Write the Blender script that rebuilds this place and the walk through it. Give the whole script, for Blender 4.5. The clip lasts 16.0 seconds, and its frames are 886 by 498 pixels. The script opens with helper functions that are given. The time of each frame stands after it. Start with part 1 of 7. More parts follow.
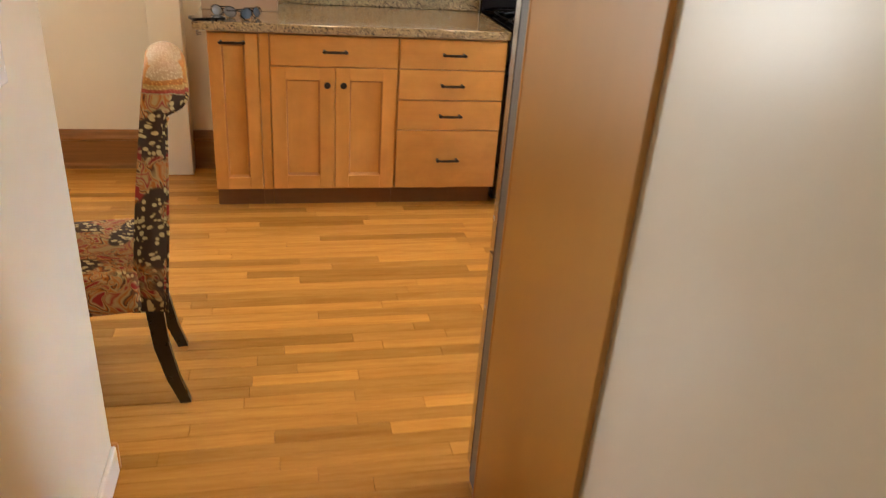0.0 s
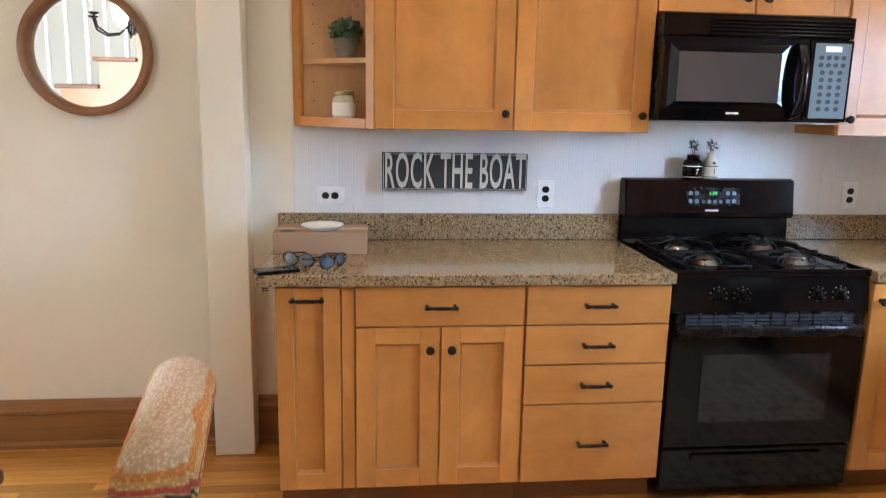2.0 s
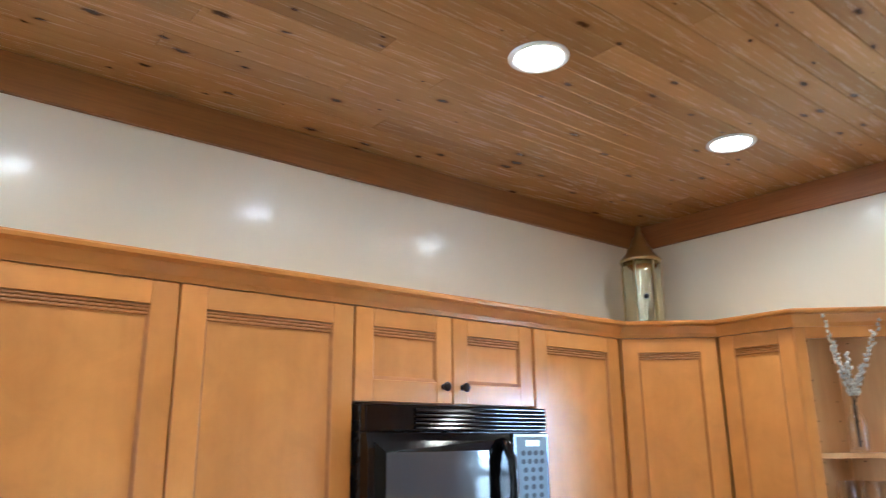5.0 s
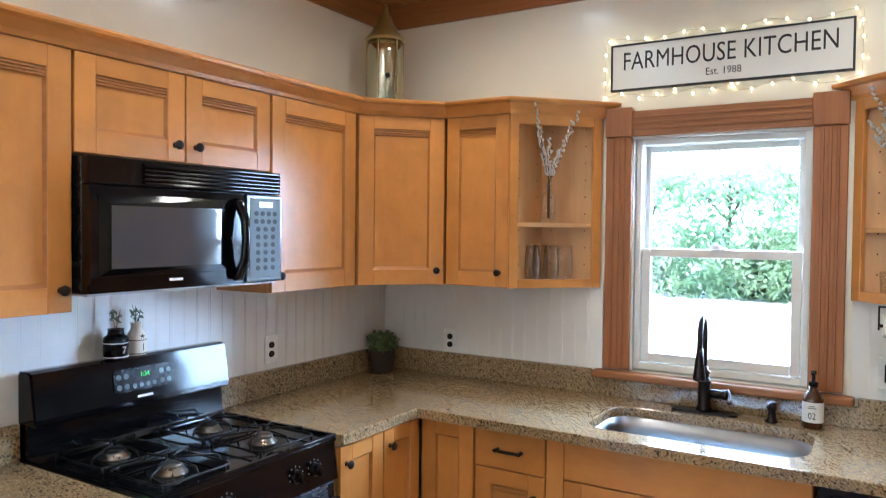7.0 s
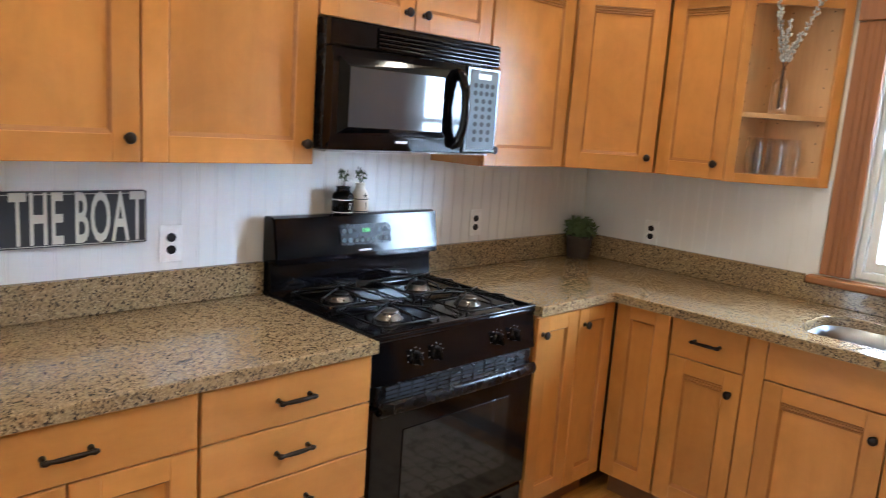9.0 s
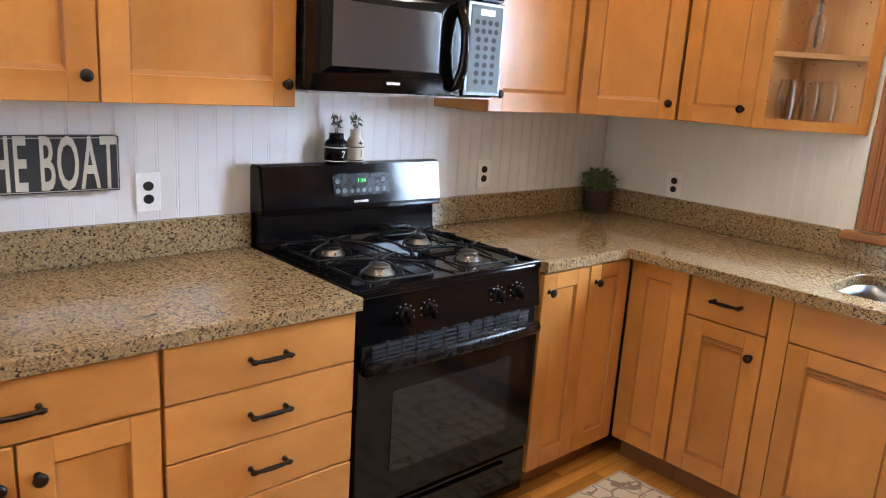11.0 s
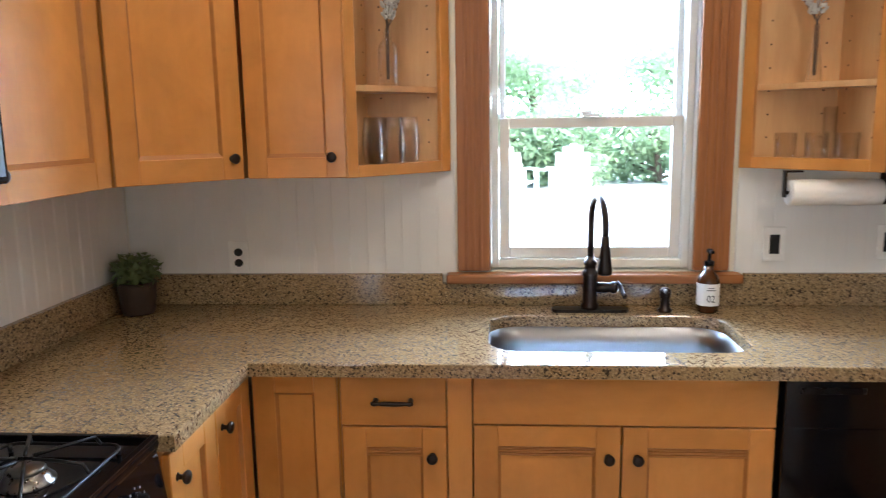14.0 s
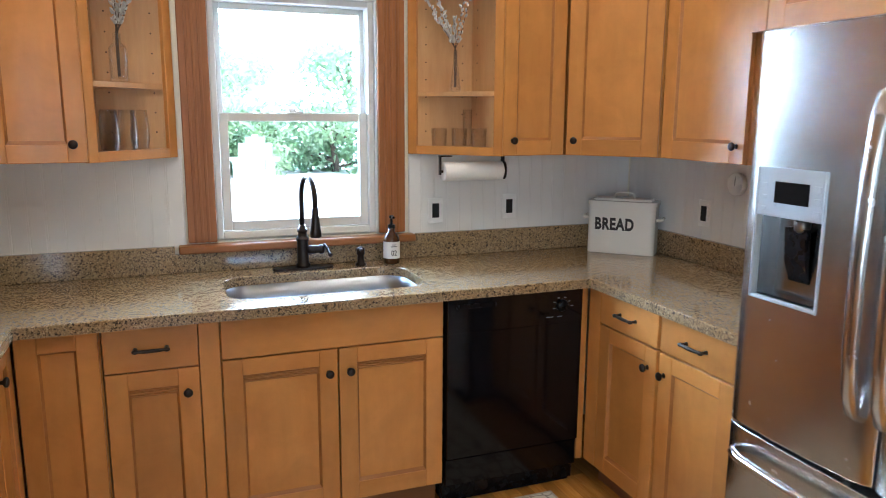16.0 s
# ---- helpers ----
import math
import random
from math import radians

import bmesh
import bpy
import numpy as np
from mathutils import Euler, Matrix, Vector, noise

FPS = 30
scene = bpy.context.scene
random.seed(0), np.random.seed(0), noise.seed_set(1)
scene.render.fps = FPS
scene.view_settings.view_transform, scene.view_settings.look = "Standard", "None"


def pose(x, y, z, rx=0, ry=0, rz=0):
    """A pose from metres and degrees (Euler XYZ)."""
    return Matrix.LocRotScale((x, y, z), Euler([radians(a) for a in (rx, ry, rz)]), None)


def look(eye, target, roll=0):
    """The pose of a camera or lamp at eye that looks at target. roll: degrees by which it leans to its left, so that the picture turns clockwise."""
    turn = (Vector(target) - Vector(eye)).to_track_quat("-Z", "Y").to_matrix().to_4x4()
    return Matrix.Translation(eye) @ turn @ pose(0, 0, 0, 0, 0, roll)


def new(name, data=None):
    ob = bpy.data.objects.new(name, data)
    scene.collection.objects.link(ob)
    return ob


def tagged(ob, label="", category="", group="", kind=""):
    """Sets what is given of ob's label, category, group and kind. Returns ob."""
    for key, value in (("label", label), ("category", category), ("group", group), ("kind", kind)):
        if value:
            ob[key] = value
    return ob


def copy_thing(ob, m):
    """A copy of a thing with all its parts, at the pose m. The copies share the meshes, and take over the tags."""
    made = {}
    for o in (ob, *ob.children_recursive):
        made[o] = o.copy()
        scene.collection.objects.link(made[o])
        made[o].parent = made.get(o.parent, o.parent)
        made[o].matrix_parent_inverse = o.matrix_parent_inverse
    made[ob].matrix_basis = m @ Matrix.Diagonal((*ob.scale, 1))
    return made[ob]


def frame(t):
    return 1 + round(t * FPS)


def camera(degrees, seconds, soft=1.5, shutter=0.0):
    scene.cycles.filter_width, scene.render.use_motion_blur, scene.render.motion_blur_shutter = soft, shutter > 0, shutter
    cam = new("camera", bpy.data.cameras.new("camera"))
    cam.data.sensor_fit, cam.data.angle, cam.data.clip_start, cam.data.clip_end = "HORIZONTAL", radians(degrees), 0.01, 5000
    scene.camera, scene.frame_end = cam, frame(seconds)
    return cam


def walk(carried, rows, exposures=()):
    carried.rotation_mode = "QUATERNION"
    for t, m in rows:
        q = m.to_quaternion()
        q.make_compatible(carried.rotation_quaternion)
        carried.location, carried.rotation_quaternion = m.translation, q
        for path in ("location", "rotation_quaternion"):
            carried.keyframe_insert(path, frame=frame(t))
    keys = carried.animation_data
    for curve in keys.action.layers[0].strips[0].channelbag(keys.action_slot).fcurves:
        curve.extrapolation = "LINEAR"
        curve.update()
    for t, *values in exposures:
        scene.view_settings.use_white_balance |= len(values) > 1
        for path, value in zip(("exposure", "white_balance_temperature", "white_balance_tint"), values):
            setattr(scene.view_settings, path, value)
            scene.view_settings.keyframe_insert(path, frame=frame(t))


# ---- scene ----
cam = camera(62.4, 16.0, 1.0, 0.25)
PATH = [
    (0, (0.27, 0.326, 1.491), (0.691, 2.075, 0.618), 4.4),
    (0.5, (0.314, 0.612, 1.501), (0.555, 2.441, 0.728), 3.5),
    (1, (0.336, 0.883, 1.502), (0.468, 2.767, 0.844), 2.9),
    (1.5, (0.291, 1.126, 1.492), (0.43, 3.054, 0.978), 1.5),
    (2, (0.265, 1.36, 1.502), (0.471, 3.309, 1.102), 1.1),
    (2.5, (0.258, 1.597, 1.551), (0.473, 3.565, 1.27), 1.0),
    (3, (0.248, 1.782, 1.564), (0.509, 3.757, 1.384), 0.4),
    (3.5, (0.223, 1.976, 1.595), (0.604, 3.937, 1.682), -0.8),
    (4, (0.215, 2.118, 1.636), (0.755, 4.017, 1.956), -1.3),
    (4.5, (0.219, 2.195, 1.69), (1.072, 3.947, 2.139), -1.1),
    (5, (0.165, 2.26, 1.716), (1.387, 3.756, 2.233), -0.6),
    (5.2, (0.138, 2.254, 1.712), (1.471, 3.653, 2.227), -0.4),
    (6.2, (0.132, 2.205, 1.668), (1.735, 3.370, 1.905), 0.4),
    (7.3, (0.139, 2.163, 1.625), (1.855, 3.181, 1.49), 1.2),
    (7.5, (0.14, 2.161, 1.619), (1.852, 3.179, 1.439), 1.6),
    (8, (0.119, 2.167, 1.601), (1.778, 3.255, 1.348), 2.5),
    (8.5, (0.08, 2.204, 1.571), (1.622, 3.442, 1.275), 3.5),
    (9, (0.044, 2.219, 1.553), (1.429, 3.62, 1.208), 4.0),
    (9.2, (0.023, 2.223, 1.549), (1.346, 3.678, 1.185), 4.2),
    (10.2, (0.125, 2.235, 1.522), (1.435, 3.690, 1.100), 3.9),
    (11.3, (0.332, 2.264, 1.503), (1.644, 3.697, 1.026), 3.4),
    (11.5, (0.401, 2.291, 1.503), (1.767, 3.673, 1.028), 3.0),
    (12, (0.535, 2.419, 1.506), (2.064, 3.626, 1.052), 2.8),
    (12.5, (0.676, 2.595, 1.527), (2.39, 3.552, 1.145), 3.3),
    (13, (0.767, 2.785, 1.543), (2.6, 3.509, 1.199), 1.2),
    (13.5, (0.779, 2.96, 1.56), (2.69, 3.452, 1.234), -0.5),
    (14, (0.722, 3.116, 1.545), (2.689, 3.257, 1.211), -0.9),
    (14.5, (0.627, 3.174, 1.549), (2.589, 2.999, 1.201), -0.0),
    (15, (0.478, 3.163, 1.542), (2.407, 2.766, 1.195), 0.1),
    (15.5, (0.313, 3.212, 1.551), (2.191, 2.626, 1.191), 0.1),
    (16, (0.121, 3.331, 1.561), (1.957, 2.626, 1.2), 0.3),
]
EXPOSURES = [(0.0, 2.4, 7000, 10), (0.5, 2.42, 6700, 10), (1.0, 2.5, 6050, 7), (2.0, 2.42, 5500, 6), (3.5, 2.48, 5350, 5), (5.0, 2.56, 4950, 1), (7.5, 2.34, 5350, 5), (9.0, 2.38, 5750, 6), (12.0, 2.52, 6050, 10), (13.5, 2.32, 5900, 9), (15.0, 2.26, 5400, 6), (16.0, 2.26, 5300, 5)]
walk(cam, [(t, look(eye, target, roll)) for t, eye, target, roll in PATH], exposures=EXPOSURES)

# ---- light ----
world = bpy.data.worlds.new("world")
scene.world = world
world.use_nodes = True
wn = world.node_tree.nodes
sky = wn.new("ShaderNodeTexSky")
sky.sky_type = "NISHITA"
sky.sun_disc = False
sky.sun_elevation, sky.sun_rotation = radians(41), radians(192.5)
wn["Background"].inputs["Strength"].default_value = 0.15
world.node_tree.links.new(sky.outputs["Color"], wn["Background"].inputs["Color"])

sun_data = bpy.data.lights.new("sun", "SUN")
sun_data.energy, sun_data.angle, sun_data.color = 5.0, radians(0.5), (1.0, 0.95, 0.88)
sun = new("sun", sun_data)
sun.matrix_basis = look((-2.0, -9.0, 8.0), (0, 0, 0))


def area_lamp(name, power, colour, sx, sy, m, shape="RECTANGLE", spread=180):
    d = bpy.data.lights.new(name, "AREA")
    d.shape, d.size, d.size_y, d.energy, d.color, d.spread = shape, sx, sy, power, colour, radians(spread)
    ob = new(name, d)
    ob.matrix_basis = m
    return ob


LAMP_LIGHT = 0.74
WARM = (1.0, 0.76, 0.49)
CEIL = 2.79
# the y = 2.1 row and the passage lamp are unseen, added to balance the light
LAMPS = [(0.56, 3.54), (1.576, 3.545), (2.596, 3.537), (0.56, 2.1), (1.576, 2.1), (2.596, 2.1), (0.27, -0.5)]
chandelier_glow = bpy.data.lights.new("chandelier_glow", "POINT")
chandelier_glow.energy, chandelier_glow.color, chandelier_glow.shadow_soft_size = 1.8, (1.0, 0.80, 0.56), 0.12
new("chandelier_glow", chandelier_glow).location = (-1.25, 2.40, 2.02)
area_lamp("dining_window_daylight", 17.0, (0.86, 0.94, 1.0), 1.1, 1.5, look((-2.22, 4.58, 1.35), (-2.22, 0.0, 1.20)))
for lx, ly in LAMPS:
    area_lamp("downlight_glow", LAMP_LIGHT, WARM, 0.13, 0.13, look((lx, ly, CEIL - 0.012), (lx, ly, 0)), "DISK", 150)


# ---- materials ----
def mat(name, rough=0.5, metal=0.0, colour=(0.8, 0.8, 0.8), coat=0.0):
    m = bpy.data.materials.new(name)
    m.use_nodes = True
    b = m.node_tree.nodes["Principled BSDF"]
    b.inputs["Base Color"].default_value = (*colour, 1)
    b.inputs["Roughness"].default_value = rough
    b.inputs["Metallic"].default_value = metal
    b.inputs["Coat Weight"].default_value = coat
    b.inputs["Coat Roughness"].default_value = 0.12
    return m, m.node_tree.nodes, m.node_tree.links, b


def node(nodes, kind, **values):
    n = nodes.new(kind)
    for key, value in values.items():
        n.inputs[key].default_value = value
    return n


def ramp(nodes, stops):
    r = nodes.new("ShaderNodeValToRGB")
    e = r.color_ramp.elements
    e[0].position, e[0].color = stops[0][0], (*stops[0][1], 1)
    e[1].position, e[1].color = stops[-1][0], (*stops[-1][1], 1)
    for p, c in stops[1:-1]:
        x = e.new(p)
        x.color = (*c, 1)
    return r


def scaled(nodes, links, scale, random_shift=False):
    tc = nodes.new("ShaderNodeTexCoord")
    mp = nodes.new("ShaderNodeMapping")
    mp.inputs["Scale"].default_value = scale
    links.new(tc.outputs["Object"], mp.inputs["Vector"])
    if random_shift:
        info = nodes.new("ShaderNodeObjectInfo")
        geo = nodes.new("ShaderNodeNewGeometry")
        add = nodes.new("ShaderNodeMath")
        add.operation = "ADD"
        links.new(info.outputs["Random"], add.inputs[0])
        links.new(geo.outputs["Random Per Island"], add.inputs[1])
        mul = nodes.new("ShaderNodeMath")
        mul.operation = "MULTIPLY"
        mul.inputs[1].default_value = 37.0
        links.new(add.outputs[0], mul.inputs[0])
        links.new(mul.outputs[0], mp.inputs["Location"])
        return mp, add
    return mp, None


def bump(nodes, links, b, height, strength, distance=0.002):
    n = node(nodes, "ShaderNodeBump", Strength=strength, Distance=distance)
    links.new(height, n.inputs["Height"])
    links.new(n.outputs["Normal"], b.inputs["Normal"])


def wood(name, dark, light, scale, rough=0.35, spread=0.25, coat=0.0, grain=0.15, knots=0.0, knot_colour=(0.1, 0.04, 0.02), streak=0.55, blotch=0.0):
    """Grained wood: streaks along the axis that scale shrinks, with a tone of its own for each piece."""
    m, n, l, b = mat(name, rough, coat=coat)
    mp, tone = scaled(n, l, scale, True)
    big = node(n, "ShaderNodeTexNoise", Scale=1.0, Detail=3.0, Roughness=0.55, Distortion=0.6)
    fine = node(n, "ShaderNodeTexNoise", Scale=5.5, Detail=6.0, Roughness=0.7)
    l.new(mp.outputs[0], big.inputs["Vector"])
    l.new(mp.outputs[0], fine.inputs["Vector"])
    mix = node(n, "ShaderNodeMath")
    mix.operation = "MULTIPLY_ADD"
    l.new(fine.outputs["Fac"], mix.inputs[0])
    mix.inputs[1].default_value = streak
    half = node(n, "ShaderNodeMath")
    half.operation = "MULTIPLY"
    half.inputs[1].default_value = 1 - streak
    l.new(big.outputs["Fac"], half.inputs[0])
    l.new(half.outputs[0], mix.inputs[2])
    r = ramp(n, [(0.30, dark), (0.70, light)])
    l.new(mix.outputs[0], r.inputs[0])
    wrap = node(n, "ShaderNodeMath")
    wrap.operation = "FRACT"
    l.new(tone.outputs[0], wrap.inputs[0])
    val = node(n, "ShaderNodeMapRange")
    val.inputs["To Min"].default_value, val.inputs["To Max"].default_value = 1 - spread, 1 + spread
    l.new(wrap.outputs[0], val.inputs["Value"])
    hsv = n.new("ShaderNodeHueSaturation")
    l.new(r.outputs[0], hsv.inputs["Color"])
    if blotch:
        bt = n.new("ShaderNodeTexCoord")
        bn = node(n, "ShaderNodeTexNoise", Scale=7.0, Detail=4.0, Roughness=0.6, Distortion=0.5)
        shift = n.new("ShaderNodeVectorMath")
        shift.operation = "ADD"
        l.new(bt.outputs["Object"], shift.inputs[0])
        l.new(tone.outputs[0], shift.inputs[1])
        l.new(shift.outputs[0], bn.inputs["Vector"])
        br_ = node(n, "ShaderNodeMapRange")
        br_.inputs["From Min"].default_value, br_.inputs["From Max"].default_value = 0.3, 0.7
        br_.inputs["To Min"].default_value, br_.inputs["To Max"].default_value = 1 - blotch, 1 + blotch
        l.new(bn.outputs["Fac"], br_.inputs["Value"])
        both = node(n, "ShaderNodeMath")
        both.operation = "MULTIPLY"
        l.new(val.outputs[0], both.inputs[0])
        l.new(br_.outputs[0], both.inputs[1])
        val = both
    l.new(val.outputs[0], hsv.inputs["Value"])
    out = hsv.outputs[0]
    if knots:
        tc = n.new("ShaderNodeTexCoord")
        km = n.new("ShaderNodeMapping")
        km.inputs["Scale"].default_value = (0.42, 1, 1)
        warp_ = node(n, "ShaderNodeTexNoise", Scale=30.0, Detail=2.0)
        l.new(tc.outputs["Object"], warp_.inputs["Vector"])
        bend = node(n, "ShaderNodeVectorMath")
        bend.operation = "MULTIPLY_ADD"
        l.new(warp_.outputs["Color"], bend.inputs[0])
        bend.inputs[1].default_value = (0.02, 0.02, 0.0)
        l.new(tc.outputs["Object"], bend.inputs[2])
        l.new(bend.outputs[0], km.inputs["Vector"])
        vor = node(n, "ShaderNodeTexVoronoi", Scale=knots, Randomness=1.0)
        vor.voronoi_dimensions = "2D"
        l.new(km.outputs[0], vor.inputs["Vector"])
        cell = n.new("ShaderNodeSeparateColor")
        l.new(vor.outputs["Color"], cell.inputs[0])
        size = node(n, "ShaderNodeMapRange")
        size.inputs["From Min"].default_value, size.inputs["From Max"].default_value = 0.15, 1.0
        size.inputs["To Min"].default_value, size.inputs["To Max"].default_value = 0.02, 1.15
        l.new(cell.outputs[0], size.inputs["Value"])
        rel = node(n, "ShaderNodeMath")
        rel.operation = "DIVIDE"
        l.new(vor.outputs["Distance"], rel.inputs[0])
        l.new(size.outputs[0], rel.inputs[1])
        kr = ramp(n, [(0.05, (1, 1, 1)), (0.085, (0.6, 0.6, 0.6)), (0.10, (0.22, 0.22, 0.22)), (0.20, (0, 0, 0))])
        l.new(rel.outputs[0], kr.inputs[0])
        mk = n.new("ShaderNodeMix")
        mk.data_type = "RGBA"
        l.new(kr.outputs[0], mk.inputs["Factor"])
        l.new(out, mk.inputs[6])
        mk.inputs[7].default_value = (*knot_colour, 1)
        out = mk.outputs[2]
    l.new(out, b.inputs["Base Color"])
    rr = node(n, "ShaderNodeMapRange")
    rr.inputs["To Min"].default_value, rr.inputs["To Max"].default_value = rough - 0.06, rough + 0.10
    l.new(fine.outputs["Fac"], rr.inputs["Value"])
    l.new(rr.outputs[0], b.inputs["Roughness"])
    bump(n, l, b, fine.outputs["Fac"], grain)
    return m


def paint(name, colour, rough=0.45, relief=0.12, coat=0.0, mottled=0.04):
    m, n, l, b = mat(name, rough, coat=coat)
    mp, _ = scaled(n, l, (1, 1, 1))
    a = node(n, "ShaderNodeTexNoise", Scale=1.7, Detail=4.0)
    f = node(n, "ShaderNodeTexNoise", Scale=140.0, Detail=3.0)
    l.new(mp.outputs[0], a.inputs["Vector"])
    l.new(mp.outputs[0], f.inputs["Vector"])
    r = ramp(n, [(0.3, tuple(c * (1 - mottled) for c in colour)), (0.7, tuple(min(1, c * (1 + mottled)) for c in colour))])
    l.new(a.outputs["Fac"], r.inputs[0])
    l.new(r.outputs[0], b.inputs["Base Color"])
    bump(n, l, b, f.outputs["Fac"], relief)
    return m


def metal(name, colour, rough, stretch=None):
    m, n, l, b = mat(name, rough, 1.0, colour)
    mp, _ = scaled(n, l, stretch or (60, 60, 60))
    f = node(n, "ShaderNodeTexNoise", Scale=1.0, Detail=4.0)
    l.new(mp.outputs[0], f.inputs["Vector"])
    rr = node(n, "ShaderNodeMapRange")
    rr.inputs["To Min"].default_value, rr.inputs["To Max"].default_value = rough * 0.75, rough * 1.35
    l.new(f.outputs["Fac"], rr.inputs["Value"])
    l.new(rr.outputs[0], b.inputs["Roughness"])
    bump(n, l, b, f.outputs["Fac"], 0.015, 0.0003)
    return m


def gloss(name, colour, rough, coat=0.0):
    m, n, l, b = mat(name, rough, 0.0, colour, coat)
    mp, _ = scaled(n, l, (9, 9, 9))
    f = node(n, "ShaderNodeTexNoise", Scale=3.0, Detail=5.0)
    l.new(mp.outputs[0], f.inputs["Vector"])
    rr = node(n, "ShaderNodeMapRange")
    rr.inputs["To Min"].default_value, rr.inputs["To Max"].default_value = max(0.02, rough * 0.7), rough * 1.4
    l.new(f.outputs["Fac"], rr.inputs["Value"])
    l.new(rr.outputs[0], b.inputs["Roughness"])
    return m


def glass(name, colour=(1, 1, 1), rough=0.0):
    m, n, l, b = mat(name, rough, 0.0, colour)
    b.inputs["Transmission Weight"].default_value = 1.0
    b.inputs["IOR"].default_value = 1.45
    return m


def glow(name, colour, strength):
    m, n, l, b = mat(name, 0.4, 0.0, colour)
    b.inputs["Emission Color"].default_value = (*colour, 1)
    b.inputs["Emission Strength"].default_value = strength
    return m


MAPLE_D, MAPLE_L = (0.470, 0.195, 0.040), (0.590, 0.268, 0.066)
maple = wood("maple_upright", MAPLE_D, MAPLE_L, (5, 5, 0.8), 0.30, 0.10, coat=0.16, grain=0.02, streak=0.30, blotch=0.10)
maple_flat = wood("maple_level", MAPLE_D, MAPLE_L, (0.8, 5, 5), 0.30, 0.10, coat=0.16, grain=0.02, streak=0.30, blotch=0.10)
maple_glaze = wood("maple_glazed_bead", (0.27, 0.100, 0.020), (0.43, 0.180, 0.040), (0.9, 7, 7), 0.50, 0.05, grain=0.05)
maple_pale = wood("maple_inside", (0.50, 0.27, 0.10), (0.66, 0.40, 0.18), (6, 6, 0.8), 0.45, 0.06, grain=0.05)
maple_panel = wood("maple_end_panel", (0.40, 0.195, 0.042), (0.49, 0.250, 0.058), (1.2, 1.2, 0.25), 0.32, 0.05, coat=0.5, grain=0.02)
# toe kicks: a darker, redder brown than the maple fronts
kick_brown = wood("toe_kick_brown", (0.20, 0.085, 0.030), (0.27, 0.12, 0.045), (0.9, 7, 7), 0.5, 0.05, grain=0.05)
fir = wood("fir_trim_upright", (0.22, 0.076, 0.017), (0.37, 0.142, 0.036), (22, 22, 0.8), 0.40, 0.08, grain=0.2)
fir_flat = wood("fir_trim_level", (0.21, 0.076, 0.017), (0.36, 0.142, 0.036), (22, 0.8, 22), 0.40, 0.08, grain=0.2)
fir_flat_x = wood("fir_trim_long", (0.18, 0.076, 0.018), (0.32, 0.142, 0.038), (0.8, 22, 22), 0.38, 0.08, grain=0.2)
oak = wood("oak_floor", (0.37, 0.150, 0.023), (0.60, 0.295, 0.066), (1.6, 26, 26), 0.22, 0.29, grain=0.10)
pine = wood("pine_ceiling", (0.32, 0.172, 0.060), (0.45, 0.258, 0.098), (0.9, 16, 16), 0.24, 0.20, grain=0.08, knots=9.0, knot_colour=(0.06, 0.024, 0.010))
dark_wood = wood("dark_walnut", (0.022, 0.012, 0.008), (0.07, 0.036, 0.02), (2, 14, 14), 0.30, 0.1)
acacia = wood("acacia_rim", (0.16, 0.065, 0.022), (0.34, 0.16, 0.06), (5, 5, 5), 0.42, 0.1)
espresso = gloss("espresso_leg", (0.012, 0.008, 0.006), 0.28)
wall_paint = paint("cream_wall_paint", (0.78, 0.735, 0.61), 0.32, 0.05, coat=0.22)
white_paint = paint("white_satin_paint", (0.80, 0.77, 0.71), 0.28, 0.10)
bead_paint = paint("white_beadboard_paint", (0.75, 0.745, 0.725), 0.42, 0.05)
plate_plastic = gloss("white_plate_plastic", (0.86, 0.86, 0.84), 0.25)
vinyl = gloss("white_window_vinyl", (0.70, 0.69, 0.65), 0.4)
bronze = metal("dark_bronze", (0.040, 0.032, 0.029), 0.33)
black_enamel = gloss("black_enamel", (0.003, 0.003, 0.004), 0.09)
black_plastic = gloss("black_plastic", (0.005, 0.005, 0.006), 0.26)
black_iron = gloss("black_cast_iron", (0.006, 0.006, 0.006), 0.36)
black_socket = gloss("black_socket", (0.012, 0.012, 0.013), 0.4)
dark_glass = gloss("dark_oven_glass", (0.006, 0.006, 0.007), 0.03)
smoke_glass = gloss("smoked_microwave_glass", (0.045, 0.046, 0.048), 0.05)
smoke_glass.node_tree.nodes["Principled BSDF"].inputs["Specular IOR Level"].default_value = 0.9
keypad_grey = gloss("keypad_grey", (0.105, 0.135, 0.145), 0.5)
button_grey = gloss("button_dark", (0.025, 0.033, 0.037), 0.6)
mark_white = gloss("printed_white", (0.75, 0.75, 0.75), 0.5)
steel = gloss("brushed_steel", (0.54, 0.53, 0.51), 0.23)
steel.node_tree.nodes["Principled BSDF"].inputs["Metallic"].default_value = 1.0
steel.node_tree.nodes["Principled BSDF"].inputs["Anisotropic"].default_value = 0.5
steel_sink = metal("sink_steel", (0.30, 0.31, 0.33), 0.30, (3, 60, 3))
chrome = metal("burner_alloy", (0.19, 0.175, 0.155), 0.28)
fridge_grey = paint("fridge_side_grey", (0.13, 0.128, 0.125), 0.40, 0.6)
mirror_glass = mat("mirror_silver", 0.015, 1.0, (0.92, 0.92, 0.92))[0]
pane_glass = mat("window_glass", 0.0, 0.0, (1, 1, 1))[0]
paper = paint("white_paper", (0.82, 0.81, 0.78), 0.85, 0.4)
cardboard = paint("brown_cardboard", (0.36, 0.235, 0.15), 0.8, 0.2)
enamel_cream = gloss("cream_enamel", (0.76, 0.75, 0.70), 0.22, 0.3)
letter_black = gloss("letter_black", (0.015, 0.015, 0.015), 0.5)
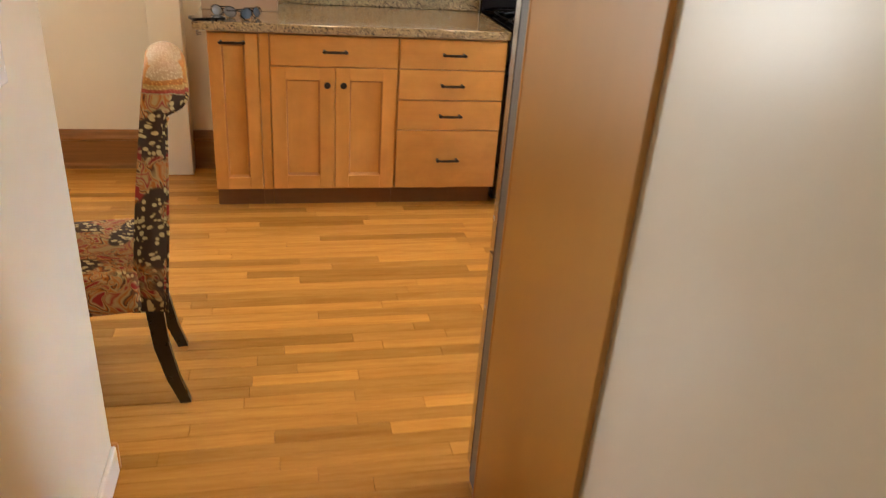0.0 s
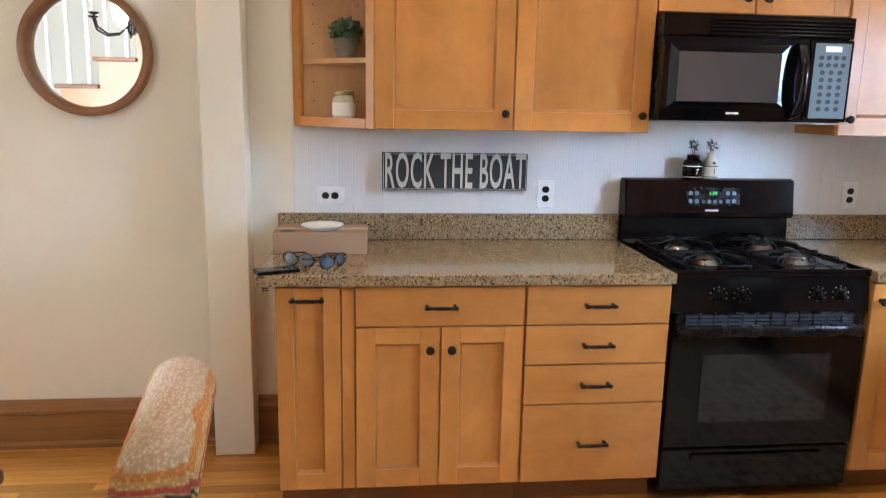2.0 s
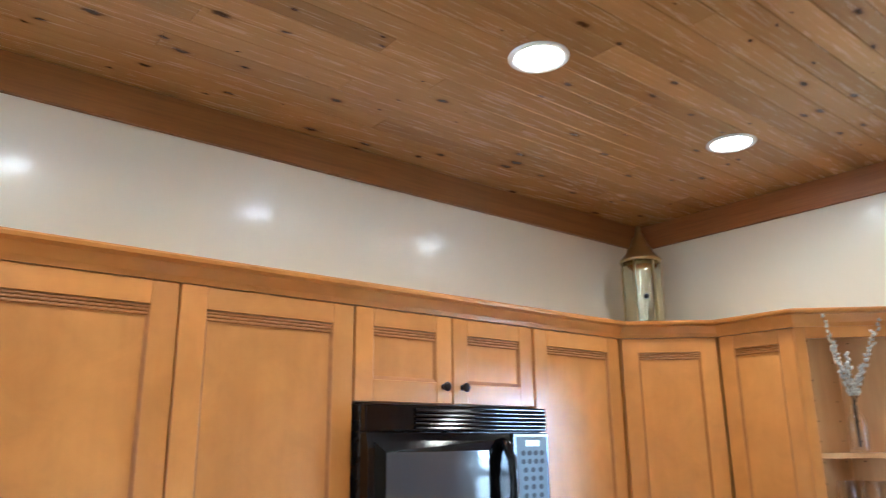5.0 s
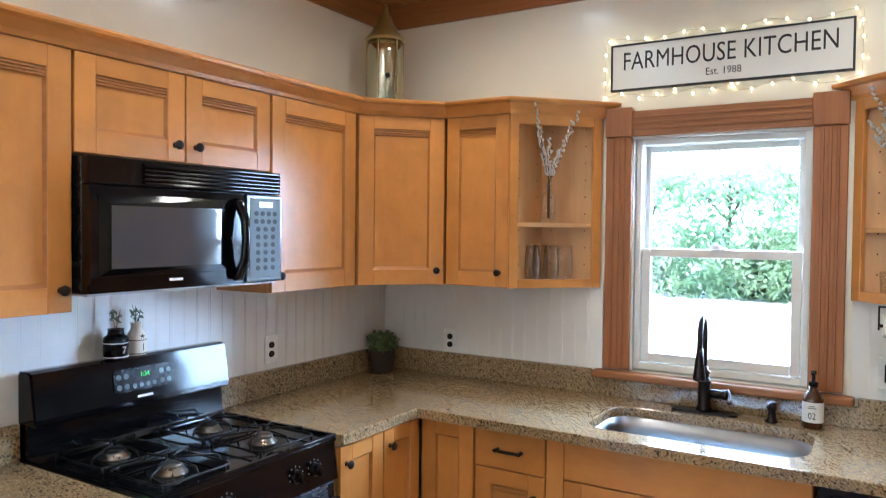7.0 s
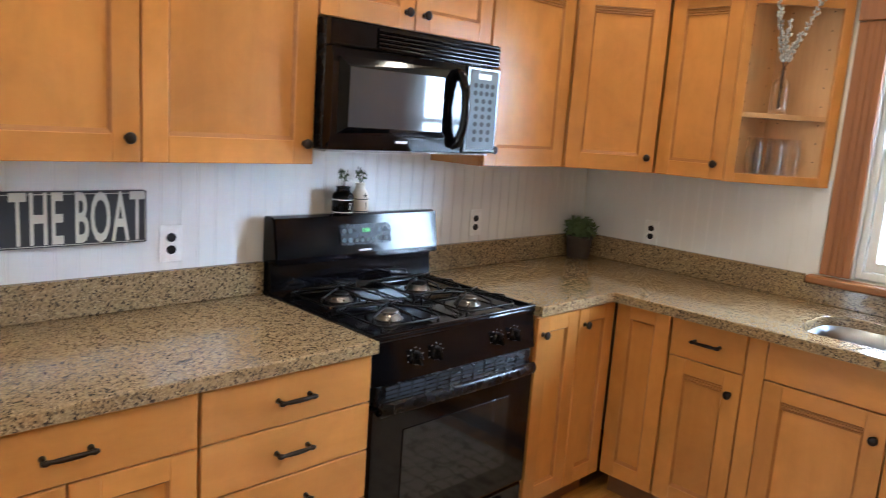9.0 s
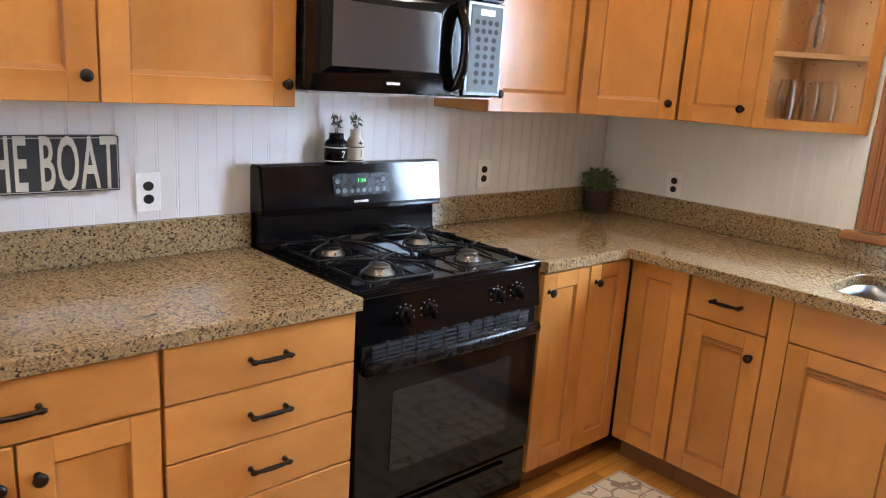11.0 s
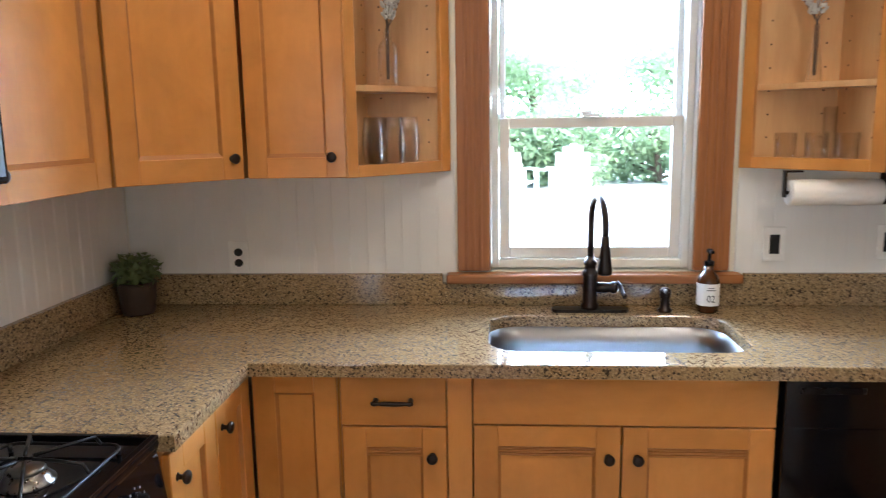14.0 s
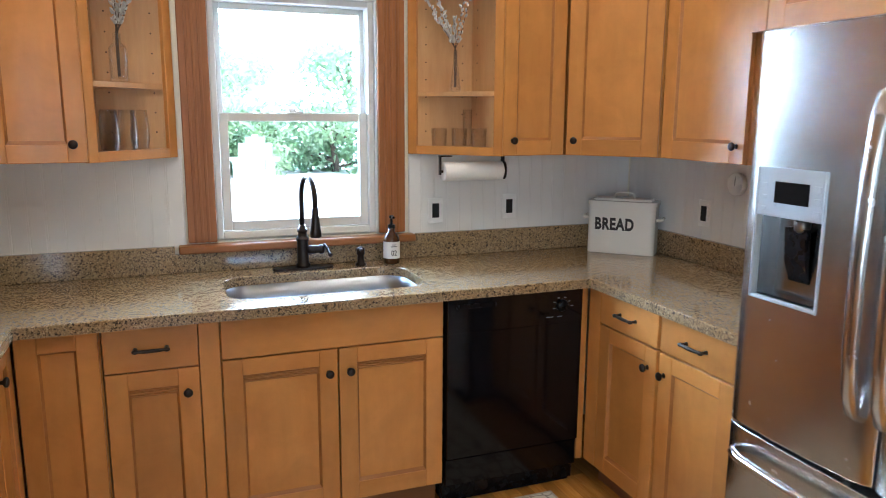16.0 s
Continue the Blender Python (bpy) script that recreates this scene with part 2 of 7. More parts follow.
sign_dark = paint("charcoal_sign_paint", (0.022, 0.024, 0.027), 0.55, 0.5, mottled=0.5)
sign_letter = paint("worn_letter_cream", (0.58, 0.56, 0.48), 0.7, 0.5, mottled=0.25)
jar_cream = paint("cream_ceramic", (0.70, 0.62, 0.50), 0.4, 0.1)
wax = paint("candle_wax", (0.80, 0.74, 0.60), 0.5, 0.1)
brass = metal("aged_brass", (0.46, 0.38, 0.20), 0.34)
mercury = metal("mercury_glass", (0.50, 0.47, 0.33), 0.16, (14, 14, 14))
leaf_green = paint("leaf_green", (0.045, 0.10, 0.035), 0.5, 0.1, mottled=0.4)
leaf_mid = paint("leaf_sage_green", (0.11, 0.165, 0.055), 0.55, 0.1, mottled=0.4)
leaf_grey = paint("leaf_grey_green", (0.12, 0.16, 0.09), 0.6, 0.1, mottled=0.4)
twig_brown = paint("twig_brown", (0.10, 0.065, 0.04), 0.7, 0.3)
catkin = paint("catkin_grey", (0.55, 0.55, 0.50), 0.8, 0.3)
dark_pot = paint("dark_woven_pot", (0.050, 0.032, 0.022), 0.7, 0.8, mottled=0.4)
lamp_glow = glow("downlight_lens", (1.0, 0.93, 0.82), 14.0)
fairy_glow = glow("fairy_bulb", (1.0, 0.78, 0.42), 9.0)
clock_green = glow("green_digits", (0.12, 0.75, 0.10), 0.25)
display_pale = glow("pale_display", (0.55, 0.65, 0.60), 0.25)
for black in (black_plastic, black_iron, black_socket):
    black.node_tree.nodes["Principled BSDF"].inputs["Specular IOR Level"].default_value = 0.2
for black in (black_enamel, dark_glass):
    black.node_tree.nodes["Principled BSDF"].inputs["Specular IOR Level"].default_value = 0.30
dark_gap = mat("dark_recess", 0.8, 0.0, (0.03, 0.018, 0.01))[0]

# pane glass: mostly clear, with a real surface reflection
pn, pl = pane_glass.node_tree.nodes, pane_glass.node_tree.links
clear = pn.new("ShaderNodeBsdfTransparent")
shine = node(pn, "ShaderNodeBsdfGlossy", Roughness=0.02)
lw = node(pn, "ShaderNodeLayerWeight", Blend=0.12)
mixsh = pn.new("ShaderNodeMixShader")
pl.new(lw.outputs["Facing"], mixsh.inputs[0])
pl.new(clear.outputs[0], mixsh.inputs[1])
pl.new(shine.outputs[0], mixsh.inputs[2])
pl.new(mixsh.outputs[0], pn["Material Output"].inputs["Surface"])

tumbler_glass = pane_glass.copy()
tumbler_glass.name = "thin_clear_glass"
tumbler_glass.node_tree.nodes["Layer Weight"].inputs["Blend"].default_value = 0.20

# granite: tan ground, dark and pale flecks at two sizes
granite, gn, gl, gb = mat("speckled_granite", 0.11, coat=0.25)
gmp, _ = scaled(gn, gl, (1, 1, 1))
gv = node(gn, "ShaderNodeTexVoronoi", Scale=255.0)
gv2 = node(gn, "ShaderNodeTexVoronoi", Scale=165.0)
gnz = node(gn, "ShaderNodeTexNoise", Scale=38.0, Detail=6.0, Roughness=0.75)
for x in (gv, gv2, gnz):
    gl.new(gmp.outputs[0], x.inputs["Vector"])
sep = gn.new("ShaderNodeSeparateColor")
gl.new(gv.outputs["Color"], sep.inputs[0])
sep2 = gn.new("ShaderNodeSeparateColor")
gl.new(gv2.outputs["Color"], sep2.inputs[0])
r1 = ramp(gn, [(0.0, (0.030, 0.024, 0.020)), (0.18, (0.055, 0.041, 0.030)), (0.23, (0.20, 0.140, 0.074)), (0.66, (0.32, 0.220, 0.108)), (1.0, (0.50, 0.38, 0.22))])
gl.new(sep.outputs[0], r1.inputs[0])
r2 = ramp(gn, [(0.0, (0.032, 0.026, 0.022)), (0.17, (0.052, 0.040, 0.030)), (0.20, (0.25, 0.172, 0.085)), (1.0, (0.40, 0.285, 0.150))])
gl.new(sep2.outputs[1], r2.inputs[0])
gm = gn.new("ShaderNodeMix")
gm.data_type = "RGBA"
gr = ramp(gn, [(0.42, (0, 0, 0)), (0.58, (1, 1, 1))])
gl.new(gnz.outputs["Fac"], gr.inputs[0])
gl.new(gr.outputs[0], gm.inputs["Factor"])
gl.new(r1.outputs[0], gm.inputs[6])
gl.new(r2.outputs[0], gm.inputs[7])
gl.new(gm.outputs[2], gb.inputs["Base Color"])

# paisley upholstery: brown ground with cream blossoms, swept by orange and red bands
fabric, fn, fl, fb = mat("paisley_fabric", 0.9)
fmp, _ = scaled(fn, fl, (1, 1, 1))
warp = node(fn, "ShaderNodeTexNoise", Scale=7.0, Detail=2.0)
fl.new(fmp.outputs[0], warp.inputs["Vector"])
wm = fn.new("ShaderNodeMix")
wm.data_type = "VECTOR"
wm.inputs["Factor"].default_value = 0.10
fl.new(fmp.outputs[0], wm.inputs[4])
fl.new(warp.outputs["Color"], wm.inputs[5])
blos = node(fn, "ShaderNodeTexVoronoi", Scale=58.0)
fl.new(wm.outputs[1], blos.inputs["Vector"])
br = ramp(fn, [(0.35, (0.66, 0.55, 0.28)), (0.41, (0.34, 0.22, 0.08)), (0.46, (0.055, 0.028, 0.013))])
fl.new(blos.outputs["Distance"], br.inputs[0])
swirl = node(fn, "ShaderNodeTexNoise", Scale=15.0, Detail=1.0, Distortion=1.6)
fl.new(wm.outputs[1], swirl.inputs["Vector"])
sr = ramp(fn, [(0.30, (0.50, 0.34, 0.14)), (0.36, (0.38, 0.035, 0.02)), (0.40, (0.52, 0.36, 0.15)), (0.44, (0.50, 0.14, 0.015)), (0.48, (0.55, 0.40, 0.17)), (0.51, (0.09, 0.03, 0.015)), (0.55, (0.50, 0.15, 0.015)), (0.59, (0.56, 0.42, 0.19)), (0.63, (0.36, 0.03, 0.02))])
fl.new(swirl.outputs["Fac"], sr.inputs[0])
zone = node(fn, "ShaderNodeTexNoise", Scale=4.6, Detail=1.0, Distortion=0.8)
fl.new(fmp.outputs[0], zone.inputs["Vector"])
zr = ramp(fn, [(0.49, (0, 0, 0)), (0.515, (1, 1, 1))])
fl.new(zone.outputs["Fac"], zr.inputs[0])
fm = fn.new("ShaderNodeMix")
fm.data_type = "RGBA"
fl.new(zr.outputs[0], fm.inputs["Factor"])
fl.new(br.outputs[0], fm.inputs[6])
fl.new(sr.outputs[0], fm.inputs[7])
# woven bands across the rolled top: pale stipple, then orange, cream and red stripes
fsep = fn.new("ShaderNodeSeparateXYZ")
fl.new(fmp.outputs[0], fsep.inputs[0])
wob = node(fn, "ShaderNodeTexNoise", Scale=11.0, Detail=2.0)
fl.new(fmp.outputs[0], wob.inputs["Vector"])
fz = node(fn, "ShaderNodeMath")
fz.operation = "MULTIPLY_ADD"
fl.new(wob.outputs["Fac"], fz.inputs[0])
fz.inputs[1].default_value = 0.045
fl.new(fsep.outputs["Z"], fz.inputs[2])
fmr = node(fn, "ShaderNodeMapRange")
fmr.inputs["From Min"].default_value, fmr.inputs["From Max"].default_value = 0.985, 1.085
fl.new(fz.outputs[0], fmr.inputs["Value"])
bands = ramp(fn, [(0.0, (0.50, 0.43, 0.24)), (0.18, (0.52, 0.42, 0.24)), (0.20, (0.48, 0.07, 0.05)), (0.30, (0.50, 0.13, 0.06)), (0.32, (0.62, 0.42, 0.16)), (0.46, (0.62, 0.40, 0.12)), (0.48, (0.60, 0.24, 0.05)), (0.60, (0.60, 0.28, 0.07)), (0.63, (0.62, 0.50, 0.32)), (1.0, (0.66, 0.46, 0.34))])
fl.new(fmr.outputs[0], bands.inputs[0])
stip = node(fn, "ShaderNodeTexVoronoi", Scale=170.0)
fl.new(fmp.outputs[0], stip.inputs["Vector"])
stipr = ramp(fn, [(0.25, (1, 1, 1)), (0.55, (0.62, 0.50, 0.42))])
fl.new(stip.outputs["Distance"], stipr.inputs[0])
bmul = fn.new("ShaderNodeMix")
bmul.data_type, bmul.blend_type = "RGBA", "MULTIPLY"
bmul.inputs["Factor"].default_value = 0.8
fl.new(bands.outputs[0], bmul.inputs[6])
fl.new(stipr.outputs[0], bmul.inputs[7])
pick = ramp(fn, [(0.14, (0, 0, 0)), (0.17, (1, 1, 1))])
fl.new(fmr.outputs[0], pick.inputs[0])
fm2 = fn.new("ShaderNodeMix")
fm2.data_type = "RGBA"
fl.new(pick.outputs[0], fm2.inputs["Factor"])
fl.new(fm.outputs[2], fm2.inputs[6])
fl.new(bmul.outputs[2], fm2.inputs[7])
fl.new(fm2.outputs[2], fb.inputs["Base Color"])
weave = node(fn, "ShaderNodeTexNoise", Scale=420.0, Detail=2.0)
fl.new(fmp.outputs[0], weave.inputs["Vector"])
bump(fn, fl, fb, weave.outputs["Fac"], 0.5, 0.001)

# rug: cream pile with a wavering taupe lattice
rug_mat, rn, rl, rb = mat("lattice_rug_pile", 0.95)
rmp, _ = scaled(rn, rl, (1, 1, 1))
rw = node(rn, "ShaderNodeTexNoise", Scale=14.0, Detail=2.0)
rl.new(rmp.outputs[0], rw.inputs["Vector"])
rm = rn.new("ShaderNodeMix")
rm.data_type = "VECTOR"
rm.inputs["Factor"].default_value = 0.06
rl.new(rmp.outputs[0], rm.inputs[4])
rl.new(rw.outputs["Color"], rm.inputs[5])
rv = node(rn, "ShaderNodeTexVoronoi", Scale=13.0, Randomness=0.22)
rv.feature = "DISTANCE_TO_EDGE"
rl.new(rm.outputs[1], rv.inputs["Vector"])
rr_ = ramp(rn, [(0.028, (0.30, 0.25, 0.21)), (0.062, (0.68, 0.62, 0.53))])
rl.new(rv.outputs["Distance"], rr_.inputs[0])
rl.new(rr_.outputs[0], rb.inputs["Base Color"])
rp = node(rn, "ShaderNodeTexNoise", Scale=350.0, Detail=2.0)
rl.new(rmp.outputs[0], rp.inputs["Vector"])
bump(rn, rl, rb, rp.outputs["Fac"], 0.8, 0.003)

gravel, _gn, _gl, _gb = mat("pale_gravel", 0.9)
vmp, _ = scaled(_gn, _gl, (1, 1, 1))
vn = node(_gn, "ShaderNodeTexNoise", Scale=1.2, Detail=8.0, Roughness=0.7)
_gl.new(vmp.outputs[0], vn.inputs["Vector"])
vr = ramp(_gn, [(0.35, (0.42, 0.41, 0.36)), (0.65, (0.58, 0.56, 0.50))])
_gl.new(vn.outputs["Fac"], vr.inputs[0])
_gl.new(vr.outputs[0], _gb.inputs["Base Color"])
tree_leaf = paint("tree_leaf", (0.17, 0.23, 0.13), 0.55, 0.1, mottled=0.5)
tn, tl = tree_leaf.node_tree.nodes, tree_leaf.node_tree.links
through_leaf = node(tn, "ShaderNodeBsdfTranslucent", Color=(0.32, 0.44, 0.24, 1))
leaf_mix = node(tn, "ShaderNodeMixShader", Fac=0.45)
tl.new(tn["Principled BSDF"].outputs[0], leaf_mix.inputs[1])
tl.new(through_leaf.outputs[0], leaf_mix.inputs[2])
tl.new(leaf_mix.outputs[0], tn["Material Output"].inputs["Surface"])
bark = paint("bark", (0.10, 0.07, 0.05), 0.9, 0.8, mottled=0.3)


# ---- mesh helpers ----
def part(name, bm, material, parent=None, label="", smooth=False):
    """Link a bmesh as one mesh object, under a thing or a part."""
    me = bpy.data.meshes.new(name)
    if smooth:
        for f in bm.faces:
            f.smooth = True
    bm.normal_update()
    bm.to_mesh(me)
    bm.free()
    me.materials.append(material)
    ob = new(name, me)
    ob.parent = parent
    if label:
        ob["label"] = label
    return ob


def share(name, ob, parent, m):
    o = new(name, ob.data)
    o.parent = parent
    o.matrix_basis = m
    return o


def thing(name, m, label, category, group="", kind=""):
    e = new(name)
    e.empty_display_size = 0.1
    e.matrix_basis = m
    return tagged(e, label, category, group, kind)


def box(bm, x0, y0, z0, x1, y1, z1, bevel=0.0, seg=1):
    made = bmesh.ops.create_cube(bm, size=1.0)["verts"]
    bmesh.ops.scale(bm, vec=(x1 - x0, y1 - y0, z1 - z0), verts=made)
    bmesh.ops.translate(bm, vec=((x0 + x1) / 2, (y0 + y1) / 2, (z0 + z1) / 2), verts=made)
    if bevel:
        edges = list({e for v in made for e in v.link_edges})
        bmesh.ops.bevel(bm, geom=edges, offset=bevel, segments=seg, affect="EDGES", profile=0.6)
    return bm


def B(*a, bevel=0.0, seg=1):
    return box(bmesh.new(), *a, bevel=bevel, seg=seg)


def prism(bm, pts, z0, z1):
    """An upright prism over a plan outline."""
    lo = [bm.verts.new((x, y, z0)) for x, y in pts]
    hi = [bm.verts.new((x, y, z1)) for x, y in pts]
    k = len(pts)
    bm.faces.new(lo[::-1])
    bm.faces.new(hi)
    for i in range(k):
        bm.faces.new((lo[i], lo[(i + 1) % k], hi[(i + 1) % k], hi[i]))
    bmesh.ops.recalc_face_normals(bm, faces=bm.faces)
    return bm


def profile_y(bm, pts, y0, y1):
    """A solid drawn in the x-z plane and pushed along y."""
    lo = [bm.verts.new((x, y0, z)) for x, z in pts]
    hi = [bm.verts.new((x, y1, z)) for x, z in pts]
    k = len(pts)
    bm.faces.new(lo)
    bm.faces.new(hi[::-1])
    for i in range(k):
        bm.faces.new((lo[(i + 1) % k], lo[i], hi[i], hi[(i + 1) % k]))
    bmesh.ops.recalc_face_normals(bm, faces=bm.faces)
    return bm


def profile_x(bm, pts, x0, x1):
    """A solid drawn in the y-z plane and pushed along x."""
    lo = [bm.verts.new((x0, y, z)) for y, z in pts]
    hi = [bm.verts.new((x1, y, z)) for y, z in pts]
    k = len(pts)
    bm.faces.new(lo)
    bm.faces.new(hi[::-1])
    for i in range(k):
        bm.faces.new((lo[(i + 1) % k], lo[i], hi[i], hi[(i + 1) % k]))
    bmesh.ops.recalc_face_normals(bm, faces=bm.faces)
    return bm


def lathe(bm, pts, seg=20, m=None):
    """Turn a profile of (radius, height) round z."""
    rings = []
    for r, z in pts:
        rings.append([bm.verts.new((r * math.cos(2 * math.pi * i / seg), r * math.sin(2 * math.pi * i / seg), z)) for i in range(seg)])
    for a, b in zip(rings, rings[1:]):
        for i in range(seg):
            bm.faces.new((a[i], a[(i + 1) % seg], b[(i + 1) % seg], b[i]))
    if pts[0][0] > 1e-5:
        bm.faces.new(rings[0][::-1])
    if pts[-1][0] > 1e-5:
        bm.faces.new(rings[-1])
    if m is not None:
        bmesh.ops.transform(bm, matrix=m, verts=[v for ring in rings for v in ring])
    return bm


def tube(bm, path, radius, seg=8):
    """A round bar along a path; radius may be one number or one a point."""
    pts = [Vector(p) for p in path]
    rings = []
    up = Vector((0, 0, 1))
    side = None
    for i, p in enumerate(pts):
        d = (pts[min(i + 1, len(pts) - 1)] - pts[max(i - 1, 0)]).normalized()
        if side is None:
            side = d.cross(up if abs(d.z) < 0.9 else Vector((1, 0, 0))).normalized()
        else:
            side = (side - d * side.dot(d)).normalized()
        other = d.cross(side)
        r = radius[i] if isinstance(radius, (list, tuple)) else radius
        rings.append([bm.verts.new(p + r * (math.cos(2 * math.pi * j / seg) * side + math.sin(2 * math.pi * j / seg) * other)) for j in range(seg)])
    for a, b in zip(rings, rings[1:]):
        for j in range(seg):
            bm.faces.new((a[j], b[j], b[(j + 1) % seg], a[(j + 1) % seg]))
    bm.faces.new(rings[0])
    bm.faces.new(rings[-1][::-1])
    return bm


def arc(c, r, a0, a1, n, plane="xz"):
    out = []
    for i in range(n + 1):
        a = radians(a0 + (a1 - a0) * i / n)
        u, v = r * math.cos(a), r * math.sin(a)
        out.append((c[0] + u, c[1], c[2] + v) if plane == "xz" else (c[0], c[1] + u, c[2] + v) if plane == "yz" else (c[0] + u, c[1] + v, c[2]))
    return out


def letters(name, text, size, material, parent, m, squeeze=1.0, depth=0.001, bold=0.0, spacing=1.0):
    """Raised lettering in the built-in font, centred on m, as a mesh."""
    cu = bpy.data.curves.new(name, "FONT")
    cu.body, cu.size, cu.extrude, cu.offset = text, size, depth, bold
    cu.align_x, cu.align_y, cu.space_character = "CENTER", "CENTER", spacing
    cu.resolution_u = 3
    tmp = bpy.data.objects.new(name, cu)
    me = bpy.data.meshes.new_from_object(tmp)
    bpy.data.objects.remove(tmp)
    me.transform(Matrix.Diagonal((squeeze, 1, 1, 1)))
    me.materials.append(material)
    ob = new(name, me)
    ob.parent = parent
    ob.matrix_basis = m
    return ob


FACING = pose(0, 0, 0, 90, 0, 0)   # turns flat lettering upright, to be read by one who looks along +y


# ---- the setting ----
def structure(name, bm, material, label):
    return tagged(part(name, bm, material), label, name.split("_")[0], kind="structure")


WN, WE, WS = 4.455, 3.275, 1.10
structure("ground", profile_y(bmesh.new(), [(-2000, -0.5), (-2000, -0.8), (2000, -0.8), (2000, 0.30), (14, 0.28), (12, 0.27), (9, 0.0), (4.2, -0.35), (3.2, -0.5)], -2000, 2000), gravel, "pale sunlit gravel ground rising gently from the house")
structure("backdrop", B(58.0, -70.0, -2.0, 58.2, 70.0, 60.0), glow("hazy_sky", (0.64, 0.79, 1.0), 13.0), "pale bright hazy sky beyond the trees")
structure("subfloor", B(-5.0, -2.0, -0.45, WE, WN, -0.020), dark_gap, "dark subfloor under the oak strips")
wall_n = box(box(B(-5.12, WN, -0.45, -2.82, WN + 0.14, CEIL + 0.25), -1.62, WN, -0.45, WE + 0.14, WN + 0.14, CEIL + 0.25), -2.82, WN, -0.45, -1.62, WN + 0.14, 0.55)
box(wall_n, -2.82, WN, 2.15, -1.62, WN + 0.14, CEIL + 0.25)
structure("wall_north", wall_n, wall_paint, "cream painted wall with a soft sheen")
wall_e = bmesh.new()
box(wall_e, WE, -2.0, -0.45, WE + 0.14, 2.433, CEIL + 0.25)
box(wall_e, WE, 3.132, -0.45, WE + 0.14, WN, CEIL + 0.25)
box(wall_e, WE, 2.433, -0.45, WE + 0.14, 3.132, 1.03)
box(wall_e, WE, 2.433, 2.045, WE + 0.14, 3.132, CEIL + 0.25)
structure("wall_east", wall_e, wall_paint, "cream painted wall round the sink window")
structure("wall_south", B(0.78, WS - 0.14, -0.45, WE, WS, CEIL), wall_paint, "cream painted wall behind the bread box")
structure("wall_passage_east", B(0.755, -2.0, 0.0, 0.90, 1.20, CEIL), white_paint, "white satin painted wall of the passage")
structure("wall_passage_west", B(-0.33, -2.0, 0.0, -0.205, 2.0, CEIL), wall_paint, "cream painted end of the passage wall")
structure("wall_passage_end", B(-0.205, -2.14, 0.0, 0.755, -2.0, CEIL), wall_paint, "cream painted wall closing the passage")
structure("wall_stairwell", B(-5.0, 0.86, 0.0, -0.33, 1.0, CEIL), wall_paint, "cream painted wall behind the staircase")
# the opening in the west wall is out of view, added to admit sky light
structure("wall_west", box(box(box(B(-5.14, -2.0, -0.45, -5.0, 2.3, CEIL + 0.25), -5.14, 3.9, -0.45, -5.0, WN, CEIL + 0.25), -5.14, 2.3, -0.45, -5.0, 3.9, 0.8), -5.14, 2.3, 2.2, -5.0, 3.9, CEIL + 0.25), wall_paint, "cream painted wall of the dining end")
structure("wall_pilaster", B(-0.377, 4.315, 0.0, -0.213, WN, CEIL, bevel=0.003), wall_paint, "white painted boxed post against the wall")
structure("roof_deck", B(-5.2, -2.2, CEIL + 0.03, WE + 0.2, WN + 0.2, CEIL + 0.3), dark_gap, "dark deck above the ceiling boards")


def boards(x0, x1, y0, y1, z, w, thick, up, gap, lengths, seed, chosen=None):
    """Rows of strips along x with staggered ends. Returns the joined strips and those that chosen picks, as (x, y, length)."""
    rnd = random.Random(seed)
    verts, faces, picked = [], [], []
    y = y0
    while y < y1 - 0.01:
        wy = min(w, y1 - y)
        x = x0 - rnd.random() * max(lengths) * 0.8
        while x < x1:
            ln = rnd.choice(lengths)
            a, b = max(x, x0), min(x + ln, x1)
            if chosen and chosen(x, x + ln, y + w / 2):
                picked.append((x, y, ln))
            elif b - a > 0.02:
                c, g, s = 0.0012, gap / 2, 1 if up else -1
                k = len(verts)
                for xa, ya, yb, zz in ((a, y, y + wy, 0),):
                    lo, hi = z - s * thick, z
                    verts += [(a + g, y + g, lo), (b - g, y + g, lo), (b - g, y + wy - g, lo), (a + g, y + wy - g, lo)]
                    verts += [(a + g, y + g, hi - s * c), (b - g, y + g, hi - s * c), (b - g, y + wy - g, hi - s * c), (a + g, y + wy - g, hi - s * c)]
                    verts += [(a + g + c, y + g + c, hi), (b - g - c, y + g + c, hi), (b - g - c, y + wy - g - c, hi), (a + g + c, y + wy - g - c, hi)]
                for q in (0, 4):
                    for i in range(4):
                        j = (i + 1) % 4
                        faces.append((k + q + i, k + q + j, k + q + 4 + j, k + q + 4 + i) if up else (k + q + i, k + q + 4 + i, k + q + 4 + j, k + q + j))
                faces.append((k + 8, k + 9, k + 10, k + 11) if up else (k + 11, k + 10, k + 9, k + 8))
            x += ln
        y += w
    me = bpy.data.meshes.new("boards")
    me.from_pydata(verts, [], faces)
    me.update()
    return me, picked


# ceiling of pine boards and its dark frieze
ceil_me, _ = boards(-5.0, WE, -2.0, WN, CEIL, 0.088, 0.018, False, 0.0016, [1.2, 1.8, 2.4, 3.0], 5)
ceil_me.materials.append(pine)
tagged(new("ceiling", ceil_me), "knotty varnished pine board ceiling", "ceiling", kind="structure")
structure("trim_frieze_north", B(-5.0, WN - 0.022, 2.668, WE - 0.024, WN, CEIL - 0.001, bevel=0.002), fir_flat_x, "brown stained wooden frieze board under the ceiling")
structure("trim_frieze_east", B(WE - 0.022, WS, 2.668, WE, WN, CEIL - 0.001, bevel=0.002), fir_flat, "brown stained wooden frieze board under the ceiling")
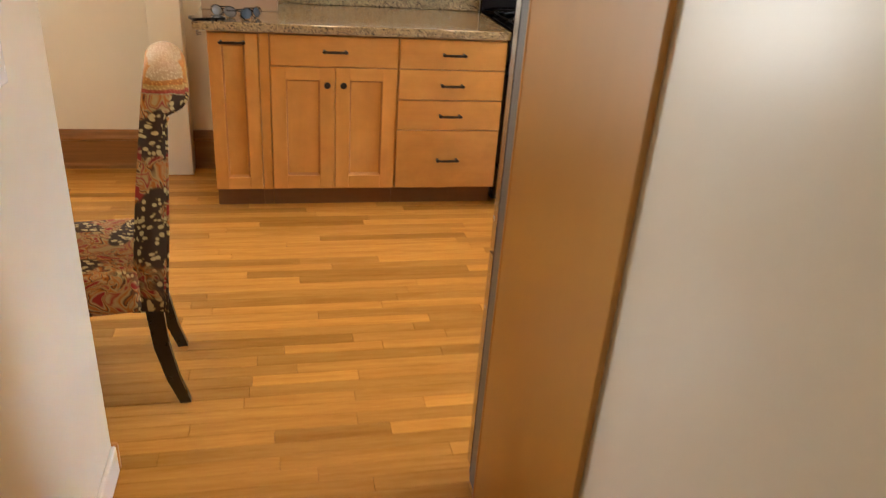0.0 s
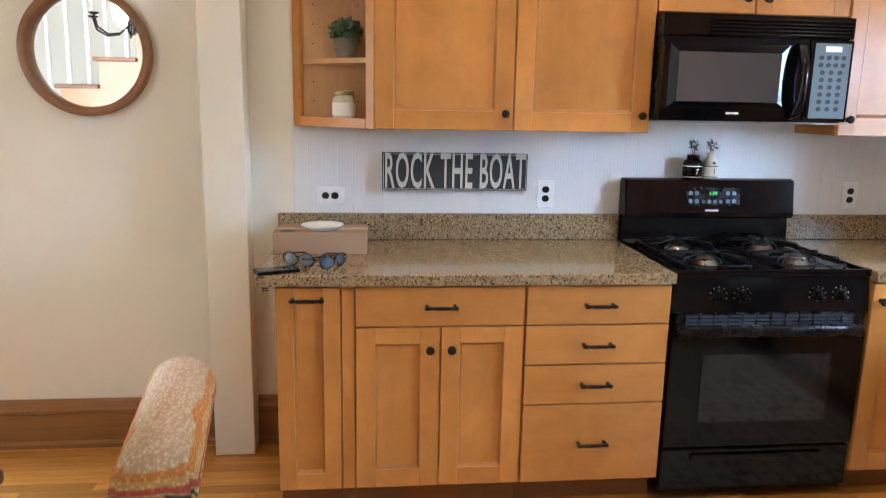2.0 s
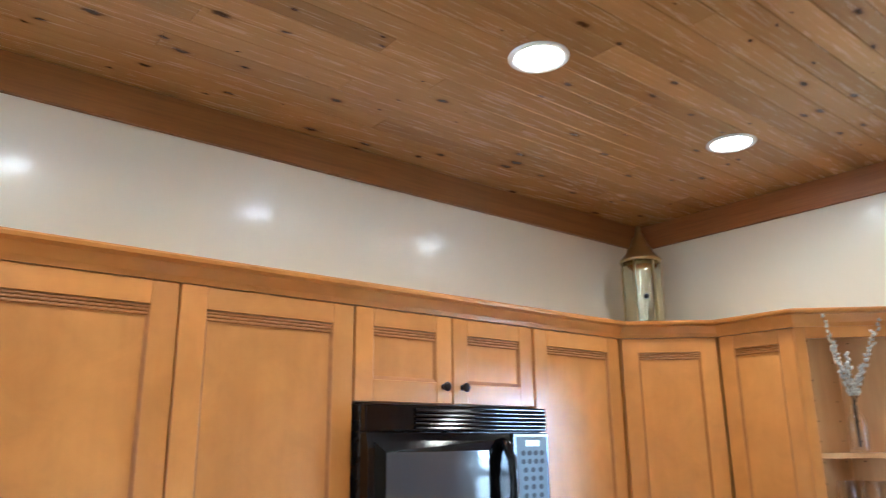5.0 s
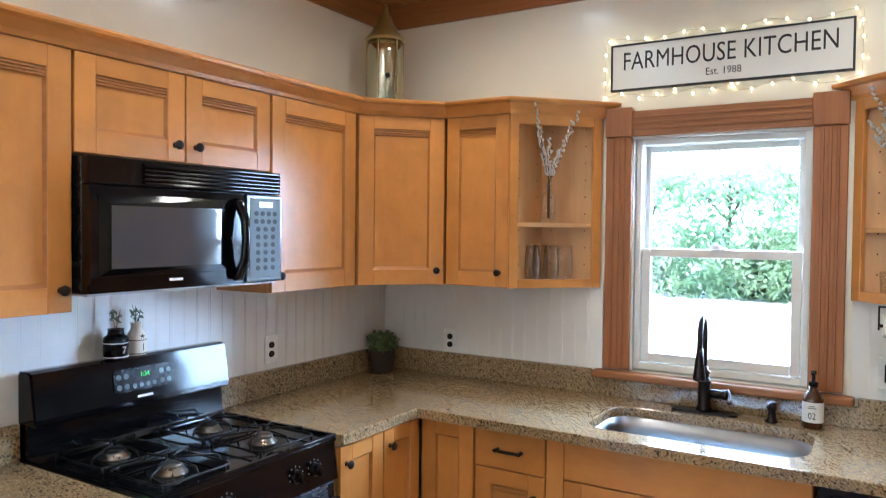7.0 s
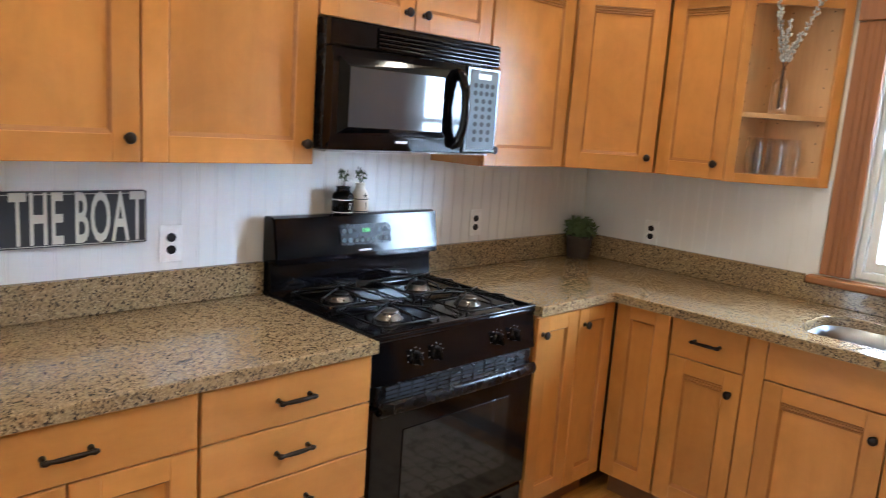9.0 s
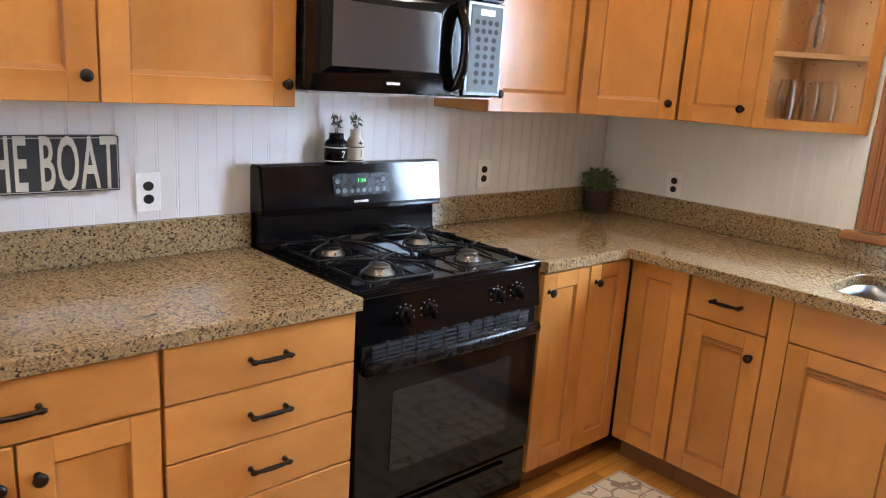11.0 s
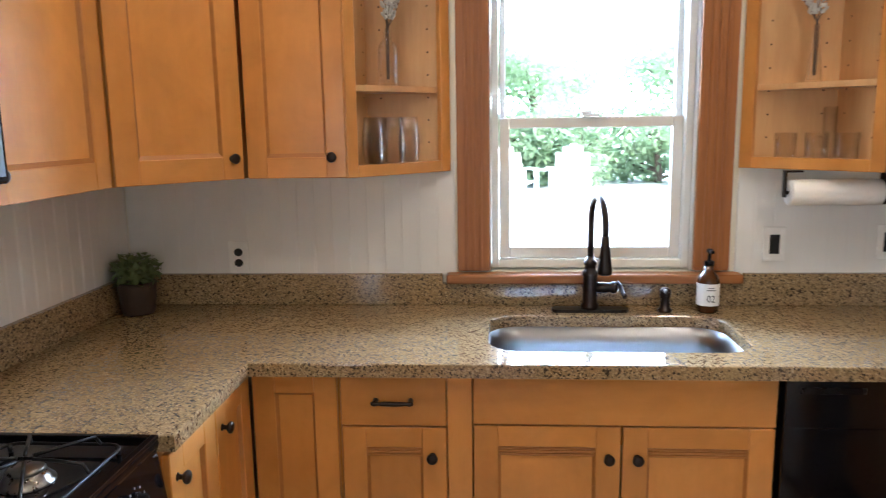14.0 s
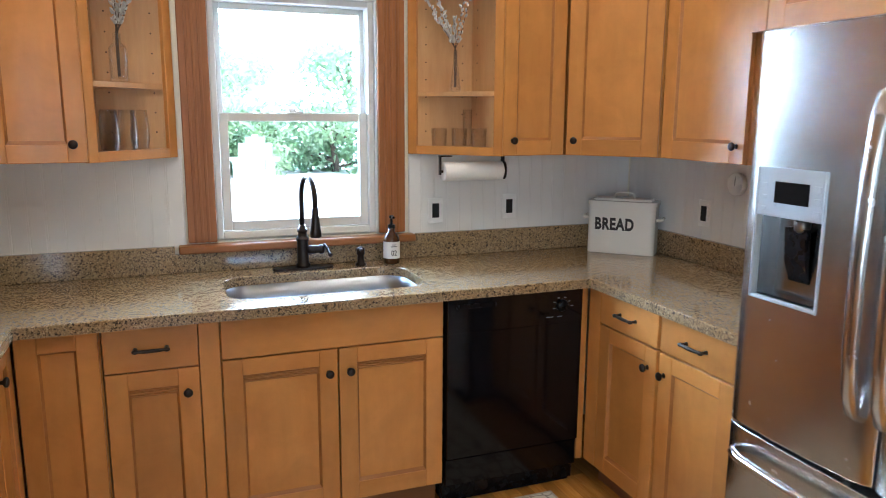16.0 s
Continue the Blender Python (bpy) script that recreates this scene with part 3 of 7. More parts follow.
structure("trim_frieze_south", B(0.9, WS, 2.668, WE - 0.024, WS + 0.022, CEIL - 0.001, bevel=0.002), fir_flat_x, "brown stained wooden frieze board under the ceiling")

BASE_PROFILE = [(0, 0), (-0.034, 0), (-0.034, 0.018), (-0.022, 0.03), (-0.022, 0.155), (-0.03, 0.162), (-0.03, 0.172), (-0.018, 0.188), (-0.014, 0.205), (-0.008, 0.214), (0, 0.214)]
structure("baseboard_dining", profile_x(bmesh.new(), [(WN + y, z) for y, z in BASE_PROFILE], -5.0, -0.378), fir_flat_x, "tall brown stained wooden baseboard with moulded cap")
structure("baseboard_corner", profile_x(bmesh.new(), [(WN + y, z) for y, z in BASE_PROFILE], -0.212, -0.05), fir_flat_x, "tall brown stained wooden baseboard with moulded cap")
structure("baseboard_passage", B(-0.205, -2.0, 0.0, -0.192, 1.999, 0.09, bevel=0.003), white_paint, "low white painted baseboard in the passage")
structure("baseboard_passage_end", B(-0.33, 2.0, 0.0, -0.190, 2.018, 0.09, bevel=0.004), maple_flat, "tan wooden baseboard across the wall end")


# ---- window over the sink ----
def window_unit():
    w = thing("window_1", pose(WE, 2.7825, 1.03), "white vinyl double-hung window in a red-brown fir casing", "window", kind="structure")
    hw = 0.3495
    # casing, in the window's own frame: y along the wall, x out of the room
    for s, a, b in ((1, hw, hw + 0.1135), (-1, -hw - 0.12, -hw)):
        bm = B(-0.022, a, 0.006, -0.001, b, 1.015, bevel=0.003)
        for k in range(3):
            y = a + (b - a) * (0.28 + 0.22 * k)
            box(bm, -0.027, y - 0.006, 0.006, -0.020, y + 0.006, 1.015, bevel=0.002)
        part("side_casing", bm, fir, w)
    bm = B(-0.022, -hw, 1.017, -0.001, hw, 1.125, bevel=0.003)
    for k in range(3):
        box(bm, -0.027, -hw, 1.042 + 0.024 * k, -0.020, hw, 1.054 + 0.024 * k, bevel=0.002)
    part("head_casing", bm, fir_flat, w)
    for a, b in ((hw, hw + 0.1135), (-hw - 0.12, -hw)):
        part("corner_block", B(-0.032, a - 0.003, 1.016, -0.001, b + 0.003, 1.142, bevel=0.004), fir, w)
    part("window_sill", B(-0.062, -hw - 0.160, -0.034, 0.05, hw + 0.1535, -0.001, bevel=0.010, seg=3), fir_flat, w)
    part("jamb_liner", box(box(box(B(0.0, hw - 0.004, 0.0, 0.135, hw + 0.004, 1.015), 0.0, -hw - 0.004, 0.0, 0.135, -hw + 0.004, 1.015), 0.0, -hw, 1.007, 0.135, hw, 1.015), 0.05, -hw, -0.006, 0.135, hw, 0.006), vinyl, w)

    def frame4(name, x0, x1, y0, y1, z0, z1, t, tb, tt, parent):
        bm = B(x0, y0, z0, x1, y0 + t, z1, bevel=0.003)
        box(bm, x0, y1 - t, z0, x1, y1, z1, bevel=0.003)
        box(bm, x0 + 0.001, y0 + t, z0, x1 - 0.001, y1 - t, z0 + tb, bevel=0.003)
        box(bm, x0 + 0.001, y0 + t, z1 - tt, x1 - 0.001, y1 - t, z1, bevel=0.003)
        return part(name, bm, vinyl, parent)

    frame4("window_frame", 0.028, 0.125, -hw + 0.005, hw - 0.005, 0.008, 1.007, 0.026, 0.030, 0.026, w)
    up = frame4("upper_sash", 0.085, 0.112, -hw + 0.034, hw - 0.034, 0.50, 0.979, 0.022, 0.036, 0.026, w)
    lo = frame4("lower_sash", 0.045, 0.075, -hw + 0.034, hw - 0.034, 0.040, 0.535, 0.036, 0.040, 0.036, w)
    for parent, x, a, b, z0, z1 in ((up, 0.098, -hw + 0.055, hw - 0.055, 0.53, 0.955), (lo, 0.060, -hw + 0.068, hw - 0.068, 0.078, 0.50)):
        p = part("pane", B(x - 0.002, a, z0, x + 0.002, b, z1), pane_glass, parent)
        p.visible_shadow = False
    part("sash_lock", box(B(0.035, -0.03, 0.536, 0.07, 0.03, 0.546, bevel=0.003), 0.045, -0.006, 0.546, 0.06, 0.04, 0.556, bevel=0.003), vinyl, lo)


window_unit()


# ---- beadboard: each board with a groove beside it ----
def beadboard(name, m, length, z0, z1):
    base = tagged(part(name, B(0, -0.006, z0, length, -0.0005, z1), bead_paint), "white painted beadboard wainscot behind the counter", "wall panel", kind="structure")
    base.matrix_basis = m
    k = int(length / 0.0605)
    w = length / k
    bm = bmesh.new()
    prism(bm, [(0.0002, -0.006), (0.0002, -0.0077), (0.0022, -0.0085), (w * 0.86, -0.0085), (w * 0.872, -0.0079), (w * 0.882, -0.0079), (w * 0.895, -0.0087), (w * 0.965, -0.0087), (w - 0.0002, -0.0077), (w - 0.0002, -0.006)], z0, z1)
    first = part("board", bm, bead_paint, base)
    for i in range(1, k):
        share("board", first, base, pose(w * i, 0, 0))


beadboard("beadboard_north", pose(-0.04, WN, 0), 3.31, 1.02, 1.46)
beadboard("beadboard_east_corner", pose(WE, WN - 0.012, 0, 0, 0, -90), 1.19, 1.02, 1.42)
beadboard("beadboard_east_end", pose(WE, 2.29, 0, 0, 0, -90), 1.175, 1.02, 1.42)
beadboard("beadboard_south", pose(WE - 0.012, WS, 0, 0, 0, 180), 1.55, 1.02, 1.42)


# ---- cabinet pieces ----
def knob(parent, x, z):
    bm = lathe(bmesh.new(), [(0.0001, 0.030), (0.008, 0.0295), (0.0145, 0.026), (0.016, 0.021), (0.0125, 0.016), (0.006, 0.012), (0.0055, 0.004), (0.010, 0.0)], 16, pose(x, 0, z, 90, 0, 0))
    return part("knob", bm, bronze, parent, "dark bronze knob", smooth=True)


def pull(parent, x, z, w=0.098):
    bm = tube(bmesh.new(), [(x - w / 2 - 0.010, -0.026, z), (x - w / 2, -0.026, z), (x - w / 2 + 0.010, -0.026, z), (x - w / 4, -0.0275, z), (x, -0.028, z), (x + w / 4, -0.0275, z), (x + w / 2 - 0.010, -0.026, z), (x + w / 2, -0.026, z), (x + w / 2 + 0.010, -0.026, z)], [0.0045, 0.0080, 0.0050, 0.0062, 0.0068, 0.0062, 0.0050, 0.0080, 0.0045], 10)
    for s in (-1, 1):
        tube(bm, [(x + s * w / 2, 0.0, z), (x + s * w / 2, -0.014, z), (x + s * w / 2, -0.027, z)], [0.008, 0.005, 0.006], 10)
    return part("pull_handle", bm, bronze, parent, "dark bronze bar pull", smooth=True)


def panel_door(parent, x0, x1, z0, z1, knob_at=None, stile=0.068, reeded=True, name="door"):
    """A framed door, its face at y = 0: stiles and rails, a recessed panel and a reeded bead under the top rail."""
    x0, x1, z0, z1 = x0 + 0.0028, x1 - 0.0028, z0 + 0.0026, z1 - 0.0026
    st = min(stile, (x1 - x0) * 0.27)
    d = part(name, B(x0 + 0.003, 0.0172, z0 + 0.003, x1 - 0.003, 0.0200, z1 - 0.003), maple, parent)
    part("stile", B(x0, 0.0, z0, x0 + st, 0.0170, z1, bevel=0.0022), maple, d)
    part("stile", B(x1 - st, 0.0, z0, x1, 0.0170, z1, bevel=0.0022), maple, d)
    part("rail", B(x0 + st - 0.0005, 0.0004, z0, x1 - st + 0.0005, 0.0170, z0 + st * 1.02, bevel=0.0018), maple_flat, d)
    part("rail", B(x0 + st - 0.0005, 0.0004, z1 - st * 0.88, x1 - st + 0.0005, 0.0170, z1, bevel=0.0018), maple_flat, d)
    ix0, ix1, iz0, iz1 = x0 + st, x1 - st, z0 + st * 1.02, z1 - st * 0.88
    part("panel", B(ix0 - 0.004, 0.0115, iz0 - 0.004, ix1 + 0.004, 0.0168, iz1 + 0.004), maple, d)
    bm = bmesh.new()
    s = 0.008
    prism(bm, [(ix0, 0.0025), (ix0 + s * 0.5, 0.0075), (ix0 + s, 0.012), (ix0, 0.012)], iz0, iz1)
    prism(bm, [(ix1, 0.0025), (ix1, 0.012), (ix1 - s, 0.012), (ix1 - s * 0.5, 0.0075)], iz0, iz1)
    profile_x(bm, [(0.0025, iz0), (0.012, iz0), (0.012, iz0 + s * 1.6), (0.0075, iz0 + s * 0.8)], ix0 + 0.001, ix1 - 0.001)
    if reeded:
        for k in range(3):
            tube(bm, [(ix0 + 0.001, 0.0085, iz1 - 0.006 - 0.0095 * k), (ix1 - 0.001, 0.0085, iz1 - 0.006 - 0.0095 * k)], 0.0042, 8)
    else:
        profile_x(bm, [(0.0025, iz1), (0.0075, iz1 - s * 0.5), (0.012, iz1 - s), (0.012, iz1)], ix0 + 0.001, ix1 - 0.001)
    part("bead", bm, maple_glaze, d)
    if knob_at:
        knob(d, *knob_at)
    return d


def drawer(parent, x0, x1, z0, z1, handle=True, name="drawer_front"):
    d = part(name, B(x0 + 0.0022, 0.0, z0 + 0.0022, x1 - 0.0022, 0.020, z1 - 0.0022, bevel=0.0025), maple_flat, parent)
    if handle:
        pull(d, (x0 + x1) / 2, (z0 + z1) / 2)
    return d


def base_cabinet(label, m, w, depth=0.60, kick=0.065):
    c = thing("base_cabinet", m, label, "cabinet", "base cabinets along the walls")
    part("body", B(0.0005, 0.0215, 0.108, w - 0.0005, depth, 0.874), maple, c)
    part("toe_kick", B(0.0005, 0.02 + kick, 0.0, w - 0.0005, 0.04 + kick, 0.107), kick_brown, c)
    return c


FN, FE, FS = 3.805, 2.645, 1.715   # faces of the base units
UN, UE, US = 4.151, 2.946, 1.405   # faces of the wall units
ZB, ZD, ZT = 0.112, 0.722, 0.868

# north run
c = base_cabinet("maple pull-out base cabinet with one narrow panelled front", pose(-0.05, FN, 0), 0.225)
panel_door(c, 0.0, 0.225, ZB, ZT, reeded=False)
pull(c, 0.11, 0.825)
c = base_cabinet("maple filler strip between two base cabinets", pose(0.1755, FN, 0), 0.046)
part("filler", B(0.001, 0.006, ZB, 0.045, 0.021, ZT, bevel=0.001), maple, c)
c = base_cabinet("maple base cabinet with one drawer over two doors", pose(0.222, FN, 0), 0.598)
drawer(c, 0, 0.598, ZD, ZT)
panel_door(c, 0, 0.299, ZB, ZD, (0.262, 0.640), reeded=False)
panel_door(c, 0.299, 0.598, ZB, ZD, (0.338, 0.640), reeded=False)
c = base_cabinet("maple base cabinet with four drawers", pose(0.8205, FN, 0), 0.534)
for z0, z1 in ((0.722, 0.868), (0.572, 0.722), (0.420, 0.572), (0.112, 0.420)):
    drawer(c, 0.004, 0.534, z0, z1)
c = base_cabinet("narrow maple base cabinet beside the range with two panelled doors", pose(2.128, FN, 0), 0.517)
panel_door(c, 0.0, 0.26, ZB, ZT, (0.035, 0.80), reeded=False)
panel_door(c, 0.26, 0.510, ZB, ZT, (0.30, 0.80), reeded=False)

# east run: local x goes south
ER = lambda y: pose(FE, y, 0, 0, 0, -90)
c = base_cabinet("maple corner base cabinet with a folding panelled door", ER(3.803), 0.250)
panel_door(c, 0.0, 0.247, ZB, ZT, reeded=False)
c = base_cabinet("maple base cabinet with one drawer over one door", ER(3.550), 0.300)
drawer(c, 0, 0.300, ZD - 0.008, ZT)
panel_door(c, 0, 0.300, ZB, ZD - 0.008, (0.258, 0.628), reeded=True)
c = base_cabinet("maple filler strip beside the sink cabinet", ER(3.2495), 0.070)
part("filler", B(0.001, 0.006, ZB, 0.069, 0.021, ZT, bevel=0.001), maple, c)
c = base_cabinet("wide maple sink cabinet with a false front over two doors", ER(3.179), 0.822)
for ob in list(c.children):
    if ob.name.startswith("body"):
        bpy.data.objects.remove(ob)
part("body", box(box(box(B(0.0005, 0.0215, 0.108, 0.02, 0.60, 0.874), 0.802, 0.0215, 0.108, 0.8215, 0.60, 0.874), 0.02, 0.0215, 0.108, 0.802, 0.60, 0.13), 0.02, 0.0215, 0.66, 0.802, 0.04, 0.874), maple, c)
drawer(c, 0, 0.822, ZD, ZT, False, "false_front")
panel_door(c, 0, 0.410, ZB, ZD, (0.374, 0.632))
panel_door(c, 0.410, 0.822, ZB, ZD, (0.452, 0.632))
c = base_cabinet("maple corner post beside the dishwasher", ER(1.748), 0.033)
part("filler", B(0.001, 0.002, ZB, 0.030, 0.021, ZT, bevel=0.001), maple, c)

# south run: local x goes west
c = base_cabinet("maple base cabinet with two drawers over two doors", pose(FE - 0.001, FS, 0, 0, 0, 180), 0.978)
part("filler", B(0.001, 0.003, ZB, 0.085, 0.021, ZT, bevel=0.001), maple, c)
for a, b, k in ((0.088, 0.458, 0.405), (0.468, 0.845, 0.500)):
    drawer(c, a, b, 0.738, 0.872)
    panel_door(c, a, b, ZB, 0.735, (k, 0.655), reeded=False)
part("end_stile", B(0.847, 0.003, ZB, 0.976, 0.021, ZT), maple, c)


# ---- wall units ----
def wall_cabinet(label, m, w, z0, z1, depth=0.300):
    c = thing("wall_cabinet", m, label, "cabinet", "wall cabinets")
    part("body", B(0.0005, 0.0215, z0 + 0.001, w - 0.0005, depth, z1), maple, c)
    return c


Z0, Z1 = 1.388, 2.142
c = wall_cabinet("maple wall cabinet with two tall panelled doors", pose(0.292, UN, 0), 1.066, Z0, Z1)
panel_door(c, 0, 0.529, Z0, 2.136, (0.494, Z0 + 0.066), 0.071)
panel_door(c, 0.529, 1.066, Z0, 2.136, (1.030, Z0 + 0.066), 0.071)
c = wall_cabinet("short maple wall cabinet over the microwave with two doors", pose(1.3605, UN, 0), 0.774, 1.843, Z1)
panel_door(c, 0, 0.386, 1.843, 2.136, (0.345, 1.900), 0.066)
panel_door(c, 0.386, 0.772, 1.843, 2.136, (0.427, 1.900), 0.066)
c = wall_cabinet("maple wall cabinet with one panelled door beside the microwave", pose(2.136, UN, 0), 0.511, Z0, Z1)
panel_door(c, 0.002, 0.508, Z0, 2.136, (0.040, Z0 + 0.066), 0.071)


def corner_cabinet(label, a, b, corner, turn, knob_right):
    """A diagonal wall unit whose face runs from a to b."""
    c = thing("corner_wall_cabinet", pose(a[0], a[1], 0, 0, 0, turn), label, "cabinet", "wall cabinets")
    inv = pose(a[0], a[1], 0, 0, 0, turn).inverted()
    w = math.hypot(b[0] - a[0], b[1] - a[1])
    pts = [inv @ Vector((x, y, 0)) for x, y in corner]
    part("body", prism(bmesh.new(), [(0.001, 0.0215)] + [(p.x, p.y) for p in pts] + [(w - 0.001, 0.0215)], Z0 + 0.001, Z1), maple, c)
    panel_door(c, 0.004, w - 0.004, Z0, 2.136, (w - 0.045 if knob_right else 0.045, Z0 + 0.066), 0.068)
    return c


corner_cabinet("maple diagonal corner wall cabinet with one door", (2.649, UN), (UE, 3.881), [(2.68, WN - 0.012), (WE - 0.012, WN - 0.012), (WE - 0.012, 3.90)], math.degrees(math.atan2(3.881 - UN, UE - 2.649)), True)
c = wall_cabinet("narrow maple wall cabinet with one door beside the open shelves", pose(UE, 3.879, 0, 0, 0, -90), 0.314, Z0, Z1, 0.316)
panel_door(c, 0, 0.314, Z0, 2.136, (0.270, Z0 + 0.066), 0.062)
corner_cabinet("maple diagonal corner wall cabinet with one door", (UE, 1.680), (2.649, US), [(WE - 0.012, 1.66), (WE - 0.012, WS + 0.012), (2.68, WS + 0.012)], math.degrees(math.atan2(US - 1.680, 2.649 - UE)), False)
c = wall_cabinet("narrow maple wall cabinet with one door beside the open shelves", pose(UE, 1.978, 0, 0, 0, -90), 0.296, Z0, Z1, 0.316)
panel_door(c, 0, 0.296, Z0, 2.136, (0.046, Z0 + 0.066), 0.062)
c = wall_cabinet("maple wall cabinet with one panelled door near the refrigerator", pose(2.646, US, 0, 0, 0, 180), 0.475, Z0, Z1, 0.293)
panel_door(c, 0.003, 0.472, Z0, 2.136, (0.432, Z0 + 0.066), 0.071)
c = wall_cabinet("deep maple wall cabinet over the refrigerator with two doors", pose(2.168, US + 0.02, 0, 0, 0, 180), 1.395, 1.842, Z1, 0.31)
part("side_stile", B(0.002, 0.0, 1.842, 0.07, 0.021, 2.136, bevel=0.001), maple, c)
panel_door(c, 0.072, 0.735, 1.842, 2.136, (0.69, 1.90), 0.07)
panel_door(c, 0.735, 1.39, 1.842, 2.136, (0.78, 1.90), 0.07)


def open_shelves(label, a, b, corner, turn, shelf_levels):
    """An open end unit: a diagonal face frame over a three-cornered case."""
    M = pose(a[0], a[1], 0, 0, 0, turn)
    c = thing("open_shelf_cabinet", M, label, "cabinet", "wall cabinets")
    w = math.hypot(b[0] - a[0], b[1] - a[1])
    k = M.inverted() @ Vector((corner[0], corner[1], 0))
    bm = B(0.0, 0.0, Z0, 0.042, 0.020, Z1, bevel=0.002)
    box(bm, w - 0.042, 0.0, Z0, w, 0.020, Z1, bevel=0.002)
    box(bm, 0.042, 0.0005, Z0, w - 0.042, 0.0195, Z0 + 0.038, bevel=0.002)
    box(bm, 0.042, 0.0005, Z1 - 0.050, w - 0.042, 0.0195, Z1, bevel=0.002)
    part("face_frame", bm, maple, c)
    p0, p1, p2 = Vector((0.006, 0.0205)), Vector((k.x, k.y)), Vector((w - 0.006, 0.0205))

    def slab(name, z, t, inset):
        mid = (p0 + p1 + p2) / 3
        q = [mid + (p - mid) * (1 - inset) for p in (p0, p2, p1)]
        part(name, prism(bmesh.new(), [(v.x, v.y) for v in q], z, z + t), maple_pale, c)

    slab("bottom", Z0 + 0.004, 0.016, 0.0)
    slab("top", Z1 - 0.020, 0.018, 0.0)
    for z in shelf_levels:
        slab("shelf", z - 0.019, 0.019, 0.05)
    for u, v in ((p0, p1), (p1, p2)):
        d = (v - u).normalized()
        nrm = Vector((-d.y, d.x))
        if nrm.dot((p0 + p1 + p2) / 3 - u) < 0:
            nrm = -nrm
        side = part("side", prism(bmesh.new(), [tuple(u), tuple(v), tuple(v + nrm * 0.014), tuple(u + nrm * 0.014)], Z0 + 0.021, Z1 - 0.021), maple_pale, c)
        holes = bmesh.new()
        for f in (0.22, 0.80):
            for z in [Z0 + 0.10 + 0.075 * i for i in range(9)]:
                p = u + (v - u) * f + nrm * 0.0143
                ang = math.degrees(math.atan2(nrm.y, nrm.x))
                lathe(holes, [(0.0032, 0.0), (0.0032, 0.0006)], 8, pose(p.x, p.y, z, 0, 0, ang) @ pose(0, 0, 0, 0, 90, 0))
        tagged(part("peg_holes", holes, dark_gap, side), kind="stuff")
    return c


def turn_of(a, b):
    return math.degrees(math.atan2(b[1] - a[1], b[0] - a[0]))


NA, NB = (-0.034, WN - 0.012), (0.290, UN)
open_shelves("open maple end shelves with three levels", NA, NB, (0.290, WN - 0.012), turn_of(NA, NB), [1.652, 1.908])
EA, EB = (UE, 3.563), (WE - 0.012, 3.266)
open_shelves("open maple end shelves holding glassware and twigs", EA, EB, (WE - 0.012, 3.563), turn_of(EA, EB), [1.672])
SA, SB = (WE - 0.012, 2.296), (UE, 1.980)
open_shelves("open maple end shelves holding glassware and twigs", SA, SB, (WE - 0.012, 1.980), turn_of(SA, SB), [1.660])


def crown(name, line):
    """A flared top moulding along a line of plan points, the room on the line's right-hand side."""
    prof = [(-0.02, 2.135), (0.004, 2.135), (0.010, 2.150), (0.030, 2.178), (0.050, 2.184), (0.054, 2.193), (0.054, 2.198), (-0.02, 2.198)]
    bm = bmesh.new()
    rings = []
    P = [Vector(p) for p in line]
    for i, p in enumerate(P):
        ns = []
        for u, v in ((i - 1, i), (i, i + 1)):
            if u >= 0 and v < len(P):
                d = (P[v] - P[u]).normalized()
                ns.append(Vector((d.y, -d.x)))
        nrm = sum(ns, Vector((0, 0))).normalized()
        f = 1 / max(0.4, nrm.dot(ns[0]))
        rings.append([bm.verts.new((p.x + nrm.x * f * o, p.y + nrm.y * f * o, z)) for o, z in prof])
    n = len(prof)
    for a, b in zip(rings, rings[1:]):
        for j in range(n):
            bm.faces.new((a[j], b[j], b[(j + 1) % n], a[(j + 1) % n]))
    bm.faces.new(rings[0])
    bm.faces.new(rings[-1][::-1])
    bmesh.ops.recalc_face_normals(bm, faces=bm.faces)
    return tagged(part(name, bm, maple_flat), "maple crown moulding along the top of the wall cabinets", "trim", kind="structure")


def past(a, b, s=0.06):
    """The point a, carried on by s away from b."""
    d = (Vector(a) - Vector(b)).normalized() * s
    return (a[0] + d.x, a[1] + d.y)


crown("trim_crown_north", [past(NA, NB), NB, (2.649, UN), (UE, 3.881), EA, past(EB, EA)])
crown("trim_crown_south", [past(SA, SB), SB, (UE, 1.680), (2.649, US), (0.775, US)])
for nm, pts in (("trim_cabinet_top_north", [NA, NB, (2.649, UN), (UE, 3.881), EA, EB, (WE, WN - 0.0)]), ("trim_cabinet_top_south", [SA, SB, (UE, 1.680), (2.649, US), (0.775, US), (0.775, WS), (WE, WS)])):
    q = [(min(x, WE - 0.001), max(min(y, WN - 0.001), WS + 0.001)) for x, y in pts]
    structure(nm, prism(bmesh.new(), q, 2.143, 2.150), maple_flat, "maple dust cover on top of the wall cabinets")


# ---- worktops ----
def rounded_rect(x0, x1, y0, y1, r, n=6):
    out = []
    for cx, cy, a in ((x1 - r, y1 - r, 0), (x0 + r, y1 - r, 90), (x0 + r, y0 + r, 180), (x1 - r, y0 + r, 270)):
        for i in range(n + 1):
            t = radians(a + 90 * i / n)
            out.append((cx + r * math.cos(t), cy + r * math.sin(t)))
    return out


CT = 0.914
SINK = (2.715, 3.105, 2.385, 3.135, 0.10)


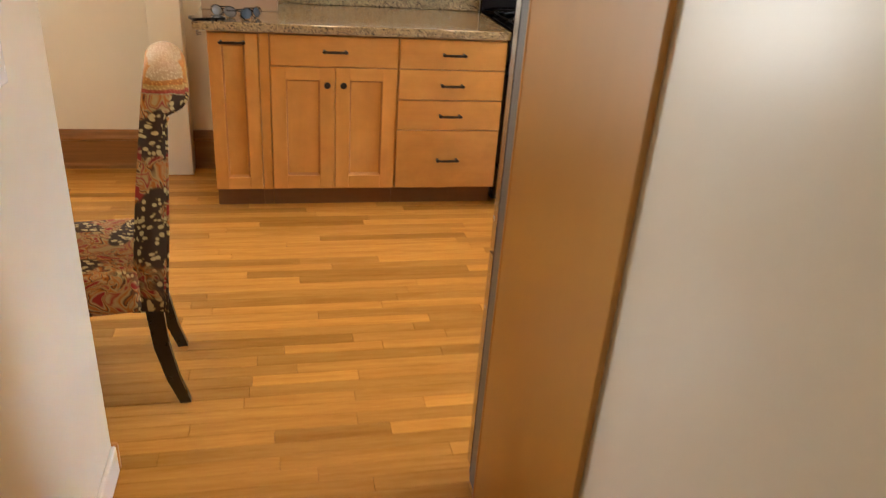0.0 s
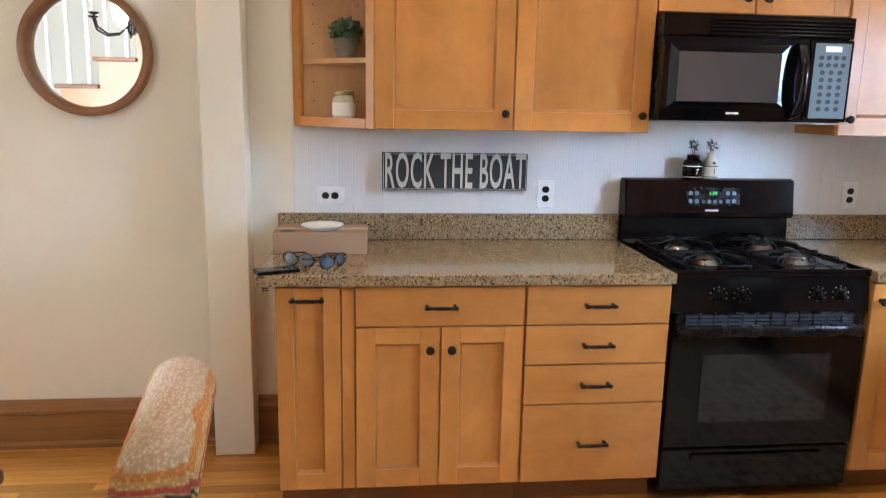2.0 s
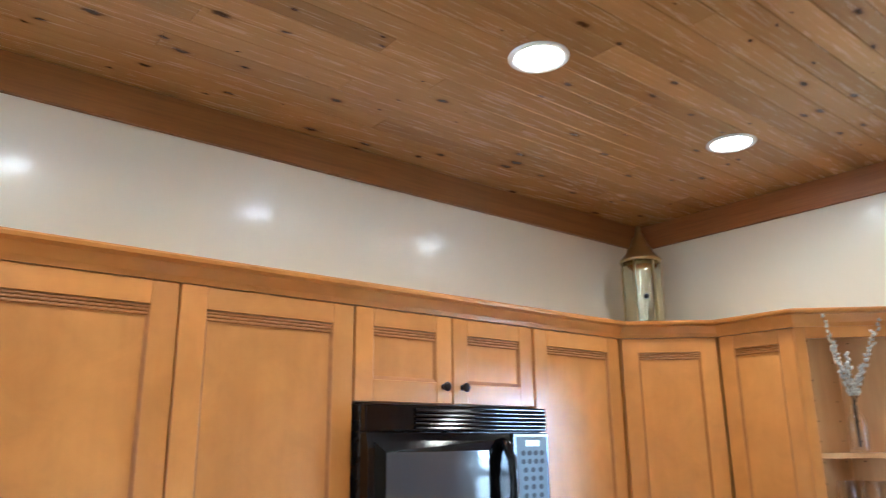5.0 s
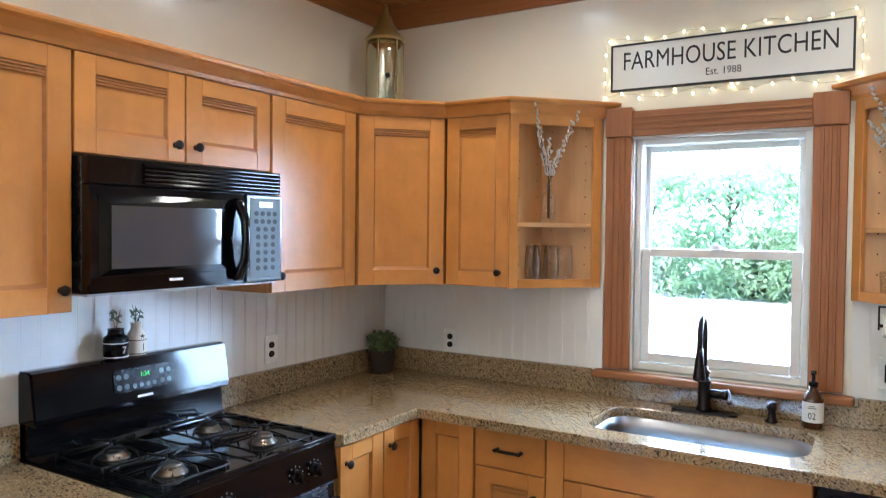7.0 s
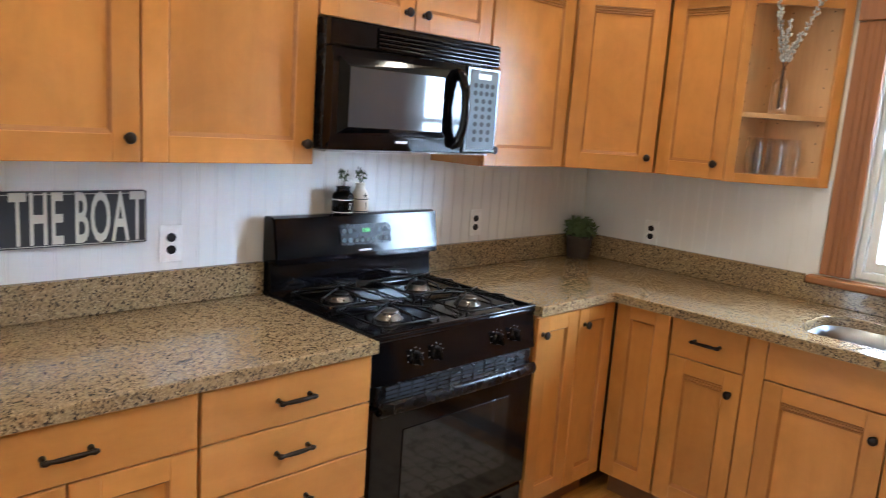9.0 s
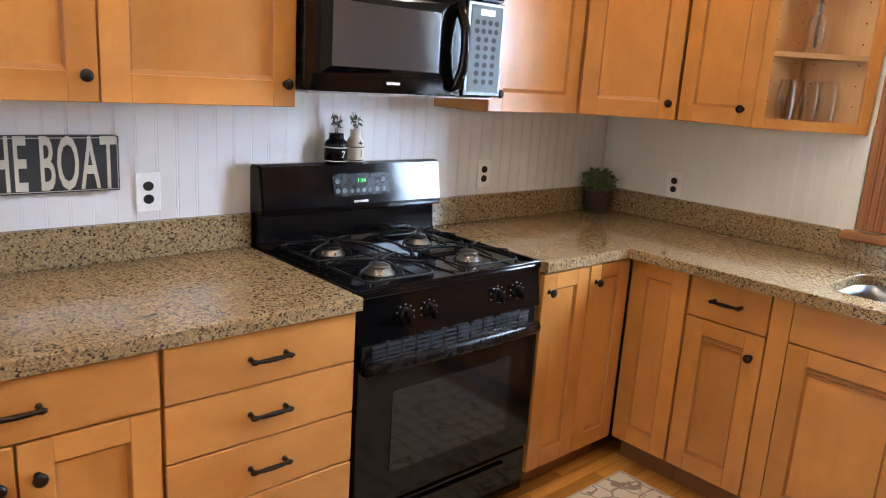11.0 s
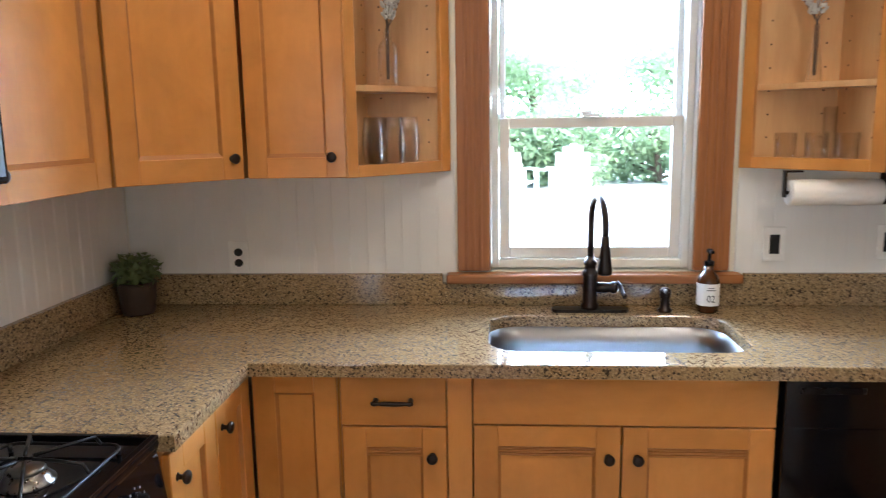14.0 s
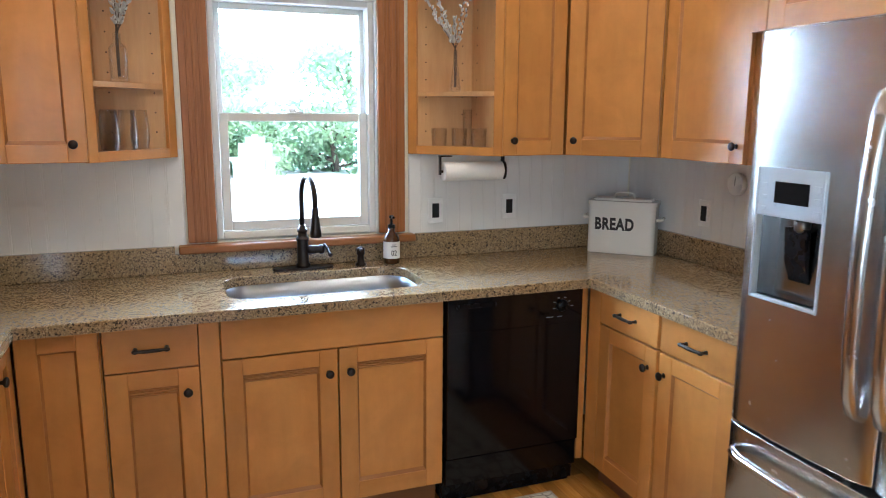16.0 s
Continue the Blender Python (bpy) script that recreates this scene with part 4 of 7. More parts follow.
def edge_bevel(bm, z, size):
    es = [e for e in bm.edges if all(abs(v.co.z - z) < 1e-5 for v in e.verts) and len(e.link_faces) == 2 and any(abs(f.normal.z) < 0.5 for f in e.link_faces)]
    bmesh.ops.bevel(bm, geom=es, offset=size, segments=3, affect="EDGES", profile=0.5)


def worktop(name, pts, label, hole=None):
    t = thing(name, pose(0, 0, 0), label, "worktop")
    bm = prism(bmesh.new(), pts, CT - 0.038, CT)
    bm.normal_update()
    edge_bevel(bm, CT, 0.006)
    part("slab", bm, granite, t)
    return t


w = worktop("granite_worktop", [(-0.105, 3.782), (1.3575, 3.782), (1.3575, WN - 0.001), (-0.105, WN - 0.001)], "polished speckled tan granite worktop beside the range")
part("backsplash", B(-0.105, WN - 0.030, CT + 0.0005, 1.3575, WN - 0.0012, 1.026, bevel=0.002), granite, w)

ex, ny, sy = 2.592, 3.788, 1.742
w = thing("granite_worktop", pose(0, 0, 0), "long polished speckled tan granite worktop running round three walls", "worktop")
outer = [(2.125, ny), (ex, ny), (ex, sy), (1.665, sy), (1.665, WS + 0.001), (WE - 0.001, WS + 0.001), (WE - 0.001, WN - 0.001), (2.125, WN - 0.001)]
bm = bmesh.new()
hole = rounded_rect(SINK[0], SINK[1], SINK[2], SINK[3], SINK[4])
for z, flip in ((CT, False), (CT - 0.038, True)):
    vo = [bm.verts.new((x, y, z)) for x, y in outer]
    vh = [bm.verts.new((x, y, z)) for x, y in hole]
    eo = [bm.edges.new((vo[i], vo[(i + 1) % len(vo)])) for i in range(len(vo))]
    eh = [bm.edges.new((vh[i], vh[(i + 1) % len(vh)])) for i in range(len(vh))]
    bmesh.ops.triangle_fill(bm, edges=eo + eh, use_beauty=True)
    if not flip:
        top_o, top_h = vo, vh
    else:
        for a, b in ((top_o, vo), (top_h, vh)):
            for i in range(len(a)):
                j = (i + 1) % len(a)
                bm.faces.new((a[i], a[j], b[j], b[i]))
bmesh.ops.recalc_face_normals(bm, faces=bm.faces)
edge_bevel(bm, CT, 0.005)
part("slab", bm, granite, w)
part("backsplash", B(2.125, WN - 0.030, CT + 0.0005, WE - 0.031, WN - 0.0012, 1.026, bevel=0.002), granite, w)
part("backsplash", box(B(WE - 0.030, WS + 0.031, CT + 0.0005, WE - 0.0012, WN - 0.0012, 0.992, bevel=0.002), WE - 0.029, 3.30, 0.990, WE - 0.0013, WN - 0.0013, 1.026, bevel=0.002), granite, w)
part("backsplash", B(WE - 0.0295, WS + 0.031, 0.990, WE - 0.0013, 2.262, 1.026, bevel=0.002), granite, w)
part("backsplash", B(1.665, WS + 0.0012, CT + 0.0005, WE - 0.031, WS + 0.030, 1.026, bevel=0.002), granite, w)

# sink bowl under the cut-out
sk = thing("kitchen_sink", pose(0, 0, 0), "undermounted stainless steel single-bowl sink in the granite", "sink")
bm = bmesh.new()
rings = []
for off, z, r in ((0.012, CT - 0.039, 0.11), (-0.004, CT - 0.039, 0.10), (-0.006, CT - 0.10, 0.10), (-0.014, CT - 0.20, 0.10), (-0.035, CT - 0.222, 0.09), (-0.10, CT - 0.226, 0.06)):
    rings.append([bm.verts.new((x, y, z)) for x, y in rounded_rect(SINK[0] - off, SINK[1] + off, SINK[2] - off, SINK[3] + off, r)])
for a, b in zip(rings, rings[1:]):
    for i in range(len(a)):
        j = (i + 1) % len(a)
        bm.faces.new((a[i], a[j], b[j], b[i]))
bm.faces.new(rings[-1])
bmesh.ops.recalc_face_normals(bm, faces=bm.faces)
part("bowl", bm, steel_sink, sk, smooth=True)
part("drain", lathe(bmesh.new(), [(0.056, CT - 0.2255), (0.056, CT - 0.222), (0.045, CT - 0.2215), (0.040, CT - 0.225), (0.0001, CT - 0.2252)], 24, pose(2.93, 2.76, 0)), steel_sink, sk, smooth=True)

# faucet in dark bronze
fa = thing("kitchen_faucet", pose(3.168, 2.795, CT), "dark bronze gooseneck pull-down faucet with side lever", "faucet")
part("deck_plate", prism(bmesh.new(), rounded_rect(-0.028, 0.028, -0.128, 0.128, 0.0275), 0.0006, 0.010), bronze, fa)
part("body", lathe(bmesh.new(), [(0.030, 0.010), (0.031, 0.022), (0.024, 0.030), (0.023, 0.120), (0.027, 0.126), (0.027, 0.136), (0.020, 0.142), (0.018, 0.158), (0.022, 0.162), (0.022, 0.170), (0.014, 0.178), (0.012, 0.190)], 24), bronze, fa, smooth=True)
neck = [(0, 0, 0.18), (0, 0, 0.25), (0, 0, 0.305)] + [(-0.095 + 0.095 * math.cos(radians(a)), -0.010 * (1 - math.cos(radians(a))), 0.305 + 0.095 * math.sin(radians(a))) for a in range(12, 193, 12)]
part("spout", tube(bmesh.new(), neck, 0.0105, 14), bronze, fa, smooth=True)
ex_, ey_, ez_ = neck[-1]
part("spray_head", lathe(bmesh.new(), [(0.0125, 0.0), (0.0140, -0.03), (0.020, -0.085), (0.0235, -0.105), (0.0235, -0.118), (0.018, -0.121)], 20, pose(ex_, ey_, ez_)), bronze, fa, smooth=True)
lv = part("valve", lathe(bmesh.new(), [(0.017, 0.0), (0.019, 0.03), (0.016, 0.052), (0.021, 0.058), (0.021, 0.070), (0.010, 0.078)], 18, pose(0.0, -0.015, 0.082, 90, 0, 0)), bronze, fa, smooth=True)
part("lever", tube(bmesh.new(), [(0.0, -0.078, 0.084), (-0.006, -0.092, 0.100), (-0.02, -0.100, 0.088), (-0.045, -0.104, 0.070), (-0.060, -0.106, 0.064)], [0.009, 0.008, 0.006, 0.006, 0.009], 10), bronze, lv, smooth=True)

dp = thing("soap_pump", pose(3.165, 2.545, CT), "small dark bronze deck-mounted soap pump", "soap dispenser")
part("base", lathe(bmesh.new(), [(0.024, 0.0006), (0.024, 0.008), (0.016, 0.014), (0.014, 0.045), (0.018, 0.050), (0.018, 0.075), (0.008, 0.082)], 18), bronze, dp, smooth=True)
part("nozzle", tube(bmesh.new(), [(0.0, 0.0, 0.070), (-0.03, 0.004, 0.074), (-0.055, 0.008, 0.068)], [0.009, 0.007, 0.005], 10), bronze, dp, smooth=True)

sb = thing("soap_bottle", pose(3.165, 2.405, CT), "amber glass soap bottle with white label and black pump", "bottle")
part("bottle", lathe(bmesh.new(), [(0.033, 0.0006), (0.036, 0.006), (0.036, 0.105), (0.033, 0.120), (0.020, 0.136), (0.0145, 0.142), (0.0145, 0.158)], 28), gloss("amber_bottle", (0.055, 0.018, 0.005), 0.06, 0.4), sb, smooth=True)
part("label", lathe(bmesh.new(), [(0.0362, 0.026), (0.0366, 0.0262), (0.0366, 0.0998), (0.0362, 0.100)], 28), paper, sb, "white paper label")
letters("number", "02", 0.034, letter_black, sb, pose(-0.0372, 0.0, 0.050, 90, 0, -90), 0.8, 0.0004)
part("text_bar", box(B(-0.0374, -0.014, 0.078, -0.0366, 0.014, 0.081), -0.0374, -0.009, 0.086, -0.0366, 0.009, 0.088), letter_black, sb)
part("pump", box(lathe(bmesh.new(), [(0.0165, 0.158), (0.0165, 0.172), (0.006, 0.175), (0.005, 0.200), (0.010, 0.202), (0.010, 0.212), (0.004, 0.214)], 16), -0.040, -0.005, 0.203, 0.0, 0.005, 0.212, bevel=0.002), black_plastic, sb)


# ---- dishwasher ----
dw = thing("dishwasher", pose(FE, 2.352, 0, 0, 0, -90), "black built-in dishwasher with a plain door and dial", "dishwasher")
part("tub", B(0.003, 0.03, 0.02, 0.600, 0.58, 0.872), black_plastic, dw)
part("door", B(0.006, -0.0150, 0.215, 0.597, 0.028, 0.7305, bevel=0.002, seg=2), black_enamel, dw)
cp = part("control_panel", B(0.006, -0.016, 0.731, 0.597, 0.028, 0.868, bevel=0.002, seg=2), black_enamel, dw)
part("latch_recess", B(0.04, -0.018, 0.828, 0.21, -0.0155, 0.846, bevel=0.001), black_plastic, cp)
part("dial", lathe(bmesh.new(), [(0.026, 0.0), (0.026, 0.006), (0.020, 0.016), (0.0001, 0.018)], 22, pose(0.500, -0.016, 0.806, 90, 0, 0)), black_plastic, cp, smooth=True)
mark_grey = gloss("printed_grey", (0.30, 0.30, 0.29), 0.5)
for x, z, w_ in [(0.500 + 0.037 * math.cos(radians(a)), 0.806 + 0.034 * math.sin(radians(a)), 0.010) for a in (25, 65, 115, 155, 200)] + [(0.447, 0.760, 0.032), (0.492, 0.760, 0.022), (0.548, 0.800, 0.014)]:
    part("printed_mark", B(x - w_ / 2, -0.0172, z - 0.0014, x + w_ / 2, -0.0158, z + 0.0014), mark_grey, cp)
part("lower_panel", B(0.006, -0.004, 0.095, 0.597, 0.028, 0.210, bevel=0.004), black_enamel, dw)
part("toe_panel", B(0.006, 0.05, 0.0, 0.597, 0.07, 0.092), black_plastic, dw)


# ---- gas range ----
oven_glass = gloss("oven_window_glass", (0.014, 0.014, 0.014), 0.05)
rg = thing("gas_range", pose(1.3605, 3.815, 0), "black freestanding gas range with four burners and backguard", "range")
RW = 0.762
part("side_body", B(0.002, 0.03, 0.03, RW - 0.002, 0.625, 0.888), black_plastic, rg)
part("storage_drawer", B(0.004, -0.004, 0.055, RW - 0.004, 0.028, 0.226, bevel=0.008, seg=2), black_enamel, rg)
part("drawer_grip", B(0.12, -0.014, 0.180, RW - 0.12, -0.002, 0.205, bevel=0.005, seg=2), black_enamel, rg)
od = part("oven_door", B(0.004, -0.012, 0.234, RW - 0.004, 0.028, 0.690, bevel=0.008, seg=2), black_enamel, rg)
part("oven_window", prism(bmesh.new(), [(0, 0)] + [(1, 0), (1, 1), (0, 1)], 0, 0.002), oven_glass, od).matrix_basis = pose(0.13, -0.0125, 0.335, 90, 0, 0) @ Matrix.Diagonal((RW - 0.26, 0.265, 1, 1))
hb = [(0.03, -0.016, 0.690), (0.05, -0.045, 0.700), (0.16, -0.060, 0.704), (RW / 2, -0.066, 0.705), (RW - 0.16, -0.060, 0.704), (RW - 0.05, -0.045, 0.700), (RW - 0.03, -0.016, 0.690)]
bm = tube(bmesh.new(), hb, 0.014, 12)
bmesh.ops.scale(bm, vec=(1, 1, 1.6), verts=bm.verts)
bmesh.ops.translate(bm, vec=(0, 0, -0.7 * 0.6), verts=bm.verts)
part("handle", bm, black_plastic, od, smooth=True)
gv_ = part("vent_strip", B(0.02, -0.006, 0.692, RW - 0.02, 0.028, 0.756, bevel=0.003), black_plastic, od)
fin_grey = gloss("vent_fin_grey", (0.045, 0.05, 0.06), 0.10)
for i in range(12):
    for k in range(4):
        x = 0.055 + i * 0.055
        part("vent_fin", B(x, -0.0085, 0.700 + 0.014 * k, x + 0.046, -0.0055, 0.709 + 0.014 * k), fin_grey, gv_)
pn_ = profile_x(bmesh.new(), [(-0.006, 0.760), (0.03, 0.760), (0.06, 0.886), (0.012, 0.886)], 0.002, RW - 0.002)
cpn = part("control_panel", pn_, black_enamel, rg)
for x in (0.175, 0.265, RW - 0.205, RW - 0.115):
    bm = lathe(bmesh.new(), [(0.023, 0.0), (0.023, 0.006), (0.019, 0.012), (0.019, 0.016), (0.0001, 0.017)], 20)
    box(bm, -0.006, -0.024, 0.008, 0.006, 0.024, 0.030, bevel=0.003)
    kb = part("burner_knob", bm, black_plastic, cpn, smooth=False)
    kb.matrix_basis = pose(x, 0.0015, 0.822, 82, 0, 0) @ pose(0, 0, 0, 0, 0, 20)
    mk = bmesh.new()
    for i in range(7):
        a = radians(-20 + 36 * i)
        box(mk, 0.032 * math.cos(a) - 0.002, 0.032 * math.sin(a) - 0.002, 0.0005, 0.032 * math.cos(a) + 0.002, 0.032 * math.sin(a) + 0.002, 0.0012)
    part("dial_marks", mk, mark_grey, cpn).matrix_basis = pose(x, 0.0015, 0.822, 82, 0, 0)
bm = B(0.0, 0.004, 0.888, RW, 0.60, 0.906, bevel=0.006, seg=2)
ck = part("cooktop", bm, black_enamel, rg)
for a in ((0.0, 0.004, RW, 0.022), (0.0, 0.0222, 0.016, 0.59), (RW - 0.016, 0.0222, RW, 0.59)):
    part("rim", B(a[0], a[1], 0.9062, a[2], a[3], 0.916, bevel=0.003, seg=2), black_enamel, ck)
for bx in (0.195, RW - 0.195):
    for by in (0.165, 0.435):
        bb = part("burner", lathe(bmesh.new(), [(0.050, 0.9062), (0.049, 0.910), (0.043, 0.914), (0.041, 0.918), (0.034, 0.927), (0.0001, 0.927)], 28, pose(bx, by, 0)), chrome, ck, smooth=True)
        part("burner_cap", lathe(bmesh.new(), [(0.032, 0.9272), (0.034, 0.931), (0.030, 0.936), (0.0001, 0.938)], 24, pose(bx, by, 0)), black_iron if by > 0.3 else chrome, bb, smooth=True)
    for by in (0.165, 0.435):
        g = bmesh.new()
        ring = [(bx + x, by + y, 0.9225) for x, y in rounded_rect(-0.128, 0.128, -0.122, 0.122, 0.03, 4)]
        tube(g, ring + ring[:2], 0.0036, 6)
        for sx in (-1, 1):
            for sy_ in (-1, 1):
                tube(g, [(bx + sx * 0.119, by + sy_ * 0.113, 0.9065), (bx + sx * 0.119, by + sy_ * 0.113, 0.923)], 0.005, 6)
        for a in range(0, 360, 60):
            ca, sa = math.cos(radians(a + 30)), math.sin(radians(a + 30))
            k = min(0.128 / max(abs(ca), 1e-6), 0.122 / max(abs(sa), 1e-6))
            tube(g, [(bx + 0.016 * ca, by + 0.016 * sa, 0.952), (bx + 0.06 * ca, by + 0.06 * sa, 0.949), (bx + (k - 0.012) * ca, by + (k - 0.012) * sa, 0.943), (bx + k * ca, by + k * sa, 0.923)], 0.0036, 6)
        part("grate", g, black_iron, ck, "black wire pan grate", smooth=True)
# backguard
bg = part("backguard_riser", profile_x(bmesh.new(), [(0.565, 0.905), (0.630, 0.905), (0.630, 1.03), (0.585, 1.03), (0.575, 0.925)], 0.004, RW - 0.004), black_enamel, rg)
bp = profile_x(bmesh.new(), [(0.545, 1.022), (0.632, 1.022), (0.632, 1.186), (0.585, 1.190), (0.562, 1.184), (0.540, 1.045), (0.540, 1.028)], 0.0, RW)
bmesh.ops.bevel(bp, geom=[e for e in bp.edges if abs(e.verts[0].co.x - e.verts[1].co.x) < 1e-6], offset=0.006, segments=2, affect="EDGES")
bp_ = part("backguard_panel", bp, black_enamel, rg)
tilt = pose(0.0, 0.5500, 1.112, 81.0, 0, 0)
cp = part("clock_panel", prism(bmesh.new(), rounded_rect(0.27, 0.51, -0.036, 0.040, 0.012), 0.001, 0.005), black_plastic, bp_)
cp.matrix_basis = tilt
for i in range(4):
    for j in range(2):
        for side, n_ in ((0.287, 2), (0.455, 2)):
            if i < n_:
                part("button", lathe(bmesh.new(), [(0.0095, 0.0052), (0.0095, 0.0065), (0.0001, 0.007)], 14, pose(side + i * 0.028, -0.018 + j * 0.034, 0)), keypad_grey, cp)
for i in range(4):
    part("button", lathe(bmesh.new(), [(0.008, 0.0052), (0.008, 0.0065), (0.0001, 0.007)], 14, pose(0.345 + i * 0.026, -0.020, 0)), keypad_grey, cp)
part("clock_display", B(0.342, 0.000, 0.0052, 0.432, 0.030, 0.0058), black_plastic, cp)
letters("clock_digits", "1:34", 0.022, clock_green, cp, pose(0.387, 0.015, 0.0064), 1.0, 0.0002)
part("badge_bar", B(0.355, -0.062, 0.001, 0.415, -0.054, 0.0022), mark_white, bp_).matrix_basis = tilt

# ---- over-the-range microwave ----
mw = thing("microwave_oven", pose(1.364, 4.092, 0), "black over-the-range microwave with grey keypad, mounted under a cabinet", "microwave")
MWW, m0, m1 = 0.760, 1.440, 1.838
part("case", B(0.0, 0.03, m0, MWW, 0.345, m1, bevel=0.003), black_plastic, mw)
gr_ = part("top_grille", B(0.0, 0.0, m1 - 0.082, MWW, 0.03, m1 - 0.002, bevel=0.006, seg=2), black_enamel, mw)
sl = bmesh.new()
for k in range(5):
    profile_x(sl, [(-0.010, m1 - 0.074 + 0.013 * k), (0.002, m1 - 0.074 + 0.013 * k), (0.002, m1 - 0.064 + 0.013 * k), (-0.004, m1 - 0.064 + 0.013 * k)], 0.18, MWW - 0.01)
part("grille_louvres", sl, black_enamel, gr_)
dr = part("door", profile_x(bmesh.new(), [(0.0, m0 + 0.004), (0.03, m0 + 0.004), (0.03, m1 - 0.086), (0.0, m1 - 0.086), (-0.012, m1 - 0.13), (-0.012, m0 + 0.05)], 0.003, 0.578), black_enamel, mw)
wx = bmesh.new()
o = [(0.026, m0 + 0.052), (0.500, m0 + 0.052), (0.500, m1 - 0.110), (0.026, m1 - 0.110)]
i_ = [(0.052, m0 + 0.072), (0.465, m0 + 0.072), (0.465, m1 - 0.140), (0.052, m1 - 0.140)]
vo = [wx.verts.new((x, -0.0128, z)) for x, z in o]
lean = lambda x: -0.012 * (0.465 - x) / 0.41
vi = [wx.verts.new((x, -0.018 + lean(x), z)) for x, z in i_]
for k in range(4):
    wx.faces.new((vo[k], vo[(k + 1) % 4], vi[(k + 1) % 4], vi[k]))
wx.faces.new(vi)
part("window_surround", wx, black_enamel, dr)
part("window", prism(bmesh.new(), [(0.054, -0.0195 + lean(0.054)), (0.463, -0.0195 + lean(0.463)), (0.463, -0.0182 + lean(0.463)), (0.054, -0.0182 + lean(0.054))], m0 + 0.074, m1 - 0.142), smoke_glass, dr)
part("badge_bar", B(0.265, -0.0135, m0 + 0.028, 0.315, -0.012, m0 + 0.036), mark_white, dr)
hp = [(0.520, -0.012, m0 + 0.022), (0.535, -0.030, m0 + 0.035), (0.540, -0.050, m0 + 0.09), (0.540, -0.056, m0 + 0.155), (0.540, -0.050, m0 + 0.22), (0.535, -0.030, m0 + 0.275), (0.520, -0.012, m0 + 0.288)]
part("handle", tube(bmesh.new(), hp, [0.012, 0.018, 0.016, 0.015, 0.016, 0.018, 0.012], 12), black_enamel, dr, smooth=True)
kp = part("keypad_panel", B(0.582, -0.012, m0 + 0.004, MWW - 0.004, 0.03, m1 - 0.086, bevel=0.004), black_enamel, mw)
part("keypad", B(0.598, -0.0140, m0 + 0.018, MWW - 0.016, -0.0122, m1 - 0.098, bevel=0.0006), keypad_grey, kp)
part("display", B(0.640, -0.0150, m1 - 0.130, 0.705, -0.0142, m1 - 0.110), display_pale, kp)
for r_ in range(8):
    for q_ in range(4 if r_ in (0, 1) else 3):
        n_ = 4 if r_ in (0, 1) else 3
        x = 0.671 + (q_ - (n_ - 1) / 2) * (0.030 if n_ == 4 else 0.036)
        z = m1 - 0.152 - r_ * 0.0275
        part("key", lathe(bmesh.new(), [(0.0105, 0.0), (0.0105, 0.001), (0.0001, 0.0012)], 12, pose(x, -0.0141, z, 90, 0, 0) @ Matrix.Diagonal((1, 0.85, 1, 1))), button_grey, kp)
part("under_plate", B(0.01, 0.02, m0 - 0.006, MWW - 0.01, 0.34, m0 - 0.0005), gloss("under_plate_grey", (0.55, 0.55, 0.53), 0.4), mw)

# ---- refrigerator ----
fr = thing("refrigerator", pose(1.657, 1.875, 0, 0, 0, 180), "brushed steel french-door refrigerator with water dispenser", "refrigerator")
FW = 0.902
part("case", B(0.004, 0.052, 0.02, FW - 0.001, 0.760, 1.762, bevel=0.004), fridge_grey, fr)
part("base_grille", B(0.01, 0.02, 0.012, FW - 0.01, 0.051, 0.058), black_plastic, fr)


